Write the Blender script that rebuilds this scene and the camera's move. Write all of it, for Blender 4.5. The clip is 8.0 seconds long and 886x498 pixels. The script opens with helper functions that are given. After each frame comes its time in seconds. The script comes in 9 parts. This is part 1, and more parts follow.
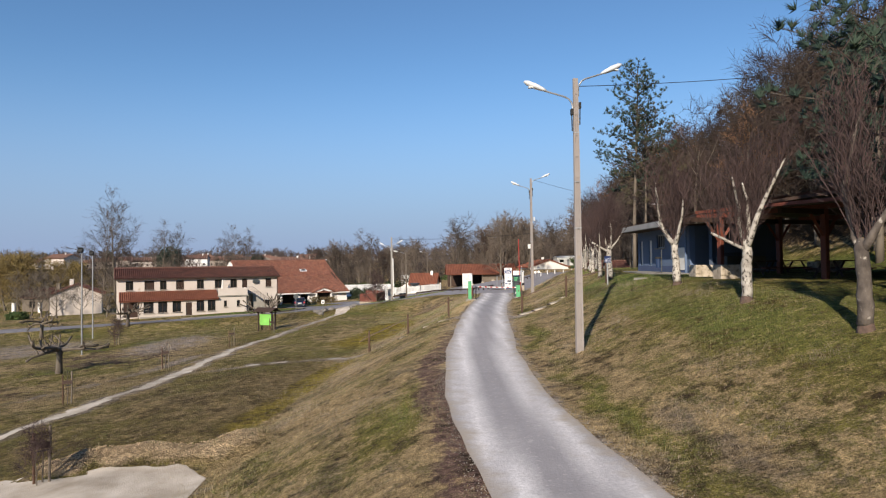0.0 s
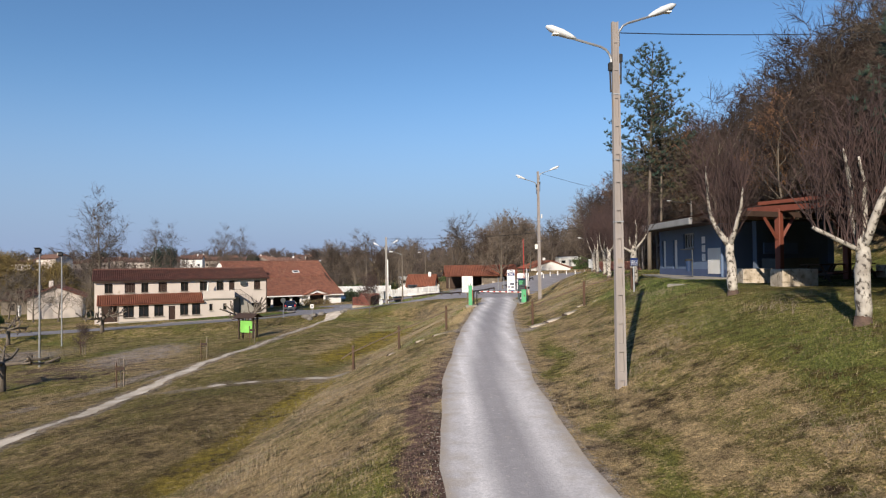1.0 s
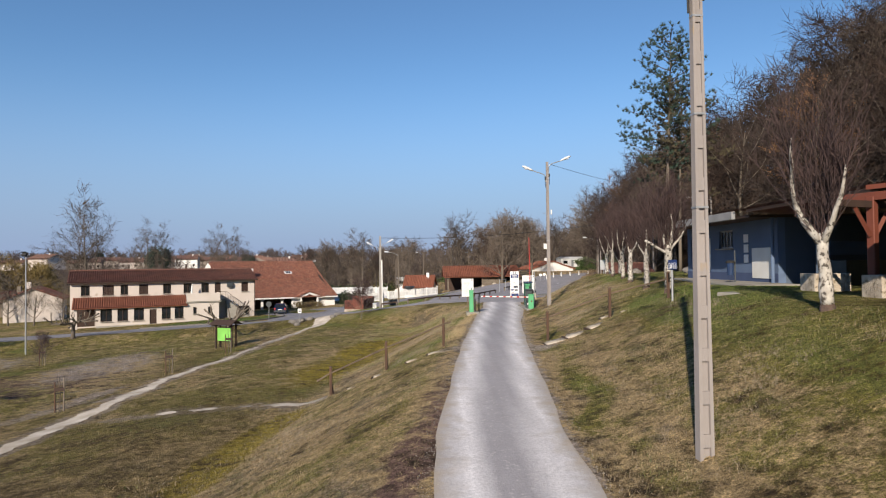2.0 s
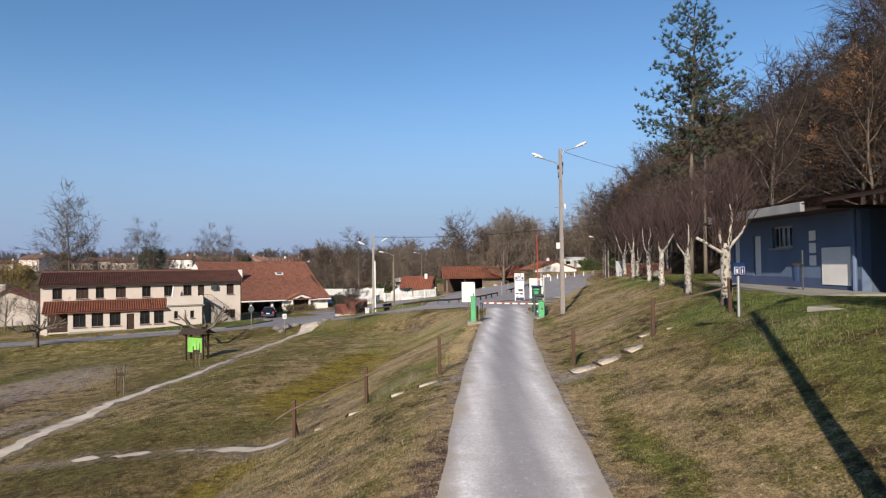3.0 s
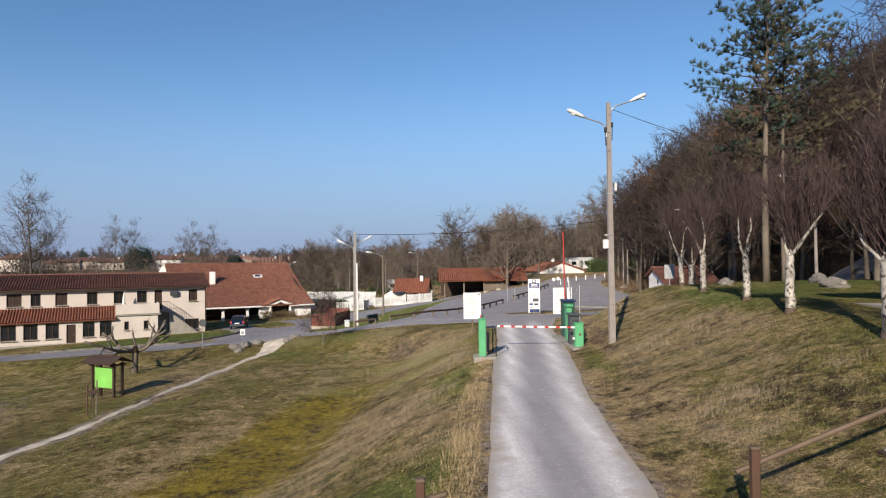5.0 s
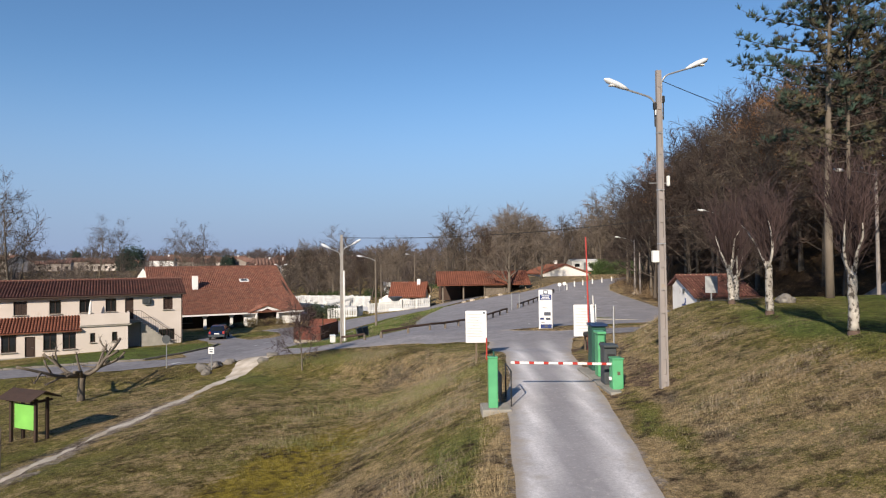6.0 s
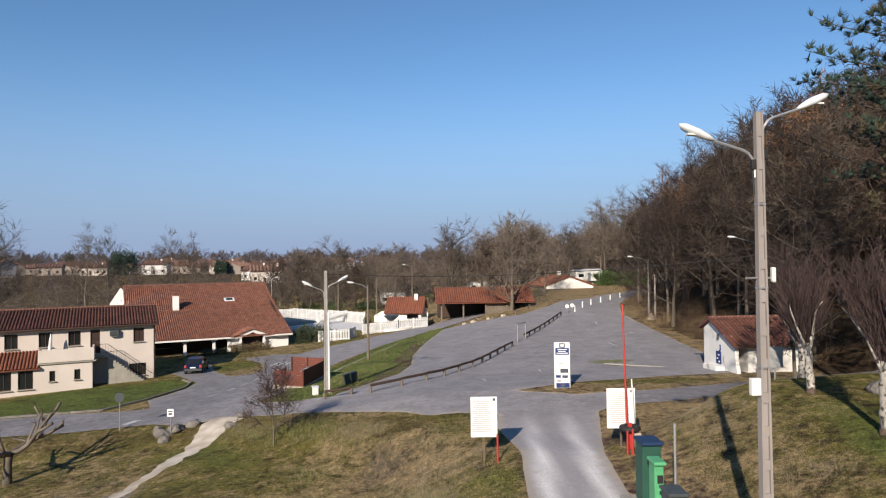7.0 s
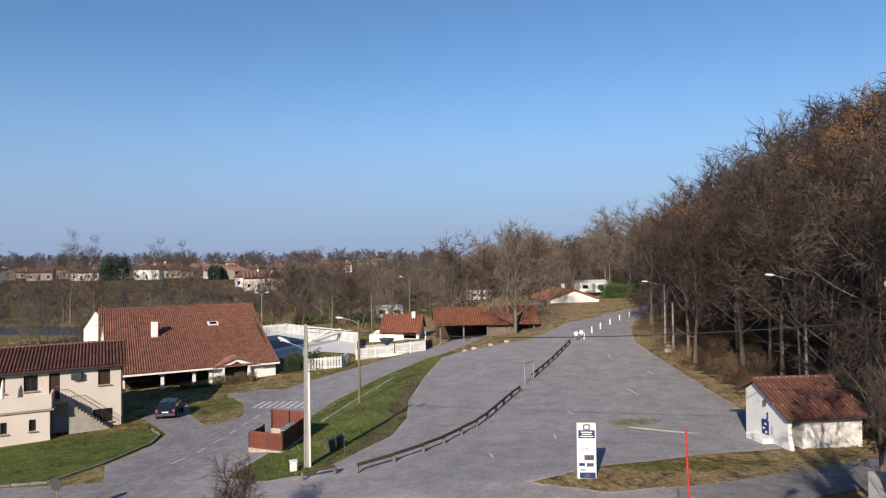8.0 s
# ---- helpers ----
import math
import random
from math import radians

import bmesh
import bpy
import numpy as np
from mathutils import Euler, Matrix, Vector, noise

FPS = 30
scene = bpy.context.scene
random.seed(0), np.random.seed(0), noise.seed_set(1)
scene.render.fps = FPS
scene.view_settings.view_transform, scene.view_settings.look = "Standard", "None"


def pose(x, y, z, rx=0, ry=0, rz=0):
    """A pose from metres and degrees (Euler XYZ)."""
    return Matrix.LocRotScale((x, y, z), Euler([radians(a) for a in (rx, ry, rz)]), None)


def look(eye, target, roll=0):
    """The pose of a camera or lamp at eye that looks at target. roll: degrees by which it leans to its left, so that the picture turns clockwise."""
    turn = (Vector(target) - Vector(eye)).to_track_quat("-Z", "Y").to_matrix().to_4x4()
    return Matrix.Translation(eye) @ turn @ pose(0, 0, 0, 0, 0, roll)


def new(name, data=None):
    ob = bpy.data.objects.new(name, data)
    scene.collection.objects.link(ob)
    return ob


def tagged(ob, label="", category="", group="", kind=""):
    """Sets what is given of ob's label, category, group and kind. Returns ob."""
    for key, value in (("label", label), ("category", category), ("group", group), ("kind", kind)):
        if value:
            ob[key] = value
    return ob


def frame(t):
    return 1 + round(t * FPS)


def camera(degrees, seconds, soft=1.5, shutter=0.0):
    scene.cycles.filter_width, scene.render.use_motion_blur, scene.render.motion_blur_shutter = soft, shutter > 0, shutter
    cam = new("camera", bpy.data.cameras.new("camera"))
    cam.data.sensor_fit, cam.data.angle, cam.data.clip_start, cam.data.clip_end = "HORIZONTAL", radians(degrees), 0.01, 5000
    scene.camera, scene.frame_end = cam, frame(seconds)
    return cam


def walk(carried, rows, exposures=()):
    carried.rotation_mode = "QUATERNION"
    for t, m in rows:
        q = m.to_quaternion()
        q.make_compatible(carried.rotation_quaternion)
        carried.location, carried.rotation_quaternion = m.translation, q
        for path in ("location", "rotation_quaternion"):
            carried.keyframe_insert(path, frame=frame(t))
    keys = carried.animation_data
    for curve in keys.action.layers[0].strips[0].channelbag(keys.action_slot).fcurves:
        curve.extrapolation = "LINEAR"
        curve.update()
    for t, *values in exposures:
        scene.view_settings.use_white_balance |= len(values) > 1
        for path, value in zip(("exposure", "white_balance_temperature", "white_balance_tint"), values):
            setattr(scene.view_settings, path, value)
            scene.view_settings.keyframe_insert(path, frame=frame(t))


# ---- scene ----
cam = camera(70.1, 8.0, soft=1.2)
METRES, EYE, TILT, LEAN, TURN = 45.0, 3.536, 0.0, 0.0, -0.3
ROWS = [
    (0.0, 0.0, 0.0, 0.0, 0.02, 1.27, 0.71),
    (0.5, 0.0011, 0.0565, 0.0014, -0.03, 1.29, 0.7),
    (1.0, 0.0019, 0.11, 0.0025, -0.09, 1.31, 0.69),
    (1.5, 0.0029, 0.1644, 0.0037, -0.14, 1.31, 0.67),
    (3.0, 0.0067, 0.3375, 0.0072, -0.25, 1.31, 0.68),
    (3.5, 0.0078, 0.4004, 0.0086, -0.29, 1.3, 0.68),
    (4.0, 0.0087, 0.4596, 0.0095, -0.34, 1.29, 0.67),
    (4.5, 0.0095, 0.5193, 0.0115, -0.39, 1.29, 0.67),
    (6.0, 0.0121, 0.7134, 0.0249, -0.6, 1.26, 0.65),
    (6.5, 0.013, 0.7758, 0.0501, -0.66, 1.21, 0.68),
    (7.0, 0.0137, 0.8425, 0.0835, -0.73, 1.15, 0.66),
    (7.5, 0.0143, 0.9043, 0.1147, -0.81, 1.07, 0.72),
    (8.0, 0.0148, 0.97, 0.1495, -0.87, 0.95, 0.74),
]
walk(cam, [(t, pose(0, 0, EYE, TILT, LEAN, TURN) @ pose(METRES * x, METRES * y, METRES * z, 90 + pitch, roll, yaw)) for t, x, y, z, yaw, pitch, roll in ROWS])

# ---- world, sun and exposure ----
SUN_AZ, SUN_EL = 20.0, 26.5      # degrees: shadows run 20 degrees right of straight ahead
world = bpy.data.worlds.new("world")
scene.world = world
world.use_nodes = True
wn, wl = world.node_tree.nodes, world.node_tree.links
sky = wn.new("ShaderNodeTexSky")
sky.sky_type = 'NISHITA'
sky.sun_disc = False
sky.sun_elevation = radians(SUN_EL)
sky.sun_rotation = radians(180 + SUN_AZ)
sky.altitude = 100
sky.air_density, sky.dust_density, sky.ozone_density = 1.0, 0.0, 1.5
tint = wn.new("ShaderNodeMix")
tint.data_type, tint.blend_type = 'RGBA', 'MULTIPLY'
tint.inputs[0].default_value = 1.0
tint.inputs[7].default_value = (0.74, 1.0, 1.23, 1)
wl.new(sky.outputs[0], tint.inputs[6])
# pale haze low over the horizon, all round
coord = wn.new("ShaderNodeTexCoord")
sep = wn.new("ShaderNodeSeparateXYZ")
wl.new(coord.outputs["Generated"], sep.inputs[0])
low = wn.new("ShaderNodeMapRange")
low.interpolation_type = 'SMOOTHERSTEP'
low.inputs[1].default_value, low.inputs[2].default_value = -0.05, 0.34
low.inputs[3].default_value, low.inputs[4].default_value = 1.0, 0.0
wl.new(sep.outputs[2], low.inputs[0])
haze = wn.new("ShaderNodeMix")
haze.data_type = 'RGBA'
haze.inputs[7].default_value = (2.85, 3.7, 5.7, 1)
wl.new(low.outputs[0], haze.inputs[0])
wl.new(tint.outputs[2], haze.inputs[6])
wl.new(haze.outputs[2], wn["Background"].inputs[0])
wn["Background"].inputs[1].default_value = 0.0745
sun_data = bpy.data.lights.new("sun", 'SUN')
sun_data.energy, sun_data.angle, sun_data.color = 5.0, radians(0.6), (1.0, 0.88, 0.73)
sun = new("sun", sun_data)
ca, sa = math.cos(radians(SUN_EL)), math.sin(radians(SUN_EL))
sun_from = Vector((-math.sin(radians(SUN_AZ)) * ca, -math.cos(radians(SUN_AZ)) * ca, sa))
sun.matrix_world = look(sun_from * 200, (0, 0, 0))
scene.view_settings.exposure = 0.5


# ---- materials ----
def pmat(name, c1, c2=None, scale=3.0, rough=0.85, bump=0.15, fine=40.0, metal=0.0, vary=0.12,
         speck=None, coords="Object", stretch=(1, 1, 1), island=False, dist=0.02):
    """Procedural surface: two colours mixed by coarse noise, fine grain, relief, optional specks (colour, scale, amount)."""
    c2 = c2 or tuple(v * 0.75 for v in c1)
    m = bpy.data.materials.new(name)
    m.use_nodes = True
    n, l = m.node_tree.nodes, m.node_tree.links
    bs = n["Principled BSDF"]
    tc = n.new("ShaderNodeTexCoord")
    mp = n.new("ShaderNodeMapping")
    mp.inputs["Scale"].default_value = stretch
    l.new(tc.outputs[coords], mp.inputs[0])
    big = n.new("ShaderNodeTexNoise")
    big.inputs["Scale"].default_value, big.inputs["Detail"].default_value = scale, 6
    l.new(mp.outputs[0], big.inputs["Vector"])
    small = n.new("ShaderNodeTexNoise")
    small.inputs["Scale"].default_value, small.inputs["Detail"].default_value = fine, 4
    l.new(mp.outputs[0], small.inputs["Vector"])
    ramp = n.new("ShaderNodeMapRange")
    ramp.inputs[1].default_value, ramp.inputs[2].default_value = 0.3, 0.7
    l.new(big.outputs[0], ramp.inputs[0])
    mix = n.new("ShaderNodeMix")
    mix.data_type = 'RGBA'
    mix.inputs[6].default_value, mix.inputs[7].default_value = (*c1, 1), (*c2, 1)
    l.new(ramp.outputs[0], mix.inputs[0])
    out = mix.outputs[2]
    if speck:
        sp = n.new("ShaderNodeTexNoise")
        sp.inputs["Scale"].default_value, sp.inputs["Detail"].default_value = speck[1], 3
        l.new(mp.outputs[0], sp.inputs["Vector"])
        sr = n.new("ShaderNodeMapRange")
        sr.inputs[1].default_value, sr.inputs[2].default_value = speck[2], speck[2] + 0.08
        l.new(sp.outputs[0], sr.inputs[0])
        mx = n.new("ShaderNodeMix")
        mx.data_type = 'RGBA'
        mx.inputs[7].default_value = (*speck[0], 1)
        l.new(out, mx.inputs[6])
        l.new(sr.outputs[0], mx.inputs[0])
        out = mx.outputs[2]
    hsv = n.new("ShaderNodeHueSaturation")
    l.new(out, hsv.inputs["Color"])
    val = n.new("ShaderNodeMath")
    val.operation = 'MULTIPLY_ADD'
    val.inputs[1].default_value, val.inputs[2].default_value = 2 * vary, 1 - vary
    if island:
        rnd = n.new("ShaderNodeNewGeometry").outputs["Random Per Island"]
    else:
        rnd = n.new("ShaderNodeObjectInfo").outputs["Random"]
    add = n.new("ShaderNodeMath")
    add.operation = 'MULTIPLY_ADD'
    add.inputs[1].default_value = 0.5
    half = n.new("ShaderNodeMath")
    half.operation = 'MULTIPLY'
    half.inputs[1].default_value = 0.5
    l.new(rnd, half.inputs[0])
    l.new(small.outputs[0], add.inputs[0])
    l.new(half.outputs[0], add.inputs[2])
    l.new(add.outputs[0], val.inputs[0])
    l.new(val.outputs[0], hsv.inputs["Value"])
    l.new(hsv.outputs[0], bs.inputs["Base Color"])
    bs.inputs["Roughness"].default_value = rough
    bs.inputs["Metallic"].default_value = metal
    bs.inputs["Specular IOR Level"].default_value = 0.35
    if bump:
        b = n.new("ShaderNodeBump")
        b.inputs["Strength"].default_value, b.inputs["Distance"].default_value = bump, dist
        l.new(small.outputs[0], b.inputs["Height"])
        l.new(b.outputs[0], bs.inputs["Normal"])
    return m


M_CONCRETE = pmat("pole concrete", (0.285, 0.255, 0.24), (0.21, 0.187, 0.175), 1.2, 0.9, 0.3, 30, speck=((0.333, 0.222, 0.089), 3, 0.62), stretch=(1, 1, 0.4))
M_POLEPALE = pmat("pale concrete", (0.3, 0.285, 0.265), (0.22, 0.208, 0.195), 1.2, 0.9, 0.3, 30)
M_PADCON = pmat("pad concrete", (0.311, 0.289, 0.252), (0.222, 0.207, 0.178), 2, 0.9, 0.3, 40)
M_LAMP = pmat("lamp housing", (0.675, 0.693, 0.702), (0.54, 0.558, 0.576), 4, 0.35, 0.02, 20, vary=0.05)
M_GALV = pmat("galvanised steel", (0.37, 0.377, 0.385), (0.296, 0.303, 0.311), 6, 0.5, 0.05, 30, metal=0.6)
M_BLACK = pmat("black rubber", (0.015, 0.015, 0.016), (0.022, 0.022, 0.022), 5, 0.7, 0.1, 30)
M_DARKBOX = pmat("dark grey enamel", (0.056, 0.063, 0.067), (0.044, 0.05, 0.053), 3, 0.5, 0.05, 40)
M_GREEN = pmat("light green paint", (0.1, 0.36, 0.17), (0.075, 0.29, 0.135), 2.5, 0.45, 0.05, 40)
M_DGREEN = pmat("dark green paint", (0.022, 0.081, 0.056), (0.018, 0.063, 0.044), 2.5, 0.5, 0.05, 40)
M_BLUELID = pmat("dark blue plastic", (0.015, 0.037, 0.096), (0.015, 0.03, 0.074), 3, 0.5, 0.05, 40)
M_WHITE = pmat("white paint", (0.702, 0.693, 0.666), (0.612, 0.603, 0.567), 1.5, 0.6, 0.05, 30, vary=0.06)
M_RED = pmat("red paint", (0.407, 0.037, 0.03), (0.311, 0.03, 0.022), 3, 0.5, 0.05, 30)
M_SIGNWHITE = pmat("white sign sheet", (0.72, 0.711, 0.702), (0.666, 0.657, 0.648), 2, 0.5, 0.02, 20, vary=0.04)
M_INK = pmat("grey ink", (0.333, 0.311, 0.311), (0.281, 0.266, 0.266), 5, 0.7, 0, 20)
M_NAVY = pmat("navy print", (0.015, 0.037, 0.148), (0.015, 0.03, 0.118), 4, 0.6, 0, 20)
M_DARKINK = pmat("dark print", (0.037, 0.044, 0.067), (0.089, 0.096, 0.118), 9, 0.6, 0, 20)
M_RENDER = pmat("cream render", (0.57, 0.505, 0.455), (0.5, 0.44, 0.39), 0.5, 0.9, 0.2, 25, vary=0.06, speck=((0.37, 0.311, 0.237), 0.9, 0.66))
M_WHITEWALL = pmat("white render", (0.702, 0.684, 0.666), (0.612, 0.594, 0.567), 0.6, 0.9, 0.2, 25, vary=0.07, speck=((0.37, 0.34, 0.296), 1.3, 0.64))
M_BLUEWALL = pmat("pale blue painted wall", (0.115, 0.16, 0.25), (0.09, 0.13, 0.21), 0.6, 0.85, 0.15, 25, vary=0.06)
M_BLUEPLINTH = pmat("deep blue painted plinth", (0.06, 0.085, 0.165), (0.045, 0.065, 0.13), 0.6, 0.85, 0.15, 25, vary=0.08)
# darker copy of the wall blue: shade under the roofs, put into colour
M_BLUESHADE = pmat("shaded blue wall", (0.085, 0.11, 0.155), (0.065, 0.085, 0.12), 0.6, 0.85, 0.15, 25, vary=0.08)
# far twigs: distance haze is put into the colour, lighter and greyer
M_HAZETWIG = pmat("haze-toned far twigs", (0.1, 0.078, 0.07), (0.064, 0.051, 0.048), 0.05, 0.95, 0, 1.0, vary=0.35, island=True)
M_TILE = pmat("terracotta tiles", (0.15, 0.06, 0.043), (0.085, 0.037, 0.03), 0.8, 0.85, 0.3, 18, vary=0.42, island=True, speck=((0.311, 0.222, 0.148), 5, 0.64))
M_TILEHALL = pmat("mottled orange-red tiles", (0.285, 0.115, 0.074), (0.17, 0.072, 0.05), 1.2, 0.85, 0.3, 18, vary=0.55, island=True, speck=((0.34, 0.22, 0.16), 4, 0.6))
# dry straw brush, its colour lightened for sun on the wood's edge
M_SUNBRUSH = pmat("sunlit dry straw undergrowth", (0.24, 0.165, 0.09), (0.15, 0.1, 0.06), 0.6, 0.9, 0, 12, vary=0.35, island=True)
M_TILENEW = pmat("orange terracotta tiles", (0.235, 0.085, 0.05), (0.17, 0.062, 0.038), 0.8, 0.85, 0.3, 18, vary=0.3, island=True)
M_SHEETRED = pmat("red painted sheet", (0.185, 0.044, 0.03), (0.126, 0.033, 0.026), 0.7, 0.6, 0.1, 20)
M_WOODRED = pmat("red-brown stained wood", (0.155, 0.044, 0.026), (0.111, 0.033, 0.021), 2, 0.65, 0.25, 30, stretch=(1, 1, 0.15))
M_WOODPOST = pmat("brown weathered wood", (0.092, 0.048, 0.028), (0.052, 0.031, 0.022), 3, 0.85, 0.4, 30, stretch=(1, 1, 0.12))
M_WOODRAIL = pmat("weathered brown wood", (0.15, 0.105, 0.07), (0.08, 0.056, 0.04), 3, 0.85, 0.4, 30)
M_WOODGREY = pmat("grey weathered wood", (0.178, 0.148, 0.118), (0.118, 0.096, 0.074), 3, 0.9, 0.4, 30)
M_WOODDARK = pmat("dark brown wood", (0.052, 0.03, 0.021), (0.037, 0.022, 0.016), 3, 0.75, 0.3, 30)
M_SHUTTER = pmat("dark brown joinery", (0.044, 0.024, 0.016), (0.033, 0.019, 0.015), 3, 0.6, 0.2, 30)
M_STONE = pmat("pale limestone", (0.5, 0.43, 0.345), (0.3, 0.25, 0.19), 4, 0.95, 0.8, 22, speck=((0.2, 0.165, 0.115), 8, 0.58), dist=0.04)
M_ROCK = pmat("grey rock", (0.2, 0.18, 0.158), (0.11, 0.1, 0.09), 1.5, 0.95, 0.8, 10, speck=((0.25, 0.23, 0.2), 3, 0.62), dist=0.08)
M_BARK = pmat("grey bark", (0.098, 0.08, 0.063), (0.05, 0.04, 0.033), 2.0, 0.95, 0.9, 14, stretch=(1, 1, 0.25), dist=0.05)
M_BARKPALE = pmat("pale bark", (0.165, 0.137, 0.108), (0.08, 0.066, 0.052), 1.8, 0.95, 0.7, 14, stretch=(1, 1, 0.3), dist=0.04)
M_TWIG = pmat("bare twigs", (0.052, 0.036, 0.029), (0.023, 0.016, 0.0135), 0.6, 0.9, 0, 12, vary=0.3, island=True)
M_TWIGGREY = pmat("grey twigs", (0.09, 0.07, 0.054), (0.05, 0.039, 0.03), 0.5, 0.9, 0, 12, vary=0.3, island=True)
M_TWIGCAMP = pmat("pale grey-brown twigs", (0.16, 0.127, 0.1), (0.1, 0.08, 0.063), 0.5, 0.9, 0, 12, vary=0.3, island=True)
M_TWIGYELLOW = pmat("yellowish willow twigs", (0.2, 0.145, 0.05), (0.13, 0.095, 0.035), 0.8, 0.9, 0, 12, vary=0.3, island=True)
M_TWIGRED = pmat("reddish twigs", (0.066, 0.042, 0.031), (0.035, 0.023, 0.018), 0.8, 0.9, 0, 12, vary=0.3, island=True)
M_TWIGMAUVE = pmat("mauve-grey twigs", (0.078, 0.049, 0.046), (0.043, 0.028, 0.027), 0.8, 0.9, 0, 12, vary=0.3, island=True)
M_BIRCH = pmat("white birch bark", (0.47, 0.44, 0.39), (0.2, 0.175, 0.15), 6.0, 0.85, 0.6, 30, speck=((0.06, 0.05, 0.042), 12.0, 0.53), stretch=(1, 1, 0.75), vary=0.3)
M_DARKBARK = pmat("dark flaking bark", (0.15, 0.125, 0.105), (0.05, 0.04, 0.034), 5.0, 0.9, 0.8, 24, speck=((0.34, 0.31, 0.27), 9.0, 0.64), stretch=(1, 1, 0.7), vary=0.3)
M_BIRCHFOOT = pmat("cracked brown bark", (0.118, 0.078, 0.059), (0.052, 0.037, 0.03), 6, 0.95, 0.9, 16, dist=0.04)
M_NEEDLE = pmat("pine needles", (0.017, 0.036, 0.028), (0.026, 0.045, 0.026), 0.7, 0.7, 0, 9, vary=0.4, island=True)
M_NEEDLEDRY = pmat("olive-brown pine needles", (0.05, 0.047, 0.022), (0.066, 0.05, 0.027), 0.7, 0.7, 0, 9, vary=0.4, island=True)
M_OAKLEAF = pmat("dry oak leaves", (0.21, 0.112, 0.055), (0.13, 0.07, 0.037), 0.7, 0.85, 0, 9, vary=0.35, island=True)
M_HEDGE = pmat("hedge leaves", (0.041, 0.074, 0.022), (0.067, 0.096, 0.026), 0.8, 0.75, 0, 9, vary=0.45, island=True)
M_HEDGEDARK = pmat("dark hedge leaves", (0.028, 0.042, 0.018), (0.046, 0.056, 0.026), 0.8, 0.75, 0, 9, vary=0.45, island=True)
M_OLIVE = pmat("olive shrub leaves", (0.115, 0.09, 0.042), (0.14, 0.1, 0.045), 0.6, 0.85, 0, 9, vary=0.4, island=True)
M_ASPHALT = pmat("worn asphalt", (0.325, 0.306, 0.318), (0.225, 0.21, 0.217), 0.16, 0.85, 0.6, 24, vary=0.3, speck=((0.37, 0.345, 0.34), 9.0, 0.6), dist=0.012)
M_PAINTLINE = pmat("worn road paint", (0.558, 0.558, 0.54), (0.311, 0.311, 0.303), 4, 0.8, 0.1, 40)
M_LIME = pmat("pale gravel path", (0.55, 0.485, 0.41), (0.3, 0.25, 0.19), 1.1, 0.95, 0.6, 25, vary=0.15, dist=0.03)
M_ROOFCON = pmat("concrete fascia", (0.27, 0.27, 0.275), (0.2, 0.2, 0.205), 1.2, 0.85, 0.15, 30)
M_SIGNGREEN = pmat("bright green panel", (0.2, 0.5, 0.1), (0.15, 0.38, 0.075), 1.5, 0.5, 0.03, 20, vary=0.05)
M_SIGNBLUE = pmat("blue enamel", (0.011, 0.026, 0.104), (0.009, 0.022, 0.081), 3, 0.4, 0.02, 20)
M_CARPAINT = pmat("dark blue car paint", (0.006, 0.013, 0.041), (0.005, 0.011, 0.033), 3, 0.25, 0.0, 20)
M_POOL = pmat("dark pool water", (0.016, 0.03, 0.04), (0.024, 0.04, 0.05), 0.4, 0.55, 0.15, 3)
M_POOLDECK = pmat("pale pool paving", (0.58, 0.57, 0.57), (0.47, 0.465, 0.465), 0.8, 0.8, 0.1, 20)
M_FENCEWHITE = pmat("off-white fence paint", (0.594, 0.594, 0.585), (0.407, 0.407, 0.4), 1, 0.7, 0.1, 20, vary=0.12)
M_CARAVAN = pmat("white caravan panel", (0.648, 0.648, 0.63), (0.558, 0.558, 0.54), 1, 0.5, 0.03, 20)


def glass_mat():
    m = bpy.data.materials.new("dark window glass")
    m.use_nodes = True
    bs = m.node_tree.nodes["Principled BSDF"]
    bs.inputs["Base Color"].default_value = (0.012, 0.014, 0.016, 1)
    bs.inputs["Roughness"].default_value = 0.07
    bs.inputs["Specular IOR Level"].default_value = 0.6
    return m


M_GLASS = glass_mat()


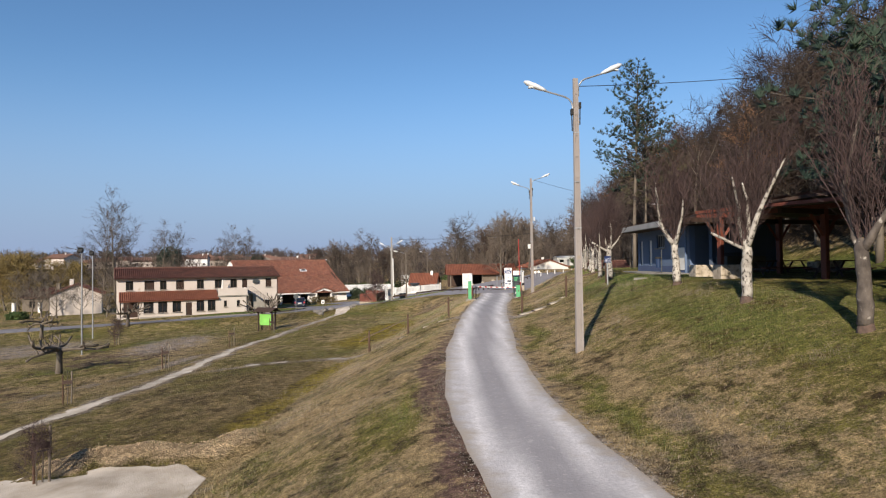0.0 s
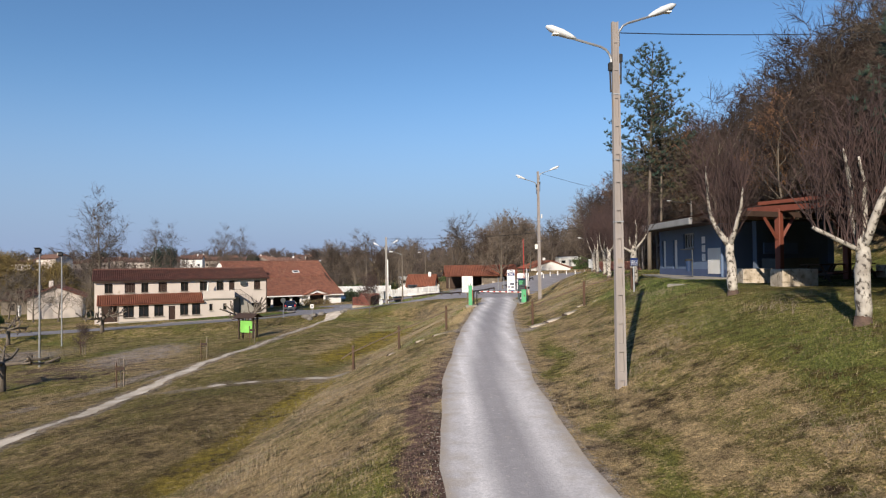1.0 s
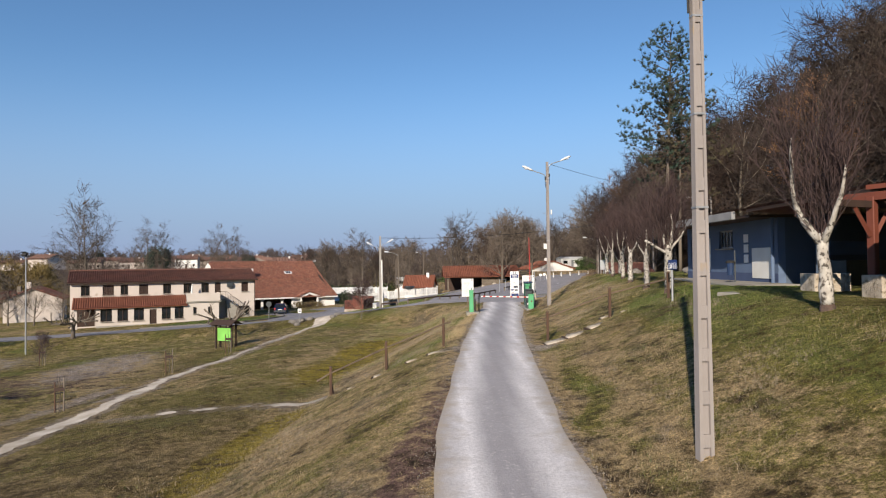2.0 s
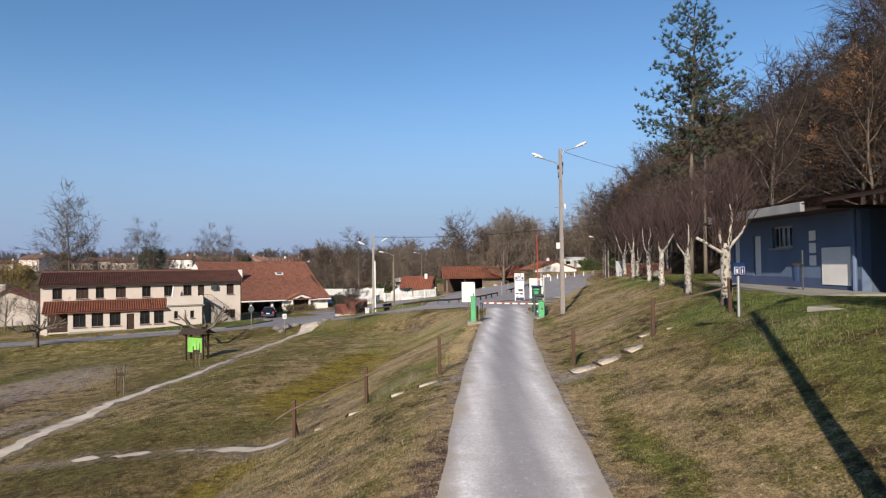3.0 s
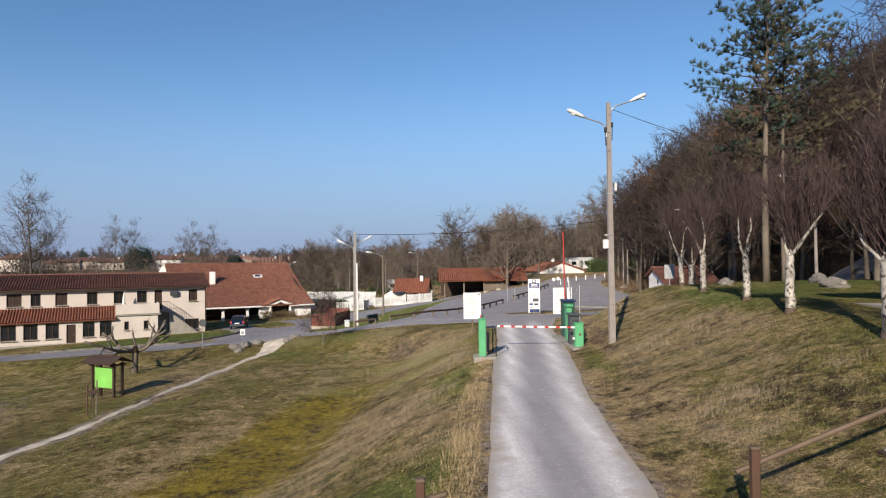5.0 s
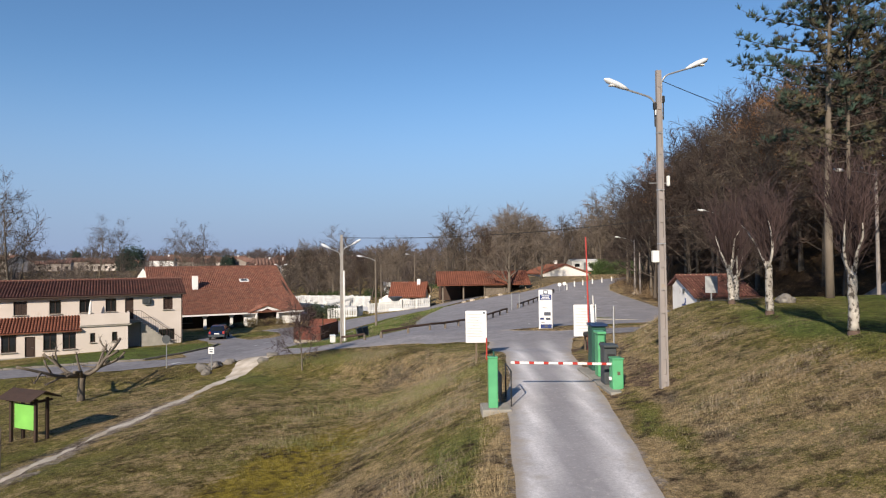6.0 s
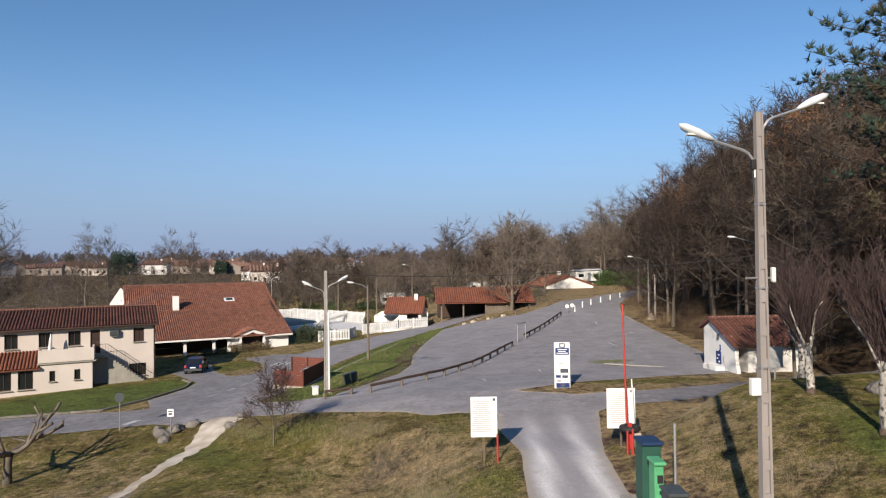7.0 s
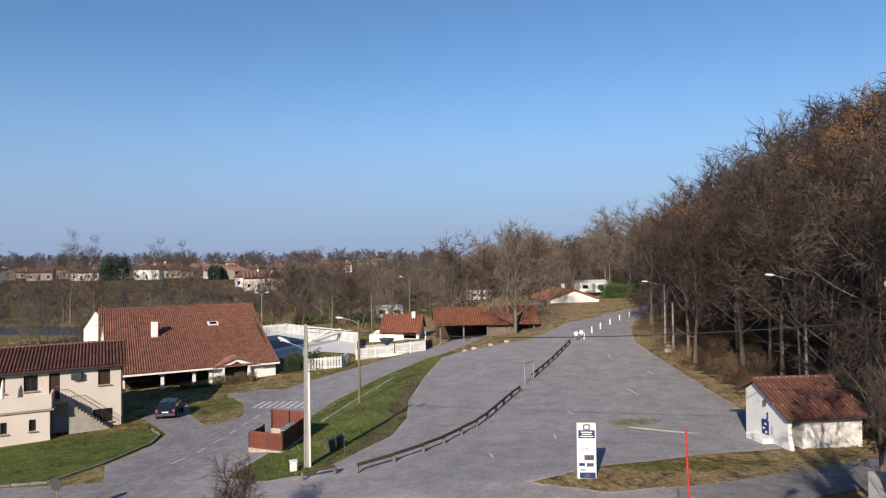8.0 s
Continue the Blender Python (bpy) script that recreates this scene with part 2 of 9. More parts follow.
# ---- mesh tools ----
class Mesh:
    """Collects vertices and faces of one part."""

    def __init__(self):
        self.v, self.f = [], []

    def add(self, verts, faces):
        o = len(self.v)
        self.v.extend(verts)
        self.f.extend([tuple(i + o for i in f) for f in faces])
        return self

    def box(self, c, s, rz=0.0, bevel=0.0, rx=0.0, ry=0.0):
        """Box with centre c and full sizes s; bevel chamfers its edges."""
        hx, hy, hz = s[0] / 2, s[1] / 2, s[2] / 2
        m = pose(c[0], c[1], c[2], rx, ry, rz)
        if bevel <= 0:
            vs = [m @ Vector((a * hx, b * hy, d * hz)) for d in (-1, 1) for b in (-1, 1) for a in (-1, 1)]
            return self.add([tuple(v) for v in vs], [(0, 2, 3, 1), (4, 5, 7, 6), (0, 1, 5, 4), (2, 6, 7, 3), (0, 4, 6, 2), (1, 3, 7, 5)])
        k = min(bevel, hx * 0.9, hy * 0.9, hz * 0.9)
        vs, idx = [], {}
        for sx in (-1, 1):
            for sy in (-1, 1):
                for sz in (-1, 1):
                    for ax in range(3):
                        p = [sx * (hx - k), sy * (hy - k), sz * (hz - k)]
                        p[ax] = (sx * hx, sy * hy, sz * hz)[ax]
                        idx[(sx, sy, sz, ax)] = len(vs)
                        vs.append(tuple(m @ Vector(p)))
        fs = []
        for ax in range(3):
            o1, o2 = [a for a in range(3) if a != ax]
            for sg in (-1, 1):
                q = []
                for a, b in ((-1, -1), (1, -1), (1, 1), (-1, 1)):
                    key = [0, 0, 0]
                    key[ax], key[o1], key[o2] = sg, a, b
                    q.append(idx[(*key, ax)])
                fs.append(tuple(q))
            for a in (-1, 1):
                for b in (-1, 1):
                    q = []
                    for d, axx in ((-1, o1), (1, o1), (1, o2), (-1, o2)):
                        key = [0, 0, 0]
                        key[ax], key[o1], key[o2] = d, a, b
                        q.append(idx[(*key, axx)])
                    fs.append(tuple(q))
        for sx in (-1, 1):
            for sy in (-1, 1):
                for sz in (-1, 1):
                    fs.append(tuple(idx[(sx, sy, sz, a)] for a in range(3)))
        return self.add(vs, fs)

    def tube(self, pts, radii, n=6, cap=True):
        """Tapered tube along points."""
        pts = [Vector(p) for p in pts]
        o = len(self.v)
        up = Vector((0, 0, 1))
        for i, p in enumerate(pts):
            d = (pts[min(i + 1, len(pts) - 1)] - pts[max(i - 1, 0)]).normalized()
            a = d.cross(up if abs(d.z) < 0.95 else Vector((1, 0, 0))).normalized()
            b = d.cross(a)
            r = radii[i] if hasattr(radii, "__len__") else radii
            for k in range(n):
                t = 2 * math.pi * k / n
                q = p + (a * math.cos(t) + b * math.sin(t)) * r
                self.v.append((q.x, q.y, q.z))
        for i in range(len(pts) - 1):
            for k in range(n):
                k2 = (k + 1) % n
                self.f.append((o + i * n + k, o + i * n + k2, o + (i + 1) * n + k2, o + (i + 1) * n + k))
        if cap:
            self.f.append(tuple(o + k for k in range(n))[::-1])
            e = o + (len(pts) - 1) * n
            self.f.append(tuple(e + k for k in range(n)))
        return self

    def prism(self, outline, axis, a, b):
        """Extrudes a 2D outline between a and b along axis (0, 1 or 2)."""
        n = len(outline)
        vs = []
        for t in (a, b):
            for u, w in outline:
                p = [u, w]
                p.insert(axis, t)
                vs.append(tuple(p))
        fs = [tuple(range(n))[::-1], tuple(range(n, 2 * n))]
        fs += [(i, (i + 1) % n, n + (i + 1) % n, n + i) for i in range(n)]
        return self.add(vs, fs)

    def data(self, name, mat, smooth=False):
        me = bpy.data.meshes.new(name)
        me.from_pydata(self.v, [], self.f)
        me.materials.append(mat)
        if smooth:
            me.polygons.foreach_set("use_smooth", [True] * len(me.polygons))
        bm = bmesh.new()
        bm.from_mesh(me)
        if len(bm.faces) < 60000:
            bmesh.ops.recalc_face_normals(bm, faces=bm.faces)
        bm.to_mesh(me)
        bm.free()
        return me


def part(name, mesh, mat, parent=None, label="", smooth=False, at=None):
    """Links one mesh as a part under parent (or as a thing of its own)."""
    data = mesh if isinstance(mesh, bpy.types.Mesh) else mesh.data(name, mat, smooth)
    ob = new(name, data)
    if parent is not None:
        ob.parent = parent
    if at is not None:
        ob.matrix_local = at
    return tagged(ob, label)


def thing(name, m, label, category, group="", kind=""):
    """An Empty at the base of a thing, which parents its parts."""
    ob = new(name)
    ob.empty_display_size = 0.2
    ob.matrix_world = m
    return tagged(ob, label, category, group, kind)


def flat_mesh(name, verts, tris, mat):
    """Fast mesh from numpy arrays of vertices and triangles."""
    me = bpy.data.meshes.new(name)
    nv, nt = len(verts), len(tris)
    me.vertices.add(nv)
    me.vertices.foreach_set("co", np.asarray(verts, np.float32).ravel())
    me.loops.add(nt * 3)
    me.loops.foreach_set("vertex_index", np.asarray(tris, np.int32).ravel())
    me.polygons.add(nt)
    me.polygons.foreach_set("loop_start", np.arange(0, nt * 3, 3, dtype=np.int32))
    me.update(calc_edges=True)
    me.materials.append(mat)
    return me


# ---- the lie of the land ----
ROAD_Y = [-60, -10, 0, 5, 9, 11, 15.4, 22, 27, 33, 42, 50, 54, 60, 65, 72]
ROAD_X = [25, 6.5, 3.6, 2.6, 1.94, 1.68, 1.33, 1.42, 1.8, 2.28, 3.2, 4.2, 4.75, 5.3, 5.7, 6.2]
ROAD_ZY = [-60, 0, 9, 19, 26, 33, 42, 50, 60, 66]
ROAD_Z = [-0.6, 0.1, 0.2, 0.33, 0.55, 0.75, 0.7, 0.6, 0.6, 0.6]
# the low field falls away from the lane's bank
FIELD_X = [-70, -40, -29, -17, -12.5, -9, -6]
FIELD_Z = [-4.7, -4.1, -3.5, -2.66, -2.15, -1.68, -1.55]
# coarse heights of the car park and the lower village side
GRID_X = [-60, -40, -20, -8, 0, 10, 20]
GRID_Y = [66, 72, 80, 90, 105, 120, 140, 170]
GRID_Z = [
    [-4.1, -3.3, -2.2, -1.4, 0.0, 0.6, 1.0],
    [-4.2, -3.4, -2.2, -1.1, 0.2, 0.55, 0.6],
    [-4.2, -3.5, -2.5, -1.3, -0.4, 0.0, 0.3],
    [-4.2, -3.6, -2.8, -1.9, -0.9, -0.1, 0.3],
    [-4.2, -3.7, -3.2, -2.4, -1.3, -0.2, 0.6],
    [-4.3, -3.9, -3.3, -2.6, -1.9, 0.0, 1.1],
    [-4.5, -4.2, -3.3, -2.9, -2.4, -0.9, 1.2],
    [-4.7, -4.5, -3.6, -3.1, -2.6, -0.6, 1.6],
]


def smooth01(t):
    t = np.clip(t, 0, 1)
    return t * t * (3 - 2 * t)


def wave(x, y, s, seed=0.0):
    """Cheap smooth unevenness, about -1 to 1."""
    return (np.sin(x / s + 1.3 * np.sin(y / s * 0.7 + seed)) + np.sin(y / s * 1.1 + 1.7 * np.sin(x / s * 0.6 + 2 + seed))) * 0.5


def road_mid(y):
    return np.interp(y, ROAD_Y, ROAD_X)


def height(x, y):
    """Ground height at x, y (arrays or numbers)."""
    x, y = np.asarray(x, float), np.asarray(y, float)
    zr = np.interp(y, ROAD_ZY, ROAD_Z)
    mid = road_mid(y)
    half = 1.32
    field = np.interp(x, FIELD_X, FIELD_Z) - 0.25 * smooth01((32 - y) / 20) * smooth01((x + 14) / 5) + 0.05 * wave(x, y, 3.1)
    u = np.clip((mid - half - 0.25 - x) / 5.8, 0, 1)
    bank = zr + (field - zr) * (0.55 * u + 0.45 * smooth01(u)) + 0.05 * wave(x, y, 0.9) * smooth01(u * 6)
    v = np.clip((x - mid - half - 0.3) / 6.2, 0, 1)
    top = 2.72 + 0.015 * np.clip(x - 9, 0, 15) - 0.5 * smooth01((22 - y) / 14) + 0.05 * wave(x, y, 2.3)
    rise = zr + (top - zr) * (0.6 * v + 0.4 * smooth01(v)) + 0.04 * wave(x, y, 0.8, 2) * smooth01(v * 6)
    near = np.where(x < mid, bank, rise)
    # car park and lower road
    xi = np.clip(np.interp(x, GRID_X, range(len(GRID_X))), 0, len(GRID_X) - 1.001)
    yi = np.clip(np.interp(y, GRID_Y, range(len(GRID_Y))), 0, len(GRID_Y) - 1.001)
    g = np.array(GRID_Z)
    i, j = xi.astype(int), yi.astype(int)
    fx, fy = xi - i, yi - j
    far = (g[j, i] * (1 - fx) + g[j, i + 1] * fx) * (1 - fy) + (g[j + 1, i] * (1 - fx) + g[j + 1, i + 1] * fx) * fy
    edge = np.interp(x, [-30, -12, -4, 2, 8, 12, 20, 30], [71, 72.5, 66, 62, 60, 62.7, 63.2, 63.8])
    w = smooth01((y - edge + 1.5) / 4.5)
    z = near * (1 - w) + far * w
    # the wooded hill
    foot = np.interp(y, [-40, 60, 68, 80, 105, 125, 150, 200, 300], [24, 25, 28, 25, 25, 29, 40, 62, 110])
    s = x - foot
    hill = np.where(s > 0, np.sqrt(s * s + 4) - 2, 0) * np.interp(y, [55, 80, 130, 150, 210], [0.72, 0.5, 0.5, 0.42, 0.12])
    z = z + np.minimum(hill, 34)
    # the plain far away
    out = smooth01((np.maximum(np.abs(y - 60) - 130, -x - 55)) / 60)
    out = out * np.where(hill > 2, np.clip(1 - (hill - 2) / 6, 0, 1), 1)
    plain = -4.8 + 7.5 * smooth01((y - 200) / 110) + 5.0 * smooth01((y - 430) / 260)
    z = z * (1 - out) + plain * out
    return z + (0.4 + 0.14 * wave(x, y, 0.33)) * np.exp(-(np.maximum(d_line(x, y, EARTH, [0.15] * 4), 0) / 0.42) ** 2)


def hgt(x, y):
    return float(height(x, y))


EARTH = [(-10.6, 17.5), (-9.3, 17.75), (-7.2, 17.9), (-5.4, 17.9)]


# ---- plan shapes, as distances (negative inside) ----
def d_line(x, y, pts, widths):
    """Distance to a polyline of changing half width."""
    best = np.full(np.shape(x), 1e9)
    for (x0, y0), (x1, y1), w0, w1 in zip(pts[:-1], pts[1:], widths[:-1], widths[1:]):
        dx, dy = x1 - x0, y1 - y0
        t = np.clip(((x - x0) * dx + (y - y0) * dy) / (dx * dx + dy * dy), 0, 1)
        best = np.minimum(best, np.hypot(x - x0 - t * dx, y - y0 - t * dy) - (w0 + (w1 - w0) * t))
    return best


def d_poly(x, y, pts):
    best = np.full(np.shape(x), 1e9)
    inside = np.zeros(np.shape(x), bool)
    for (x0, y0), (x1, y1) in zip(pts, pts[1:] + pts[:1]):
        dx, dy = x1 - x0, y1 - y0
        t = np.clip(((x - x0) * dx + (y - y0) * dy) / (dx * dx + dy * dy), 0, 1)
        best = np.minimum(best, np.hypot(x - x0 - t * dx, y - y0 - t * dy))
        cross = ((y0 > y) != (y1 > y)) & (x < dx * (y - y0) / (dy if abs(dy) > 1e-9 else 1e-9) + x0)
        inside ^= cross
    return np.where(inside, -best, best)


LANE = [(x, min(y, 67.5)) for x, y in zip(ROAD_X, ROAD_Y)]
PARK = [(0.5, 67.5), (-5, 73.6), (-5.2, 77.4), (-4, 80), (-3, 85), (-3, 93), (-2, 109), (1.2, 119.5), (5, 120.5), (12, 120),
        (20, 132), (27, 140), (36, 151), (38, 149), (34.3, 143), (27, 126), (23.4, 113), (22.4, 101), (21.5, 90.5), (20.8, 83),
        (18.6, 79), (18.8, 75.4), (14.2, 74.8), (11.2, 73.8), (8.6, 73.4), (6.8, 72.3), (5.1, 71.5), (7.6, 70.3), (8.0, 68.5)]
LOWER = [(7, 68), (0, 70.8), (-6, 74.6), (-11, 76.8), (-17, 77.6), (-24, 78), (-34, 77.3), (-48, 75.5), (-80, 72)]
LOWER_W = [2.2, 2.0, 2.0, 2.4, 2.9, 3.1, 2.9, 2.7, 2.5]
UPPER = [(-13, 78), (-14, 86), (-14.2, 93), (-12.5, 101), (-9, 110), (-4.5, 119), (2, 128), (9, 140)]
UPPER_W = [4, 4.6, 5.2, 4.8, 4.2, 3.6, 3.4, 3.0]
COURT = [(-18.0, 80.5), (-20.0, 84.6), (-18.9, 89.5), (-19.4, 92.5), (-21.0, 94.8), (-24.4, 99.5), (-23, 106), (-17, 110), (-12, 108), (-12, 80.5)]
INN_LAWN = [(-34, 80.4), (-27, 81.1), (-21.6, 81.3), (-20.1, 85.0), (-19.1, 89.7), (-19.6, 92.4), (-22, 95.2), (-31, 90)]
SIDE = [(6, 68.0), (9.4, 68.5), (12.4, 68.75), (16.2, 69.8), (22.5, 72.0), (30, 74), (48, 76)]
HALL_LAWN = [(-23.6, 107.6), (-21.4, 109.6), (-18.6, 106.4), (-16.5, 102.6), (-15.0, 97.6), (-15.3, 95.2), (-17.2, 94.4), (-20.3, 99.6)]


def d_asphalt(x, y):
    d = d_line(x, y, LANE, [1.25] * 9 + [1.2, 1.2, 1.45, 1.42, 1.45, 2.2, 2.2])
    d = np.minimum(d, d_poly(x, y, PARK))
    d = np.minimum(d, d_line(x, y, LOWER, LOWER_W))
    d = np.minimum(d, d_line(x, y, UPPER, UPPER_W))
    d = np.minimum(d, d_poly(x, y, COURT))
    d = np.minimum(d, d_line(x, y, SIDE, [1.6, 1.5, 1.4, 1.4, 1.5, 1.6, 1.6]))
    d = np.minimum(d, d_line(x, y, [(31, 141), (40, 153), (58, 174)], [3.4, 3.0, 3.0]))
    d = np.maximum(d, -d_poly(x, y, ISLAND))
    d = np.maximum(d, -d_poly(x, y, HALL_LAWN))
    return d + 0.025 * wave(x, y, 0.9) + 0.02 * wave(x, y, 0.4, 1)


ISLAND = [(-10.4, 78.4), (-9.4, 82), (-8.6, 90), (-6.7, 96), (-3.6, 111), (0.2, 121.5), (2.6, 122.5), (1.8, 117), (0.4, 108), (-1.0, 95), (-0.9, 88.6), (-1.6, 83.6), (-3.9, 79.4), (-5.3, 77.2), (-7.8, 76.9)]
PATH = [(-17.5, 10), (-16, 21), (-15.0, 27.4), (-14.5, 31), (-14.5, 36), (-14.4, 40), (-14.5, 44), (-14, 48.5), (-13.2, 53.5), (-12.9, 58), (-12.3, 63), (-11.6, 67.5), (-11.2, 71.5), (-10.8, 74.0)]
PATH_W = [0.32, 0.32, 0.34, 0.36, 0.42, 0.42, 0.38, 0.32, 0.25, 0.19, 0.2, 0.32, 0.7, 1.2]
SPUR = [(-13.8, 35.4), (-12, 34.4), (-9.7, 34.2), (-8, 34.4), (-6, 33.8), (-4.2, 33.6)]


def d_path(x, y):
    d = np.minimum(d_line(x, y, PATH, PATH_W), d_line(x, y, SPUR, [0.0, 0.03, 0.05, 0.09, 0.13, 0.24]))
    return d + 0.14 * wave(x, y, 0.8) + 0.14 * wave(x, y, 0.27, 3) + 0.08 * wave(x, y, 0.13, 5)


def d_sand(x, y):
    d = d_poly(x, y, [(-24, 12.5), (-11.6, 16.7), (-8.9, 17.0), (-7.3, 16.9), (-5.9, 16.3), (-5.6, 15.0), (-6.4, 14), (-9, 11), (-20, 8)])
    return d + 0.2 * wave(x, y, 0.8) + 0.2 * wave(x, y, 0.35, 2) + 0.1 * wave(x, y, 0.15, 4)


def drape(name, fn, x0, x1, y0, y1, step, lift, mat, label, kind="structure", category="", attr=None):
    """A sheet on the ground where fn is negative, with a clean cut edge."""
    xs, ys = np.arange(x0, x1 + step, step), np.arange(y0, y1 + step, step)
    gx, gy = np.meshgrid(xs, ys)
    d = fn(gx, gy)
    ny, nx = d.shape
    verts, faces, at, cut = [], [], {}, {}

    def corner(i, j):
        if (i, j) not in at:
            at[(i, j)] = len(verts)
            verts.append((gx[j, i], gy[j, i]))
        return at[(i, j)]

    def crossing(a, b):
        key = (a, b) if a < b else (b, a)
        if key not in cut:
            da, db = d[a[1], a[0]], d[b[1], b[0]]
            t = da / (da - db)
            cut[key] = len(verts)
            verts.append((gx[a[1], a[0]] * (1 - t) + gx[b[1], b[0]] * t, gy[a[1], a[0]] * (1 - t) + gy[b[1], b[0]] * t))
        return cut[key]

    lo = np.minimum.reduce([d[:-1, :-1], d[1:, :-1], d[:-1, 1:], d[1:, 1:]])
    for j, i in zip(*np.where(lo < 0)):
        ring = [(i, j), (i + 1, j), (i + 1, j + 1), (i, j + 1)]
        poly = []
        for a, b in zip(ring, ring[1:] + ring[:1]):
            ia, ib = d[a[1], a[0]] < 0, d[b[1], b[0]] < 0
            if ia:
                poly.append(corner(*a))
            if ia != ib:
                poly.append(crossing(a, b))
        if len(poly) > 2:
            faces.append(poly)
    vx, vy = np.array(verts).T
    z = height(vx, vy) + lift
    me = bpy.data.meshes.new(name)
    me.from_pydata(np.column_stack((vx, vy, z)).tolist(), [], faces)
    me.materials.append(mat)
    me.polygons.foreach_set("use_smooth", [True] * len(me.polygons))
    if attr:
        for key, f in attr.items():
            a = me.attributes.new(key, 'FLOAT', 'POINT')
            a.data.foreach_set("value", np.asarray(f(vx, vy), np.float32))
    return tagged(new(name, me), label, category, kind=kind)


def stepped(near0, near1, step, ratio, lo, hi):
    """Even steps between near0 and near1, then growing ones out to lo and hi."""
    mid = list(np.arange(near0, near1 + 1e-6, step))
    s, p, right = step, near1, []
    while p < hi:
        s *= ratio
        p = min(p + s, hi)
        right.append(p)
    s, p, left = step, near0, []
    while p > lo:
        s *= ratio
        p = max(p - s, lo)
        left.append(p)
    return np.array(left[::-1] + mid + right)


def ground_material():
    m = bpy.data.materials.new("winter grassland")
    m.use_nodes = True
    n, l = m.node_tree.nodes, m.node_tree.links
    bs = n["Principled BSDF"]
    bs.inputs["Roughness"].default_value = 0.95
    bs.inputs["Specular IOR Level"].default_value = 0.15
    geo = n.new("ShaderNodeNewGeometry")

    def tex(scale, detail=5, rough=0.6):
        t = n.new("ShaderNodeTexNoise")
        t.inputs["Scale"].default_value, t.inputs["Detail"].default_value, t.inputs["Roughness"].default_value = scale, detail, rough
        l.new(geo.outputs["Position"], t.inputs["Vector"])
        return t.outputs[0]

    def rng(v, a, b):
        r = n.new("ShaderNodeMapRange")
        r.inputs[1].default_value, r.inputs[2].default_value = a, b
        l.new(v, r.inputs[0])
        return r.outputs[0]

    def mix(fac, a, b):
        x = n.new("ShaderNodeMix")
        x.data_type = 'RGBA'
        l.new(fac, x.inputs[0])
        for k, c in ((6, a), (7, b)):
            if isinstance(c, tuple):
                x.inputs[k].default_value = (*c, 1)
            else:
                l.new(c, x.inputs[k])
        return x.outputs[2]

    def mul(a, b, op='MULTIPLY'):
        x = n.new("ShaderNodeMath")
        x.operation = op
        for k, c in ((0, a), (1, b)):
            if isinstance(c, (int, float)):
                x.inputs[k].default_value = c
            else:
                l.new(c, x.inputs[k])
        return x.outputs[0]

    def attr(name):
        a = n.new("ShaderNodeAttribute")
        a.attribute_name = name
        return a.outputs["Fac"]

    def spread(v, a=0.36, b=0.64):
        return rng(v, a, b)

    def swing(v, a, b, lo, hi):
        r = n.new("ShaderNodeMapRange")
        for k, c in enumerate((a, b, lo, hi)):
            r.inputs[k + 1].default_value = c
        l.new(v, r.inputs[0])
        return r.outputs[0]

    mid, fine, grain, streak = spread(tex(0.75, 5, 0.62)), spread(tex(3.2, 5, 0.65)), spread(tex(14.0, 5, 0.72)), spread(tex(1.5, 5, 0.65))
    patch = spread(tex(0.33, 6, 0.65), 0.42, 0.6)

    def both_of(a, b, k=0.6):
        return mul(mul(a, k), mul(b, 1 - k), 'ADD')

    straw = mix(both_of(fine, grain, 0.45), (0.56, 0.41, 0.215), (0.25, 0.175, 0.085))
    grey = mix(grain, (0.284, 0.224, 0.172), (0.112, 0.086, 0.073))
    straw = mix(rng(both_of(patch, streak, 0.5), 0.55, 0.95), straw, grey)
    green = mix(both_of(fine, grain, 0.45), (0.29, 0.25, 0.058), (0.1, 0.092, 0.022))
    lush = mix(both_of(fine, grain, 0.45), (0.19, 0.245, 0.052), (0.08, 0.108, 0.024))
    green = mix(rng(attr("green"), 0.7, 1.0), green, lush)
    moss = mix(both_of(fine, streak, 0.6), (0.37, 0.285, 0.03), (0.2, 0.145, 0.024))
    dirt = mix(both_of(fine, grain, 0.5), (0.27, 0.165, 0.13), (0.11, 0.07, 0.056))
    sandy = mix(both_of(fine, grain, 0.5), (0.52, 0.44, 0.385), (0.29, 0.235, 0.195))
    litter = mix(both_of(fine, grain, 0.5), (0.11, 0.068, 0.034), (0.04, 0.027, 0.015))
    # each cover spreads by its mask plus patchy noise
    cover = both_of(streak, grain, 0.55)
    cover2 = both_of(mid, fine, 0.5)
    col = mix(rng(mul(attr("green"), cover, 'ADD'), 0.78, 1.18), straw, green)
    col = mix(rng(mul(attr("moss"), cover2, 'ADD'), 0.8, 1.2), col, moss)
    col = mix(rng(mul(attr("dirt"), cover2, 'ADD'), 0.85, 1.2), col, dirt)
    col = mix(rng(mul(attr("sandy"), cover, 'ADD'), 0.85, 1.15), col, sandy)
    col = mix(rng(mul(attr("litter"), cover2, 'ADD'), 0.6, 1.0), col, litter)
    brown = mix(both_of(fine, grain, 0.5), (0.2, 0.145, 0.05), (0.105, 0.075, 0.03))
    col = mix(mul(attr("brown"), swing(both_of(streak, fine, 0.5), 0.0, 1.0, 0.55, 1.0)), col, brown)
    tan = mix(both_of(fine, grain, 0.5), (0.68, 0.51, 0.32), (0.36, 0.25, 0.14))
    col = mix(rng(mul(attr("tan"), both_of(streak, grain, 0.5), 'ADD'), 0.75, 1.15), col, tan)
    hsv = n.new("ShaderNodeHueSaturation")
    l.new(col, hsv.inputs["Color"])
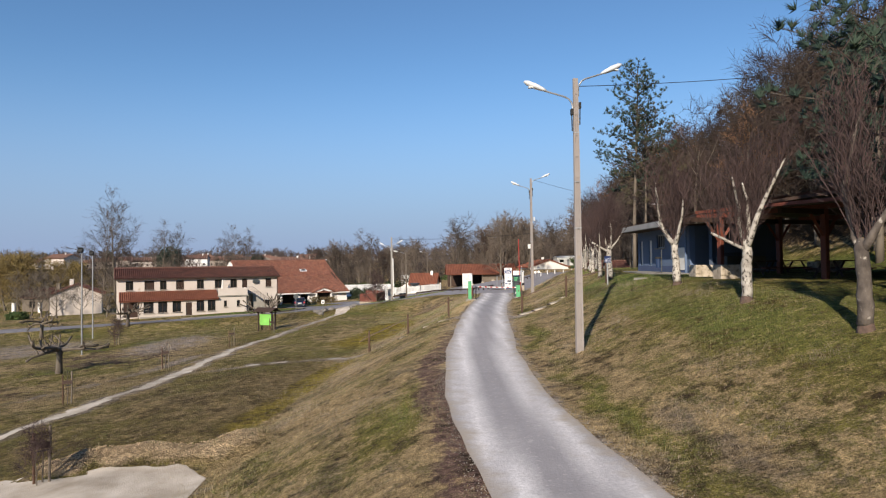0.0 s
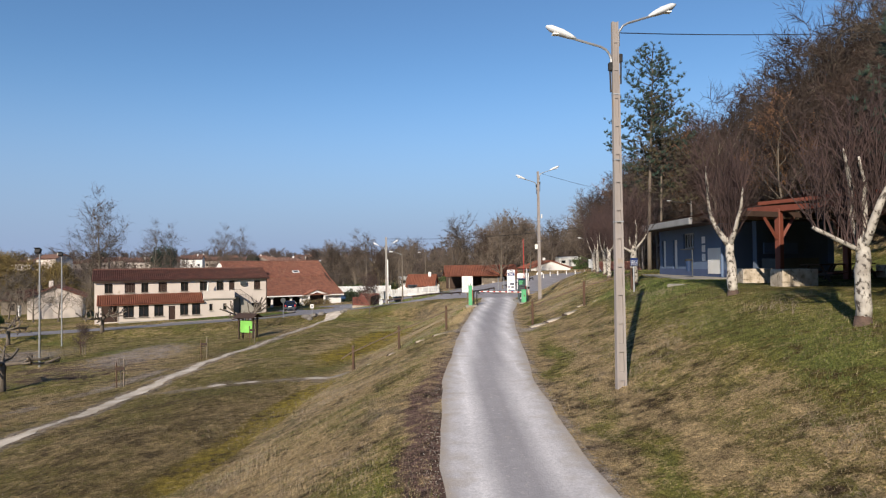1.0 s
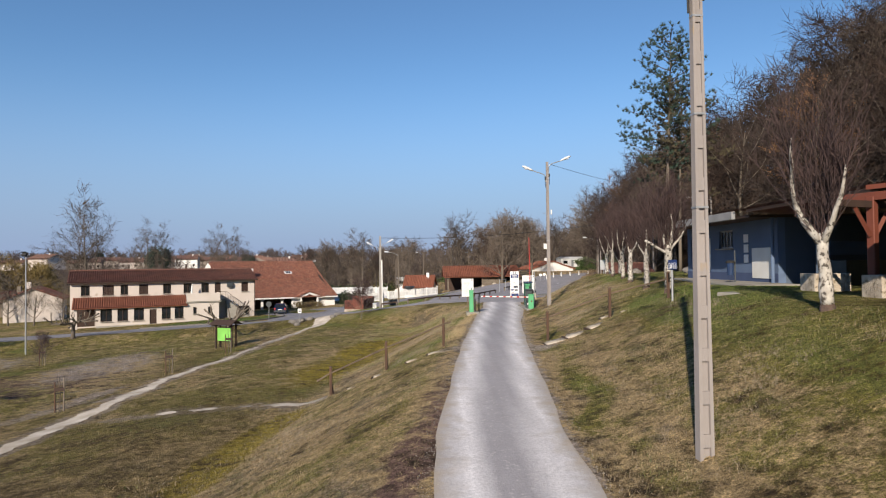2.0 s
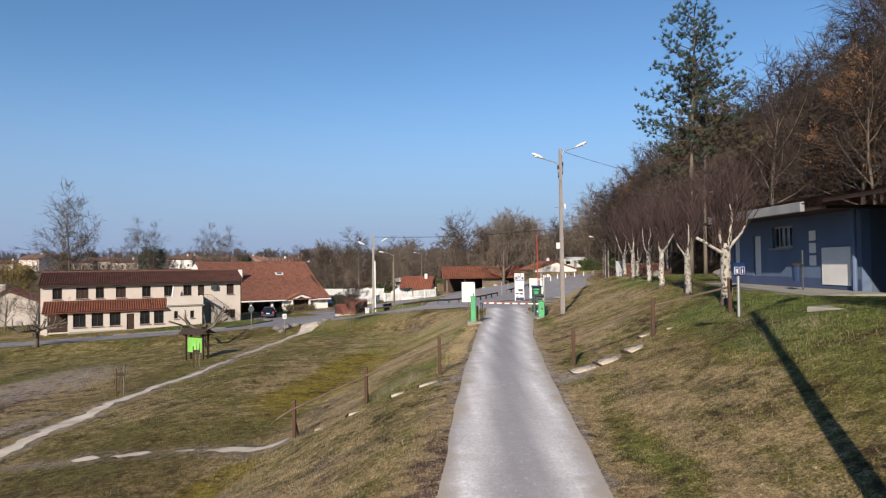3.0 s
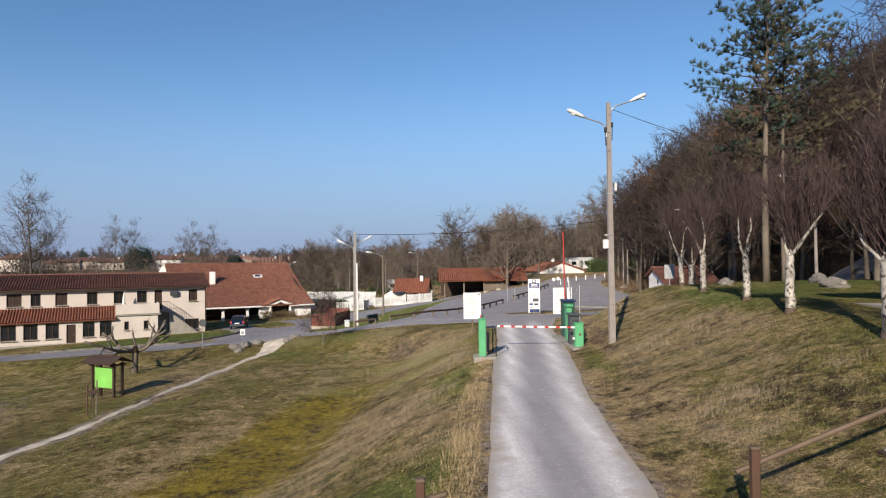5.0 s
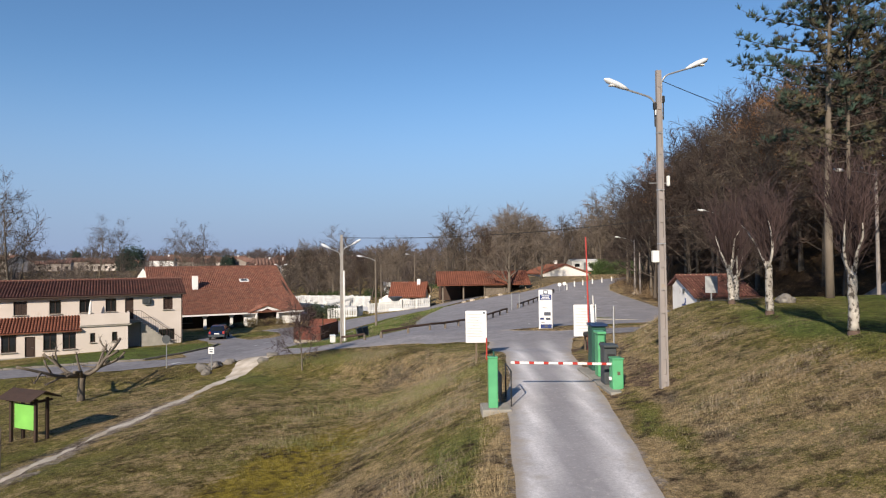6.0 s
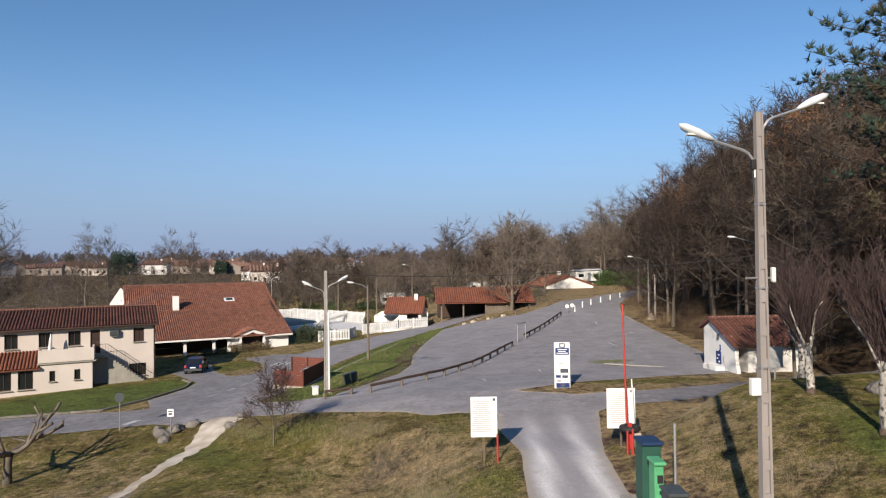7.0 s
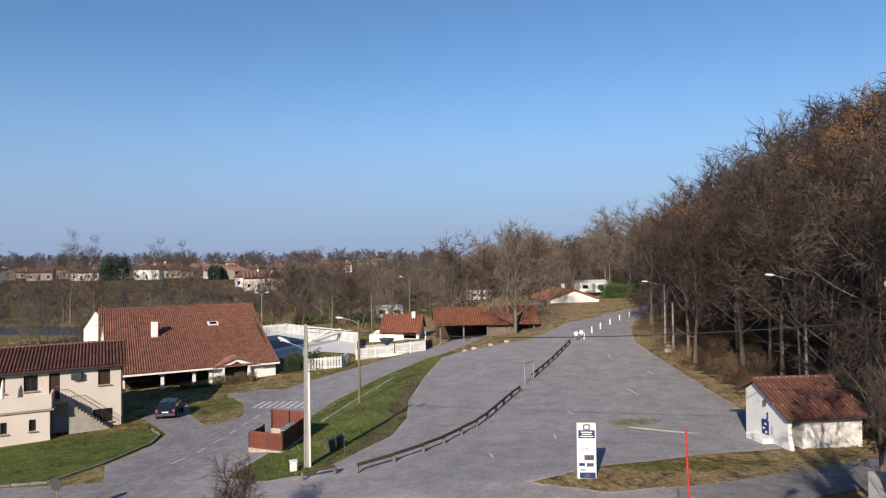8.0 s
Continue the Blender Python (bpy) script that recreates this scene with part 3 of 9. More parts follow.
    value = mul(mul(swing(tex(30.0, 3, 0.7), 0.36, 0.64, 0.6, 1.4), swing(mid, 0.0, 1.0, 1.14, 0.82)), swing(tex(5.5, 5, 0.7), 0.36, 0.64, 0.64, 1.32))
    l.new(value, hsv.inputs["Value"])
    l.new(hsv.outputs[0], bs.inputs["Base Color"])
    b = n.new("ShaderNodeBump")
    b.inputs["Strength"].default_value, b.inputs["Distance"].default_value = 0.9, 0.16
    l.new(mul(grain, mul(fine, 0.8), 'ADD'), b.inputs["Height"])
    l.new(b.outputs[0], bs.inputs["Normal"])
    return m


def blob(x, y, cx, cy, rx, ry, a=0.0):
    """1 in the middle of an ellipse, 0 outside."""
    c, s = math.cos(radians(a)), math.sin(radians(a))
    u, v = ((x - cx) * c + (y - cy) * s) / rx, (-(x - cx) * s + (y - cy) * c) / ry
    return smooth01(1.5 - np.hypot(u, v) * 1.0)


def left_of(x, y):
    """Distance to the left of the lane's edge."""
    return road_mid(y) - 1.3 - x


def right_of(x, y):
    return x - road_mid(y) - 1.3


def band(v, a, b, soft=0.35):
    return smooth01((v - a) / soft + 0.5) * smooth01((b - v) / soft + 0.5)


def mask_green(x, y):
    lo, ro = left_of(x, y) + 0.25 * wave(x, y, 0.8), right_of(x, y) + 0.25 * wave(x, y, 0.8, 3)
    near = smooth01((64 - y) / 3)
    right = (0.56 * smooth01((ro - 1.2) / 1.0) + 0.44 * smooth01((ro - 3.6) / 2.6)) * near * smooth01((30 - x) / 3) * (0.74 + 0.2 * wave(x, y, 2.6, 1))
    verge = band(ro + 0.3 * wave(x, y, 0.5, 2), 0.45, 1.35, 0.6) * near * (0.52 + 0.34 * wave(x, y, 1.9))
    lverge = band(lo, 0.55, 2.2, 0.6) * near * (0.52 + 0.34 * wave(x, y, 1.8, 2))
    lush = band(lo, 0.5, 3.0, 1.0) * blob(x, y, 0, 35.5, 9, 3.2) * 0.9
    bank = band(lo, 1.5, 5.5, 1.0) * near * (0.36 + 0.22 * wave(x, y, 1.7, 5))
    foot_green = (0.46 + 0.3 * wave(x, y, 1.6, 3)) * band(y, 52, 70, 6) * smooth01((lo + 0.2) / 0.6) * smooth01((18 - lo) / 5)
    turf = smooth01((ro - 2.3 - 1.7 * smooth01((y - 35) / 6)) / 2.2) * np.maximum(smooth01((y - 25) / 7), 0.9 * smooth01((y - 6) / 6)) * near * smooth01((30 - x) / 3) * (0.9 + 0.28 * wave(x, y, 2.9, 4))
    isl = smooth01(-(d_poly(x, y, ISLAND) - 1.3) / 0.8 + 0.5) + smooth01(-d_poly(x, y, INN_LAWN) / 0.5 + 0.6)
    lawn = 0.6 * smooth01((-x - 12) / 6) * band(y, 57, 76, 5) + blob(x, y, -26, 89, 8, 5, 20) * 1.25 + blob(x, y, 13.0, 73.2, 4.5, 1.0) * 0.8 + blob(x, y, -19, 103, 4, 5) * 0.85
    field = smooth01((lo - 5) / 2) * (0.42 + 0.26 * wave(x, y * 0.8, 2.4, 2) + 0.14 * wave(x, y, 0.9, 4)) + 0.1
    return np.clip(np.maximum.reduce([right, turf, verge, lverge, lush, bank, foot_green, isl, lawn, field]), 0, 1) * (1 - smooth01((x - 24 - 6 * smooth01((62 - y) / 4)) / 4))


def mask_moss(x, y):
    foot_line = 0.95 * np.exp(-(np.maximum(d_line(x, y, [(-6.6, 20.5), (-5.9, 25.6), (-5.5, 29.6), (-4.9, 32.0)], [0.35, 0.4, 0.4, 0.3]), 0) / 0.35) ** 2)
    patch = blob(x, y, -4.5, 44.5, 1.9, 6.0, -14) * 0.76 + blob(x, y, -3.5, 52, 1.6, 5.0, -16) * 0.8
    return np.clip(np.maximum(foot_line, patch) + 0.22 * blob(x, y, -7.5, 42, 3.4, 16) + 0.22 * blob(x, y, 11, 18, 6, 12), 0, 1)


def mask_dirt(x, y):
    lo, ro = left_of(x, y) + 0.15 * wave(x, y, 0.6), right_of(x, y)
    rut = band(lo + 0.2 * wave(x, y, 1.7, 3), -0.3, 0.62, 0.5) * smooth01((31 - y) / 8) * 0.8
    rut2 = band(ro, 0.0, 0.4) * 0.15 + band(ro, 0.1, 2.4, 0.8) * band(y, 50, 66, 4) * (0.45 + 0.2 * wave(x, y, 0.9, 2))
    hollow = blob(x, y, -24, 47, 6, 7) * 0.5 + blob(x, y, -27, 31, 9, 4, 30) * 0.45 + blob(x, y, -10, 25, 3.5, 8) * 0.3
    worn = 0.62 * np.exp(-(np.maximum(d_line(x, y, WORN, [0.5] * 5) + 0.4 * wave(x, y, 0.9, 4), 0) / 0.7) ** 2)
    return np.clip((rut + rut2 + hollow) * smooth01((66 - y) / 2) + worn, 0, 1)


# bare soil between the island's grass and the asphalt
WORN = [(-4.6, 78.0), (-2.4, 83.0), (-1.6, 89.0), (-1.5, 95.0), (-0.2, 108.0)]
TRAIL = [(-20.0, 30.5), (-19.0, 34.0), (-18.0, 36.5), (-17.3, 38.8), (-16.4, 43.0)]


def mask_sandy(x, y):
    lo, ro = left_of(x, y), right_of(x, y)
    edge = band(ro, -0.4, 0.14, 0.3) * 0.62 + band(lo, -0.4, 0.06, 0.2) * smooth01((y - 24) / 6) * 0.55
    cross = blob(x, y, 3.7, 32.4, 1.0, 0.55) * 0.9 + blob(x, y, 0.6, 32.4, 0.7, 0.45) * 0.9
    return np.clip(edge + cross + blob(x, y, -23.0, 54, 3.6, 7.5, 8) * 0.62 + blob(x, y, -38, 57, 7, 8) * 0.62 + blob(x, y, -17.8, 41, 1.8, 5, 15) * 0.3
                   + 0.4 * smooth01(1 - d_sand(x, y) / 0.4) + 0.72 * smooth01(1 - d_path(x, y) / 1.0)
                   + 0.8 * np.exp(-(np.maximum(d_line(x, y, [(-6.6, 93.3), (-4.0, 94.3), (-1.3, 94.9)], [0.2] * 3), 0) / 0.35) ** 2)
                   + 0.5 * np.exp(-(np.maximum(d_line(x, y, TRAIL, [0.2] * 5), 0) / 0.5) ** 2), 0, 1) * smooth01((66 - y) / 2)


def mask_litter(x, y):
    return np.clip(smooth01((x - 22.5 - 5.5 * smooth01((62 - y) / 4) - np.where(y > 100, (y - 100) * 0.25, 0)) / 3) * np.where((y > 66) & (y < 74), 0.4, 1) + smooth01((np.hypot(x, y - 60) - 150) / 60) * 0.5 + 0.12 * smooth01(wave(x, y, 3.3, 4) - 0.2) * smooth01((60 - y) / 5), 0, 1)


def mask_tan(x, y):
    """The scraped bank of bare tan earth."""
    return np.clip(1.1 * np.exp(-(np.maximum(d_line(x, y, EARTH, [0.3] * 4) + 0.22 * wave(x, y, 0.45) + 0.12 * wave(x, y, 0.2, 2), 0) / 0.3) ** 2), 0, 1)


def mask_brown(x, y):
    """Thin olive-brown turf over the low field, and a dark patch on the right bank."""
    lo = left_of(x, y)
    low = smooth01((lo - 4.6) / 1.6) * smooth01((66 - y) / 8) * (0.6 + 0.32 * wave(x, y * 0.7, 2.1, 3)) * (0.15 + 0.85 * smooth01((44 - y) / 12))
    # the blob at (7.4, 31.8) is brown turf with a shadow painted in
    return np.clip(low * (1 - 0.75 * mask_moss(x, y)) * (1 - 0.5 * smooth01((-x - 16) / 5)) + 0.6 * blob(x, y, -8.3, 26, 2.4, 8) + 0.62 * blob(x, y, 7.4, 31.8, 1.7, 1.8) + 0.6 * blob(x, y, -16.2, 51, 1.9, 9, 6)
                   + 0.75 * np.exp(-(np.maximum(d_line(x, y, [(-26, 73.2), (-12, 73.0), (-6, 70.6), (0, 66.8)], [0.5] * 4) + 0.4 * wave(x, y, 0.8), 0) / 0.5) ** 2), 0, 0.85)


XN = stepped(-12, 12, 0.22, 1.06, -46, 34)
GX = np.concatenate((stepped(-46, -45, 1.0, 1.16, -2600, -45)[:-2], XN, stepped(33, 34, 1.0, 1.16, 33, 2600)[2:]))
GY = stepped(-2, 66, 0.5, 1.045, -900, 3600)
gx, gy = np.meshgrid(GX, GY)
gz = height(gx, gy) - 0.0
nyy, nxx = gx.shape
gi = np.arange(nyy * nxx).reshape(nyy, nxx)
quads = np.stack((gi[:-1, :-1], gi[:-1, 1:], gi[1:, 1:], gi[1:, :-1]), -1).reshape(-1, 4)
ground_me = bpy.data.meshes.new("ground")
ground_me.from_pydata(np.column_stack((gx.ravel(), gy.ravel(), gz.ravel())).tolist(), [], quads.tolist())
ground_me.materials.append(ground_material())
ground_me.polygons.foreach_set("use_smooth", [True] * len(ground_me.polygons))
for key, fn in (("green", mask_green), ("moss", mask_moss), ("dirt", mask_dirt), ("sandy", mask_sandy), ("litter", mask_litter), ("brown", mask_brown), ("tan", mask_tan)):
    a = ground_me.attributes.new(key, 'FLOAT', 'POINT')
    a.data.foreach_set("value", fn(gx, gy).astype(np.float32).ravel())
ground = tagged(new("ground", ground_me), "grassy sloping ground of dry winter grass and moss", "ground", kind="structure")


def road_material():
    """Asphalt with two paler dusty wheel tracks along the lane."""
    m = M_ASPHALT.copy()
    m.name = "lane asphalt"
    n, l = m.node_tree.nodes, m.node_tree.links
    bs = n["Principled BSDF"]
    src = bs.inputs["Base Color"].links[0].from_socket
    at = n.new("ShaderNodeAttribute")
    at.attribute_name = "track"
    noise_t = n.new("ShaderNodeTexNoise")
    noise_t.inputs["Scale"].default_value, noise_t.inputs["Detail"].default_value = 1.6, 5
    geo = n.new("ShaderNodeNewGeometry")
    run = n.new("ShaderNodeMapping")
    run.inputs["Scale"].default_value = (1.0, 0.1, 1.0)
    l.new(geo.outputs["Position"], run.inputs[0])
    l.new(run.outputs[0], noise_t.inputs["Vector"])
    ad = n.new("ShaderNodeMath")
    ad.operation = 'MULTIPLY'
    plus = n.new("ShaderNodeMath")
    plus.inputs[1].default_value = 0.5
    l.new(noise_t.outputs[0], plus.inputs[0])
    l.new(at.outputs["Fac"], ad.inputs[0])
    l.new(plus.outputs[0], ad.inputs[1])
    r = n.new("ShaderNodeMapRange")
    r.inputs[1].default_value, r.inputs[2].default_value = 0.02, 1.1
    l.new(ad.outputs[0], r.inputs[0])
    mx = n.new("ShaderNodeMix")
    mx.data_type = 'RGBA'
    l.new(r.outputs[0], mx.inputs[0])
    l.new(src, mx.inputs[6])
    grit = n.new("ShaderNodeTexNoise")
    grit.inputs["Scale"].default_value, grit.inputs["Detail"].default_value, grit.inputs["Roughness"].default_value = 16, 6, 0.75
    l.new(geo.outputs["Position"], grit.inputs["Vector"])
    gr = n.new("ShaderNodeMapRange")
    gr.inputs[1].default_value, gr.inputs[2].default_value, gr.inputs[3].default_value, gr.inputs[4].default_value = 0.36, 0.64, 0.78, 1.2
    l.new(grit.outputs[0], gr.inputs[0])
    dust = n.new("ShaderNodeHueSaturation")
    dust.inputs["Color"].default_value = (0.66, 0.63, 0.625, 1)
    l.new(gr.outputs[0], dust.inputs["Value"])
    l.new(dust.outputs[0], mx.inputs[7])
    # earth and grit washed over the edges, moss in one damp spot, a darker tone on the side and lower roads
    out = mx.outputs[2]
    for key, colour, a, b in (("rim", (0.34, 0.29, 0.235), 0.72, 1.15), ("damp", (0.13, 0.13, 0.045), 0.8, 1.1), ("dark_road", (0.125, 0.118, 0.125), 0.75, 1.35)):
        rim = n.new("ShaderNodeAttribute")
        rim.attribute_name = key
        tx = n.new("ShaderNodeTexNoise")
        tx.inputs["Scale"].default_value, tx.inputs["Detail"].default_value = 2.2, 7
        l.new(geo.outputs["Position"], tx.inputs["Vector"])
        sm = n.new("ShaderNodeMath")
        l.new(rim.outputs["Fac"], sm.inputs[0])
        l.new(tx.outputs[0], sm.inputs[1])
        rr = n.new("ShaderNodeMapRange")
        rr.inputs[1].default_value, rr.inputs[2].default_value = a, b
        l.new(sm.outputs[0], rr.inputs[0])
        m2 = n.new("ShaderNodeMix")
        m2.data_type = 'RGBA'
        m2.inputs[7].default_value = (*colour, 1)
        l.new(rr.outputs[0], m2.inputs[0])
        l.new(out, m2.inputs[6])
        out = m2.outputs[2]
    # broad weather stains and patched areas
    tone = None
    for scale, lo, hi in ((0.16, 0.78, 1.12), (0.7, 0.84, 1.12), (3.5, 0.86, 1.12)):
        tx = n.new("ShaderNodeTexNoise")
        tx.inputs["Scale"].default_value, tx.inputs["Detail"].default_value, tx.inputs["Roughness"].default_value = scale, 7, 0.62
        l.new(geo.outputs["Position"], tx.inputs["Vector"])
        rr = n.new("ShaderNodeMapRange")
        for k, v in enumerate((0.35, 0.62, lo, hi)):
            rr.inputs[k + 1].default_value = v
        l.new(tx.outputs[0], rr.inputs[0])
        if tone is None:
            tone = rr.outputs[0]
        else:
            pr = n.new("ShaderNodeMath")
            pr.operation = 'MULTIPLY'
            l.new(tone, pr.inputs[0])
            l.new(rr.outputs[0], pr.inputs[1])
            tone = pr.outputs[0]
    open_lot = n.new("ShaderNodeAttribute")
    open_lot.attribute_name = "yard"
    blend = n.new("ShaderNodeMix")
    blend.inputs[2].default_value = 1.0
    l.new(open_lot.outputs["Fac"], blend.inputs[0])
    l.new(tone, blend.inputs[3])
    shade = n.new("ShaderNodeHueSaturation")
    l.new(blend.outputs[0], shade.inputs["Value"])
    l.new(out, shade.inputs["Color"])
    l.new(shade.outputs[0], bs.inputs["Base Color"])
    return m


def rim_of(x, y):
    return np.exp(-np.maximum(-d_asphalt(x, y), 0) / np.where(y < 66, 0.4, 0.3)) * 0.58


def damp(x, y):
    return np.clip(blob(x, y, 13.3, 82.5, 1.9, 1.0) * 0.55 + blob(x, y, -1.2, 97, 0.7, 6) * 0.5 + blob(x, y, 1.0, 86, 3.5, 4) * 0.2, 0, 1)


def dark_road(x, y):
    """The side road and the lower road past the inn, toned darker."""
    lower = 0.5 * smooth01((-x - 9) / 6) * smooth01((y - 66) / 4) * smooth01((128 - y) / 8)
    return lower + 0.72 * smooth01(0.5 - (d_line(x, y, SIDE, [1.6, 1.5, 1.4, 1.4, 1.5, 1.6, 1.6]) - 0.4) / 1.2) * smooth01((x - 7.5) / 6)


def yard(x, y):
    """The open car park, more stained than the lane."""
    return 0.3 + 0.7 * smooth01((y - 64) / 5)


def track(x, y):
    o = x - road_mid(y)
    t = np.exp(-((o - 0.8) / 0.28) ** 2) + np.exp(-((o + 0.8) / 0.28) ** 2) + 0.14
    return np.clip(t, 0, 1) * smooth01((68 - y) / 8) * 0.95


drape("road", d_asphalt, -82, 62, -62, 178, 0.42, 0.03, road_material(), "worn grey asphalt lane and car park with dusty wheel tracks", category="road", attr={"track": track, "rim": rim_of, "damp": damp, "dark_road": dark_road, "yard": yard})
drape("footpath", d_path, -18, -3.5, 10, 76, 0.14, 0.016, M_LIME, "pale trodden gravel footpath across the grass", category="path")
drape("sand", d_sand, -26, -6, 5, 20, 0.3, 0.016, M_LIME, "patch of pale bare sand", category="sand")


# ---- buildings ----
def tile_roof(parent, p, u, v, mat, name="roof", label="", pitch=0.25, row=0.38):
    """Pantiled slope: p lower corner, u along the eave, v up the slope; every tile a rounded shell of its own on a board."""
    p, u, v = Vector(p), Vector(u), Vector(v)
    nrm = u.cross(v).normalized()
    if nrm.z < 0:
        nrm = -nrm
    lu, lv = u.length, v.length
    cols, rows = max(2, round(lu / pitch)), max(2, round(lv / row))
    du, dv = u / cols, v / rows
    m = Mesh()
    th = 0.1
    m.add([tuple(q) for q in (p, p + u, p + u + v, p + v, p - nrm * th, p + u - nrm * th, p + u + v - nrm * th, p + v - nrm * th)],
          [(0, 1, 2, 3), (4, 7, 6, 5), (0, 4, 5, 1), (1, 5, 6, 2), (2, 6, 7, 3), (3, 7, 4, 0)])
    r = du.length * 0.42
    rng = random.Random(cols * 31 + rows)
    prof = [(-1, 0.02), (-0.6, 0.62), (0, 0.85), (0.6, 0.62), (1, 0.02)]
    for i in range(cols):
        for j in range(rows):
            base = p + du * (i + 0.5 + rng.uniform(-0.03, 0.03)) + dv * (j - 0.08)
            top = base + dv * 1.12
            lift0, lift1 = 0.05 + rng.uniform(0, 0.015), 0.015
            vs = [tuple(base + du.normalized() * (a * r) + nrm * (h * r + lift0)) for a, h in prof]
            vs += [tuple(top + du.normalized() * (a * r * 0.85) + nrm * (h * r * 0.85 + lift1)) for a, h in prof]
            m.add(vs, [(k, k + 1, k + 6, k + 5) for k in range(4)])
    return part(name, m, mat, parent, label)


def ridge_caps(parent, a, b, mat):
    a, b = Vector(a), Vector(b)
    n = max(2, round((b - a).length / 0.42))
    d = (b - a) / n
    cap = Mesh().tube([(0, 0, -0.02), tuple(d * 1.08 - Vector((0, 0, 0.035)))], [0.13, 0.115], 8).data("ridge_tile", mat)
    for i in range(n):
        part("ridge_tile", cap, None, parent, at=pose(*(a + d * i)))


def wall_with_holes(x0, x1, z0, z1, holes, y=0.0, thick=0.3):
    """A wall in the x-z plane, its outer face at y, with rectangular holes (x0, x1, z0, z1) right through it."""
    m = Mesh()
    xs = sorted({x0, x1, *[h[0] for h in holes], *[h[1] for h in holes]})
    zs = sorted({z0, z1, *[h[2] for h in holes], *[h[3] for h in holes]})
    solid = lambda i, k: not any(h[0] <= (xs[i] + xs[i + 1]) / 2 <= h[1] and h[2] <= (zs[k] + zs[k + 1]) / 2 <= h[3] for h in holes)
    for i in range(len(xs) - 1):
        for k in range(len(zs) - 1):
            if not solid(i, k):
                continue
            a, b, c, d = xs[i], xs[i + 1], zs[k], zs[k + 1]
            for yy in (y, y + thick):
                m.add([(a, yy, c), (b, yy, c), (b, yy, d), (a, yy, d)], [(0, 1, 2, 3)])
            for di, dk, q in ((-1, 0, [(a, c), (a, d)]), (1, 0, [(b, c), (b, d)]), (0, -1, [(a, c), (b, c)]), (0, 1, [(a, d), (b, d)])):
                ni, nk = i + di, k + dk
                if not (0 <= ni < len(xs) - 1 and 0 <= nk < len(zs) - 1) or not solid(ni, nk):
                    (p0, r0), (p1, r1) = q
                    m.add([(p0, y, r0), (p1, y, r1), (p1, y + thick, r1), (p0, y + thick, r0)], [(0, 1, 2, 3)])
    return m


def window(parent, x0, x1, z0, z1, y=0.0, leaves=2, sill=True, mat_frame=None, shutters=False):
    """Framed window set back in its hole."""
    mf = mat_frame or M_SHUTTER
    w = thing("window", Matrix.Identity(4), "", "")
    for k in ("label", "category"):
        if k in w:
            del w[k]
    w.parent = parent
    f = Mesh()
    yb, t = y + 0.12, 0.07
    f.box(((x0 + x1) / 2, yb, z1 - t / 2), (x1 - x0, 0.06, t))
    f.box(((x0 + x1) / 2, yb, z0 + t / 2), (x1 - x0, 0.06, t))
    for k in range(leaves + 1):
        xx = x0 + t / 2 + (x1 - x0 - t) * k / leaves
        f.box((xx, yb, (z0 + z1) / 2), (t, 0.06, z1 - z0 - 2 * t))
    part("frame", f, mf, w)
    g = Mesh()
    if shutters:
        n = 6
        for k in range(n):
            a = x0 + t + (x1 - x0 - 2 * t) * (k + 0.5) / n
            g.box((a, yb + 0.015, (z0 + z1) / 2), ((x1 - x0 - 2 * t) / n * 0.92, 0.03, z1 - z0 - 2 * t))
        part("shutter", g, mf, w)
    else:
        g.box(((x0 + x1) / 2, yb + 0.02, (z0 + z1) / 2), (x1 - x0 - t, 0.012, z1 - z0 - t))
        part("pane", g, M_GLASS, w)
    if sill:
        s = Mesh().box(((x0 + x1) / 2, y - 0.02, z0 - 0.035), (x1 - x0 + 0.16, 0.28, 0.06), bevel=0.012)
        part("sill", s, M_PADCON, w)
    return w


def door_leaf(parent, x0, x1, z0, z1, y=0.0, mat=None):
    d = Mesh()
    d.box(((x0 + x1) / 2, y + 0.14, (z0 + z1) / 2), (x1 - x0, 0.06, z1 - z0), bevel=0.01)
    for k in (0.28, 0.72):
        d.box(((x0 + x1) / 2, y + 0.105, z0 + (z1 - z0) * k), ((x1 - x0) * 0.66, 0.025, (z1 - z0) * 0.3), bevel=0.01)
    ob = part("door", d, mat or M_SHUTTER, parent)
    h = Mesh().tube([(x1 - 0.12, y + 0.06, z0 + 1.0), (x1 - 0.24, y + 0.06, z0 + 1.0)], 0.014, 6)
    part("handle", h, M_GALV, ob)
    return ob


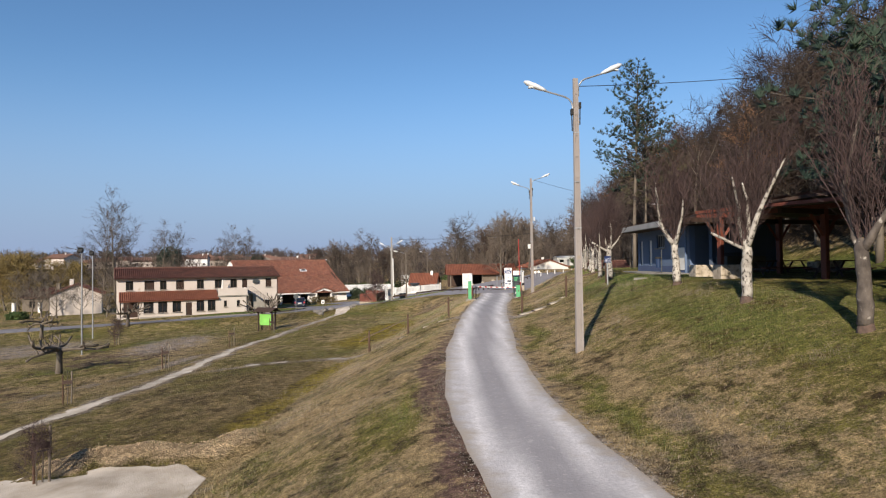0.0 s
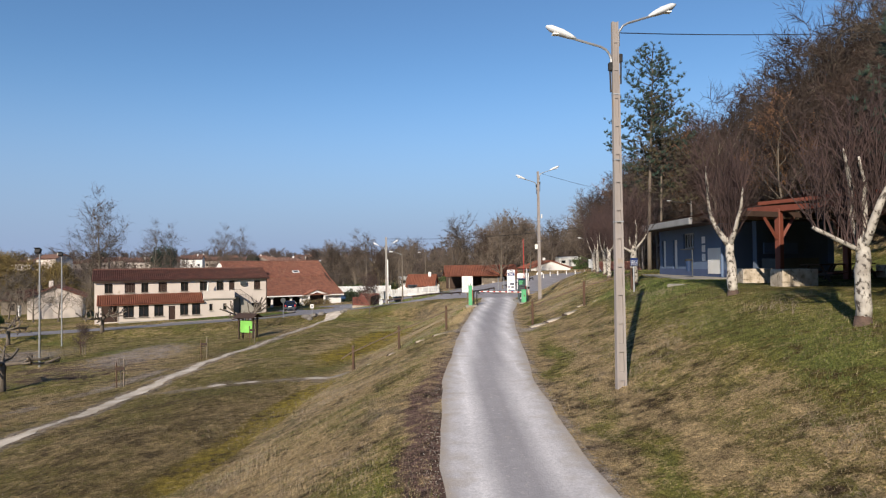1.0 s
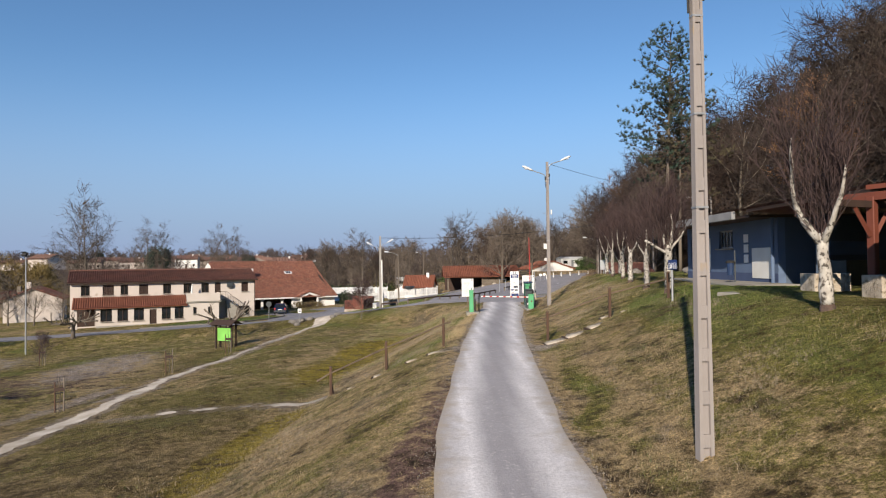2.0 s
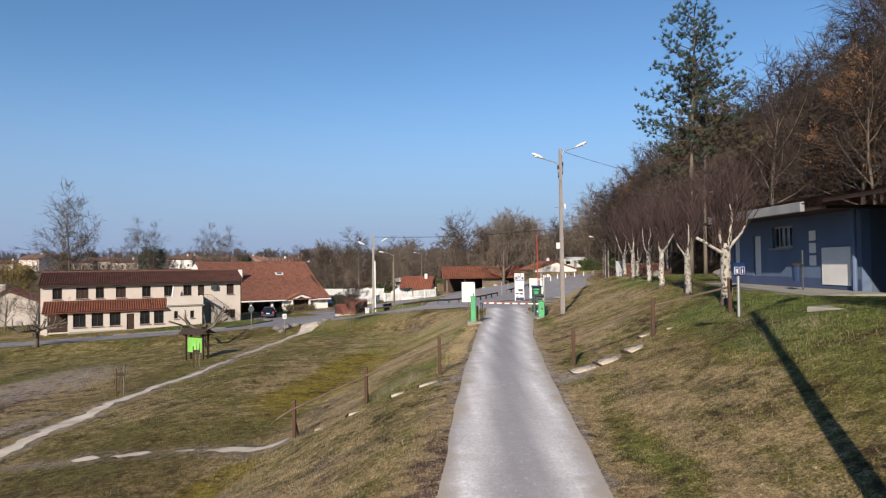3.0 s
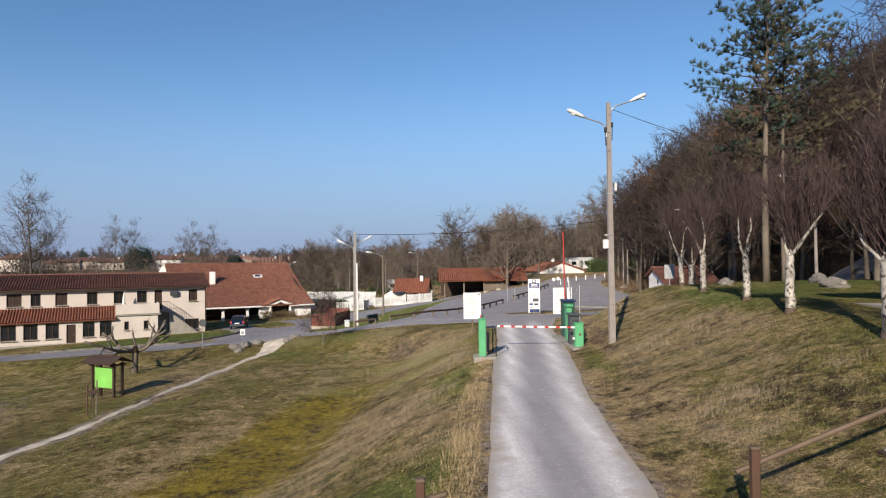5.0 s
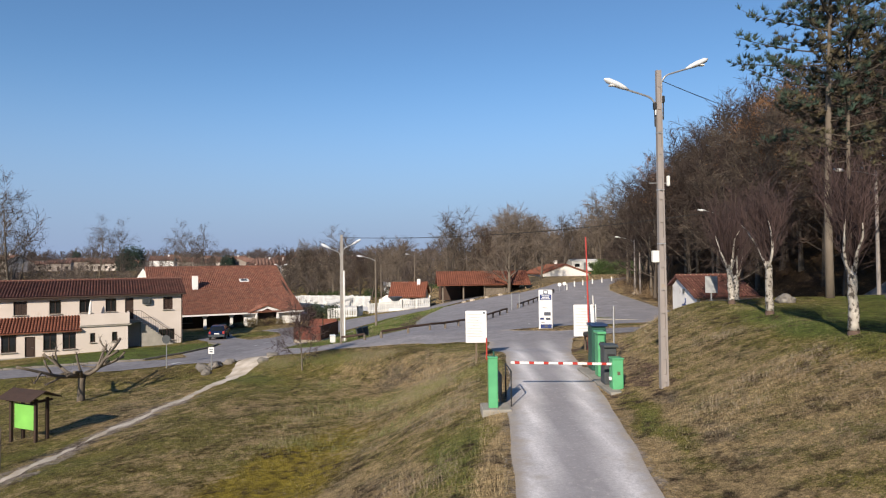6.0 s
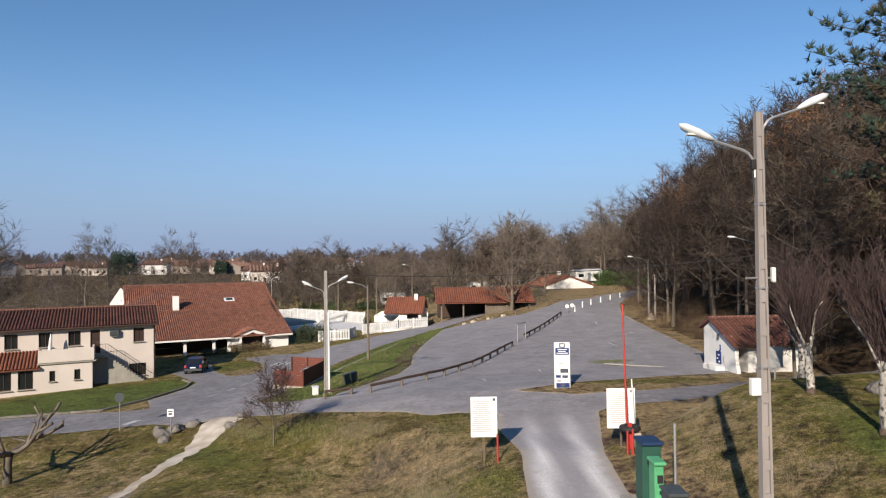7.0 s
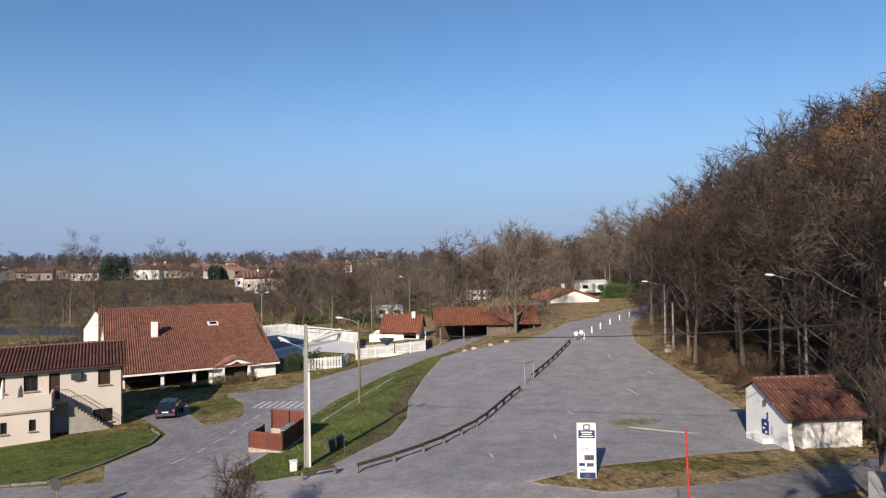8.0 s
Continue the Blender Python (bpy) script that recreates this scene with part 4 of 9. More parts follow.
def inn():
    """Two-storey building with a lean-to porch, a terrace on an annex and an outside stair."""
    b = thing("house", pose(-25.0, 97.3, -3.55, 0, 0, 27), "long two-storey cream house with red tiled roofs and brown windows", "house")
    L, D, E = 22.0, 8.6, 5.5
    ups = [(-20.85, -19.9), (-18.5, -17.25), (-16.5, -15.65), (-14.4, -13.35), (-11.6, -10.65), (-9.15, -8.15), (-6.95, -6.0), (-1.8, -0.92)]
    holes = [(a, c, 3.82, 5.08) for a, c in ups] + [(-5.25, -4.5, 3.0, 5.1), (-2.2, -0.75, 0.75, 1.85), (-21.6, -19.35, 0.02, 2.3)]
    part("wall", wall_with_holes(-L, 0, -0.6, E, holes), M_RENDER, b)
    side = Mesh()
    for x in (-L, -0.3):
        side.prism([(0.3, -0.6), (D, -0.6), (D, E), (D / 2, E + 1.28), (0.3, E)], 0, x, x + 0.3)
    side.box((-L / 2, D - 0.15, (E - 0.6) / 2), (L - 0.6, 0.3, E + 0.6))
    part("wall", side, M_RENDER, b)
    part("floor_slab", Mesh().box((-L / 2, D / 2, 2.75), (L - 0.6, D - 0.6, 0.2)), M_PADCON, b)
    for a, c in ups:
        window(b, a, c, 3.82, 5.08, 0, 2, shutters=(a in (-18.5, -14.4, -1.8)))
    window(b, -2.2, -0.75, 0.75, 1.85, 0, 2)
    door_leaf(b, -5.25, -4.5, 3.0, 5.1)
    # added dark panel that stands in for the shade in the open porch bay
    part("garage_door", Mesh().box((-20.475, 0.2, 1.16), (2.25, 0.06, 2.28), bevel=0.01), M_SHUTTER, b)
    # main roof
    sl = 1.4
    tile_roof(b, (-L - 0.3, -0.45, E - 0.06), (L + 0.6, 0, 0), (0, D / 2 + 0.45, sl), M_TILE, "roof", "weathered red-brown pantile roof")
    tile_roof(b, (0.3, D + 0.45, E - 0.06), (-L - 0.6, 0, 0), (0, -D / 2 - 0.45, sl), M_TILE, "roof")
    ridge_caps(b, (-L - 0.3, D / 2, E + sl + 0.02), (0.3, D / 2, E + sl + 0.02), M_TILE)
    gut = Mesh().tube([(-L - 0.3, -0.52, E - 0.12), (0.32, -0.52, E - 0.12)], 0.07, 8)
    part("gutter", gut, M_WOODDARK, b)
    part("downpipe", Mesh().tube([(-0.08, -0.08, E - 0.2), (-0.08, -0.08, 0)], 0.05, 6), M_WOODDARK, b)
    # lean-to along the left part
    P = 2.3
    low = [(-18.7, -17.45), (-16.87, -15.7), (-15.05, -13.93), (-11.9, -10.86), (-10.4, -9.35)]
    ph = [(a, c, 0.7, 2.22) for a, c in low] + [(-13.3, -12.5, 0.02, 2.0)]
    part("wall", wall_with_holes(-19.2, -9.0, -0.6, 2.35, ph, -P), M_RENDER, b)
    pe = Mesh()
    pe.box((-19.05, -P / 2 + 0.15, 0.9), (0.3, P - 0.3, 3.0))
    part("wall", pe, M_RENDER, b)
    for a, c in low:
        window(b, a, c, 0.7, 2.22, -P, 2)
    door_leaf(b, -13.3, -12.5, 0.0, 2.0, -P)
    part("post", Mesh().box((-21.3, -P + 0.15, 0.9), (0.3, 0.3, 3.0), bevel=0.02), M_RENDER, b)
    tile_roof(b, (-21.7, -P - 0.35, 2.38), (12.8, 0, 0), (0, P + 0.33, 1.18), M_TILENEW, "porch_roof", "brighter red pantile lean-to roof")
    # annex with terrace
    ah = [(-8.2, -7.78, 1.18, 2.05), (-6.4, -5.95, 1.18, 2.05)]
    part("wall", wall_with_holes(-9.0, -5.05, -0.6, 2.62, ah, -P), M_RENDER, b)
    part("wall", Mesh().box((-5.2, -P / 2 + 0.15, 1.0), (0.3, P - 0.32, 3.2)), M_RENDER, b)
    for a, c, z0, z1 in ah:
        window(b, a, c, z0, z1, -P, 1)
    par = Mesh()
    par.box((-6.95, -P - 0.1, 3.3), (4.1, 0.22, 1.05), bevel=0.02)
    par.box((-4.98, -P / 2 - 0.02, 3.3), (0.16, P - 0.1, 1.05), bevel=0.02)
    part("parapet", par, M_RENDER, b)
    part("terrace", Mesh().box((-6.9, -P / 2 - 0.1, 2.7), (4.3, P + 0.1, 0.16), bevel=0.02), M_PADCON, b)
    # outside stair against the front
    n, x0, x1, zt = 16, -3.9, -0.35, 2.95
    st = Mesh()
    out = [(x0 - 1.4, 2.95), (x0, 2.95)]
    for i in range(n):
        xx = x0 + (x1 - x0) * (i + 1) / n
        out += [(x0 + (x1 - x0) * i / n, zt - zt * (i + 1) / n), (xx, zt - zt * (i + 1) / n)]
    out = [(x0 - 1.1, 2.72), (x0 - 1.1, 2.95), (x0, 2.95)] + out[2:] + [(x1, -0.4), (x0, -0.4), (x0, 2.72)]
    st.prism(out, 1, -1.15, -0.02)
    part("stair", st, M_PADCON, b, "grey concrete outside stair")
    rail = Mesh()
    rail.tube([(x0 - 1.0, -1.1, 3.9), (x0, -1.1, 3.9), (x1 + 0.1, -1.1, 0.95)], 0.025, 6)
    for i in range(23):
        t = i / 22
        xx = x0 - 1.0 + (x1 + 1.1 - x0) * t
        zb = 2.95 if xx < x0 else zt - zt * (xx - x0) / (x1 - x0)
        rail.tube([(xx, -1.1, zb - 0.02), (xx, -1.1, zb + 0.95)], 0.012, 5)
    part("railing", rail, M_WOODDARK, b, "dark metal stair railing")
    ac = part("air_conditioner", Mesh().box((-3.35, -0.2, 4.75), (0.75, 0.32, 0.55), bevel=0.03), M_DARKBOX, b)
    part("fan_grille", Mesh().tube([(-3.45, -0.37, 4.75), (-3.45, -0.385, 4.75)], 0.2, 14), M_DARKBOX, ac)
    part("bracket", Mesh().box((-3.35, -0.14, 4.42), (0.5, 0.3, 0.04)), M_GALV, ac)
    part("plinth", Mesh().box((-12.1, -P - 0.012, 0.02), (14.1, 0.03, 0.35)), M_PADCON, b)
    return b


def parasol():
    t = thing("parasol", pose(-25.0, 97.3, -3.55, 0, 0, 27) @ pose(-8.3, -1.0, 2.78), "closed white parasol standing on the terrace", "parasol")
    part("pole", Mesh().tube([(0, 0, 0.05), (0.12, 0, 2.3)], 0.022, 6), M_GALV, t)
    part("canopy", Mesh().tube([(0.04, 0, 0.7), (0.06, 0, 1.2), (0.1, 0, 1.9), (0.12, 0, 2.3)], [0.16, 0.13, 0.1, 0.02], 8), M_WHITE, t)
    part("base", Mesh().tube([(0, 0, 0), (0, 0, 0.06)], 0.22, 12), M_PADCON, t)


def hall():
    """Big low-eaved hall with a long tiled slope, pillars and an arched entrance."""
    b = thing("house", pose(-17.4, 118.9, -3.45, 0, 0, 27), "large hall with a sweeping red tiled roof and white walls", "house")
    EZ, RZ, RY = 1.9, 7.95, 15.6
    X0, X1 = -18.6, 0.35
    w = Mesh()
    w.prism([(0.6, -0.6), (27, -0.6), (27, 3.6), (RY, RZ - 0.2), (0.6, EZ + 0.1)], 0, -0.35, -0.05)
    # gable end coloured dark brown so that it does not show white
    part("wall", w, M_WOODDARK, b, "dark brown gable end")
    w = Mesh()
    w.prism([(3.0, -0.6), (27, -0.6), (27, 3.6), (RY, RZ - 0.2), (3.0, 2.9)], 0, -18.3, -18.0)
    w.box((-9, 26.8, 1.5), (18, 0.3, 4.2))
    part("wall", w, M_WHITEWALL, b)
    # front: wall at the right, open bays behind pillars at the left
    part("wall", wall_with_holes(-3.1, -0.05, -0.6, EZ - 0.05, [], 0.35), M_WHITEWALL, b)
    part("wall", wall_with_holes(-7.2, -5.9, -0.6, EZ - 0.05, [], 0.35), M_WHITEWALL, b)
    # back wall coloured dark brown to stand in for shade inside the bays
    part("wall", wall_with_holes(-18.0, -7.2, -0.6, 2.9, [(-15.5, -13.5, 0.6, 1.8), (-11.5, -9.8, 0.0, 2.0)], 3.6), M_WOODDARK, b)
    door_leaf(b, -11.5, -9.8, 0.0, 2.0, 3.6)
    window(b, -15.5, -13.5, 0.6, 1.8, 3.6, 3)
    part("lintel", Mesh().box((-11.8, 0.35, EZ - 0.14), (11.4, 0.3, 0.26)), M_WHITEWALL, b)
    for x in (-16.2, -12.35, -9.1, -7.35):
        p = Mesh()
        p.prism([(x - 0.2, -0.6), (x + 0.2, -0.6), (x + 0.16, EZ - 0.6), (x + 0.42, EZ - 0.27), (x - 0.42, EZ - 0.27), (x - 0.16, EZ - 0.6)], 1, 0.2, 0.5)
        part("pillar", p, M_WHITEWALL, b)
    # arched porch: a little gable that breaks the eave
    arch = Mesh()
    arch.prism([(-7.0, EZ - 0.25), (-6.7, EZ - 0.02), (-4.6, EZ + 0.72), (-2.5, EZ - 0.02), (-2.2, EZ - 0.25), (-3.2, EZ - 0.25), (-4.6, EZ + 0.42), (-6.0, EZ - 0.25)], 1, -0.25, 0.05)
    part("arch", arch, M_WHITEWALL, b)
    for s in (-1, 1):
        part("pillar", Mesh().prism([(-4.6 + s * 1.25, -0.6), (-4.6 + s * 1.75, -0.6), (-4.6 + s * 1.5, EZ - 0.25), (-4.6 + s * 1.3, EZ - 0.25)], 1, -0.2, 0.3), M_WHITEWALL, b)
    part("door", Mesh().box((-4.6, 0.9, 0.85), (2.4, 0.08, 2.3)), M_SHUTTER, b)
    for s in (-1, 1):
        a, c = Vector((-4.6, -0.45, EZ + 0.95)), Vector((-4.6 + s * 2.6, -0.45, EZ - 0.02))
        if s < 0:
            tile_roof(b, c, (0, 2.6, 0.0), a - c, M_TILEHALL, "porch_roof")
        else:
            tile_roof(b, c + Vector((0, 2.6, 0)), (0, -2.6, 0.0), a - c, M_TILEHALL, "porch_roof")
    # roof: two pitches with a crease between
    y_mid, z_mid = 8.6, EZ + 2.95
    tile_roof(b, (X0, -0.35, EZ), (X1 - X0, 0, 0), (0, y_mid + 0.35, z_mid - EZ), M_TILEHALL, "roof", "weathered orange-red pantile roof")
    tile_roof(b, (X0, y_mid, z_mid + 0.06), (X1 - X0, 0, 0), (0, RY - y_mid, RZ - z_mid - 0.06), M_TILEHALL, "roof")
    tile_roof(b, (X1, 27.4, 3.5), (X0 - X1, 0, 0), (0, RY - 27.4, RZ - 3.5), M_TILEHALL, "roof")
    ridge_caps(b, (X0, RY, RZ + 0.02), (X1, RY, RZ + 0.02), M_TILE)
    part("fascia", Mesh().box(((X0 - 6.9) / 2, -0.38, EZ - 0.1), (-6.9 - X0, 0.05, 0.2)), M_WHITE, b)
    part("fascia", Mesh().box((-1.0, -0.38, EZ - 0.1), (2.6, 0.05, 0.2)), M_WHITE, b)
    ch = part("chimney", Mesh().box((-12.6, 8.6, 5.5), (0.75, 0.75, 2.4), bevel=0.02), M_WHITEWALL, b, "white rendered chimney")
    part("cap", Mesh().box((-12.6, 8.6, 6.75), (0.9, 0.9, 0.1), bevel=0.02), M_TILEHALL, ch)
    sk = part("skylight", Mesh().box((-5.6, 10.6, 5.87), (1.35, 1.0, 0.12), rx=23, bevel=0.02), M_LAMP, b)
    part("pane", Mesh().box((-5.6, 10.58, 5.94), (0.85, 0.6, 0.02), rx=23), M_GLASS, sk)
    # raised white gable at the far left
    g = Mesh()
    g.prism([(-20.2, -0.5), (-18.25, -0.5), (-18.25, 6.9), (-18.9, 7.75), (-20.2, 5.6)], 1, 14.8, 15.1)
    part("gable_wall", g, M_WHITEWALL, b)
    return b


def washroom_hut():
    """Small white hut with a lean roof and flared side walls."""
    b = thing("hut", pose(18.98, 75.3, 0.2, 0, 0, 4), "small white rendered hut with a brown-red tiled roof", "hut")
    W, D = 3.85, 3.6
    # front wall with a doorway at the left
    f = Mesh()
    f.prism([(0.62, -0.4), (W, -0.4), (W, 1.95), (0.62, 1.95)], 1, 0, 0.22)
    part("wall", f, M_WHITEWALL, b)
    s = Mesh()
    s.prism([(-0.5, -0.4), (-0.12, 0.9), (-0.1, 1.75), (0.2, 2.0), (2.6, 3.2), (D, 2.6), (D, -0.4)], 0, -0.22, 0.0)
    part("wall", s, M_WHITEWALL, b, "flared white gable wall")
    part("wall", Mesh().prism([(0.22, -0.4), (0.22, 1.95), (2.6, 3.1), (D, 2.6), (D, -0.4)], 0, W - 0.22, W), M_WHITEWALL, b)
    part("wall", Mesh().box((W / 2, D - 0.11, 1.05), (W - 0.44, 0.22, 2.9)), M_WHITEWALL, b)
    part("wall", Mesh().box((0.73, 0.75, 0.8), (0.2, 1.1, 2.4)), M_WHITEWALL, b)
    part("door", Mesh().box((0.33, 1.1, 0.85), (0.62, 0.06, 2.0), bevel=0.01), M_SHUTTER, b)
    tile_roof(b, (-0.45, -0.4, 1.9), (W + 0.8, 0, 0), (0, 3.0, 1.42), M_TILE, "roof", "brown-red pantile roof")
    tile_roof(b, (W + 0.35, D + 0.4, 2.62), (-W - 0.8, 0, 0), (0, -1.4, 0.7), M_TILE, "roof")
    ridge_caps(b, (-0.45, 2.6, 3.36), (W + 0.35, 2.6, 3.36), M_TILE)
    part("gutter", Mesh().tube([(-0.45, -0.47, 1.85), (W + 0.4, -0.47, 1.85)], 0.06, 8), M_WOODDARK, b)
    part("bench", Mesh().box((-0.5, 1.9, 0.2), (0.6, 1.6, 0.55), bevel=0.03), M_WHITEWALL, b)
    part("notice_board", Mesh().box((-0.25, 1.75, 0.95), (0.05, 0.55, 0.75)), M_NAVY, b)
    for z, y in ((1.12, 1.68), (0.88, 1.84), (0.7, 1.64)):
        part("notice", Mesh().box((-0.285, y, z), (0.012, 0.16, 0.1)), M_SIGNWHITE, b)
    part("notice", Mesh().tube([(-0.24, 1.72, 1.3), (-0.24, 1.55, 1.45), (-0.24, 1.55, 1.75)], 0.05, 6), M_NAVY, b)
    part("lamp", Mesh().box((-0.3, 1.7, 2.25), (0.12, 0.1, 0.35), bevel=0.02), M_DARKBOX, b)
    return b


def pavilion():
    """Blue service building with a concrete fascia under a corrugated roof."""
    b = thing("pavilion", pose(14.0, 35.3, 2.66, 0, 0, 0), "pale blue service building with concrete fascia and sheet roof", "building")
    H, LY, DX = 2.85, 9.2, 5.2
    turn = pose(0, 0, 0, 0, 0, -90)
    part("wall", wall_with_holes(-LY, 0, -0.6, H, [(-8.75, -8.15, 0.0, 2.2), (-6.95, -6.3, 0.0, 2.2), (-5.35, -3.9, 1.65, 2.5)]), M_BLUEWALL, b, at=turn)
    for x0, x1 in ((-8.75, -8.15), (-6.95, -6.3)):
        part("door", Mesh().box(((x0 + x1) / 2, 0.12, 1.1), (x1 - x0, 0.05, 2.2), bevel=0.01), M_WHITE, b, "white plain door", at=turn)
    w = window(b, -5.35, -3.9, 1.65, 2.5, 0, 4, mat_frame=M_GALV)
    w.matrix_local = turn
    part("panel", Mesh().box((-1.25, -0.03, 0.95), (1.55, 0.06, 1.3), bevel=0.01), M_WHITE, b, "white service panel", at=turn)
    for z in (1.75, 1.3, 0.85):
        part("notice", Mesh().box((-2.6, -0.02, z + 0.3), (0.4, 0.02, 0.36)), M_SIGNWHITE, b, at=turn)
    part("plinth", Mesh().box((-LY / 2, -0.015, 0.15), (LY, 0.03, 0.75)), M_BLUEPLINTH, b, "darker blue painted plinth", at=turn)
    part("pipe", Mesh().tube([(-0.05, -0.2, 0.0), (-0.05, -0.2, H)], 0.07, 8), M_BLUEWALL, b, "pale corner pipe", at=turn)
    part("wall", Mesh().box((DX / 2, LY - 0.15, 1.1), (DX - 0.6, 0.3, 3.4)), M_BLUEWALL, b)
    part("wall", Mesh().box((DX / 2, 0.15, 1.1), (DX - 0.6, 0.3, 3.4)), M_BLUESHADE, b)
    part("wall", Mesh().box((DX - 0.15, LY / 2, 1.1), (0.3, LY, 3.4)), M_BLUEWALL, b)
    part("fascia", Mesh().box((-1.4, 4.4, H + 0.1), (0.16, 7.2, 0.34), bevel=0.02), M_ROOFCON, b, "grey concrete fascia")
    part("soffit", Mesh().box((2.0, 4.4, H + 0.0), (6.6, 9.4, 0.1)), M_WOODDARK, b)
    roof = Mesh()
    y0, y1, n = -11.5, 8.4, 100
    for i in range(n):
        a, c = y0 + (y1 - y0) * i / n, y0 + (y1 - y0) * (i + 0.55) / n
        e = y0 + (y1 - y0) * (i + 1) / n
        for (p, q, zz) in ((a, c, 0.06), (c, e, 0.0)):
            roof.add([(-1.5, p, H + 0.3 + zz), (-1.5, q, H + 0.3 + zz), (2.9, q, H + 0.9 + zz), (2.9, p, H + 0.9 + zz)], [(0, 1, 2, 3)])
            roof.add([(2.9, p, H + 0.9 + zz), (2.9, q, H + 0.9 + zz), (6.2, q, H + 0.35 + zz), (6.2, p, H + 0.35 + zz)], [(0, 1, 2, 3)])
    part("roof", roof, M_SHEETRED, b, "red-brown corrugated sheet roof")
    part("roof_board", Mesh().prism([(-1.42, H + 0.14), (2.9, H + 0.76), (6.1, H + 0.22), (6.1, H + 0.3), (2.9, H + 0.86), (-1.42, H + 0.26)], 1, y0 + 0.05, -0.35), M_WOODDARK, b)
    part("slab", Mesh().box((1.8, 3.6, -0.2), (7.4, 12.4, 0.46), bevel=0.03), M_PADCON, b, "concrete path round the building")
    return b


def shelter():
    """Open picnic shelter on red posts with a wide red-edged roof."""
    b = thing("shelter", pose(11.9, 26.7, 2.7, 0, 0, 24), "open picnic shelter with red-brown posts and roof edge", "shelter")
    y0, y1, n = -21.0, -1.96, 80
    xe, xr, xb = -3.4, 3.2, 8.8       # eave, ridge and back eave
    ze, zr, zb = 2.62, 3.15, 2.7
    roof = Mesh()
    for i in range(n):
        a, c = y0 + (y1 - y0) * i / n, y0 + (y1 - y0) * (i + 0.55) / n
        e = y0 + (y1 - y0) * (i + 1) / n
        for (p, q, zz) in ((a, c, 0.06), (c, e, 0.0)):
            roof.add([(xe, p, ze + zz), (xe, q, ze + zz), (xr, q, zr + zz), (xr, p, zr + zz)], [(0, 1, 2, 3)])
            roof.add([(xr, p, zr + zz), (xr, q, zr + zz), (xb, q, zb + zz), (xb, p, zb + zz)], [(0, 1, 2, 3)])
    part("roof", roof, M_SHEETRED, b, "red-brown corrugated sheet roof")
    part("roof_board", Mesh().prism([(xe + 0.05, ze - 0.1), (xr, zr - 0.12), (xb, zb - 0.12), (xb, zb - 0.02), (xr, zr - 0.02), (xe + 0.05, ze - 0.02)], 1, y0 + 0.05, y1 - 0.05), M_WOODDARK, b)
    part("edge_board", Mesh().box((xe, (y0 + y1) / 2, ze - 0.02), (0.06, y1 - y0, 0.1)), M_WOODRED, b, "red-painted roof edge board")
    for y in (0.0, -4.6, -9.2, -13.8, -18.4):
        for x in (0.0, 6.6) if y else (0.0, 3.6, 6.6):
            top = 2.66
            p = part("post", Mesh().box((x, y, top / 2 - 0.1), (0.21, 0.21, top + 0.3), bevel=0.02), M_WOODRED, b)
            for s in (-1, 1):
                part("brace", Mesh().tube([(x + s * 0.1, y, top - 1.0), (x + s * 0.85, y, top - 0.12)], 0.07, 4), M_WOODRED, p)
    for x in (0.0, 6.6):
        part("beam", Mesh().box((x, -9.0, 2.72), (0.16, 20.4, 0.22)), M_WOODRED, b)
    for y in (0.0, -4.6, -9.2, -13.8, -18.4):
        part("beam", Mesh().box((2.9, y, 2.5), (10.4, 0.14, 0.18)), M_WOODDARK, b)
    part("slab", Mesh().box((3.5, -8.0, -0.2), (8.6, 25.0, 0.42), bevel=0.03), M_PADCON, b, "concrete floor slab")
    part("wall", Mesh().box((5.95, 4.6, 1.3), (3.1, 0.2, 2.7)), M_BLUESHADE, b)
    part("hatch", Mesh().box((5.9, 4.47, 1.45), (2.2, 0.06, 0.5), bevel=0.01), M_BLUEWALL, b)
    part("counter", Mesh().box((5.9, 4.0, 0.5), (2.8, 0.7, 1.0), bevel=0.02), M_DARKBOX, b)
    return b


def planter(x, y, w, d, h):
    t = thing("planter", pose(x, y, hgt(x, y) - 0.05, 0, 0, 0), "pale rendered block planter at the shelter edge", "planter", "planters at the shelter")
    m = Mesh()
    for sx in (-1, 1):
        m.box((sx * (w / 2 - 0.1), 0, h / 2), (0.2, d, h), bevel=0.02)
    for sy in (-1, 1):
        m.box((0, sy * (d / 2 - 0.1), h / 2), (w - 0.4, 0.2, h), bevel=0.02)
    part("wall", m, M_STONE, t)
    part("soil", Mesh().box((0, 0, h - 0.1), (w - 0.4, d - 0.4, 0.06)), M_BIRCHFOOT, t)


def picnic_table(x, y, rz):
    t = thing("picnic_table", pose(x, y, 2.7, 0, 0, rz), "dark brown wooden picnic table with benches", "table", "picnic tables")
    for k in range(4):
        part("top_board", Mesh().box((0, -0.3 + 0.2 * k, 0.74), (1.8, 0.18, 0.045), bevel=0.008), M_WOODDARK, t)
    for s in (-1, 1):
        part("bench", Mesh().box((0, s * 0.75, 0.44), (1.8, 0.26, 0.045), bevel=0.008), M_WOODRED, t)
    for xx in (-0.65, 0.65):
        m = Mesh()
        for s in (-1, 1):
            m.tube([(xx, s * 0.65, 0), (xx, s * 0.22, 0.72)], 0.05, 4)
        m.box((xx, 0, 0.4), (0.05, 1.7, 0.09))
        part("trestle", m, M_WOODDARK, t)


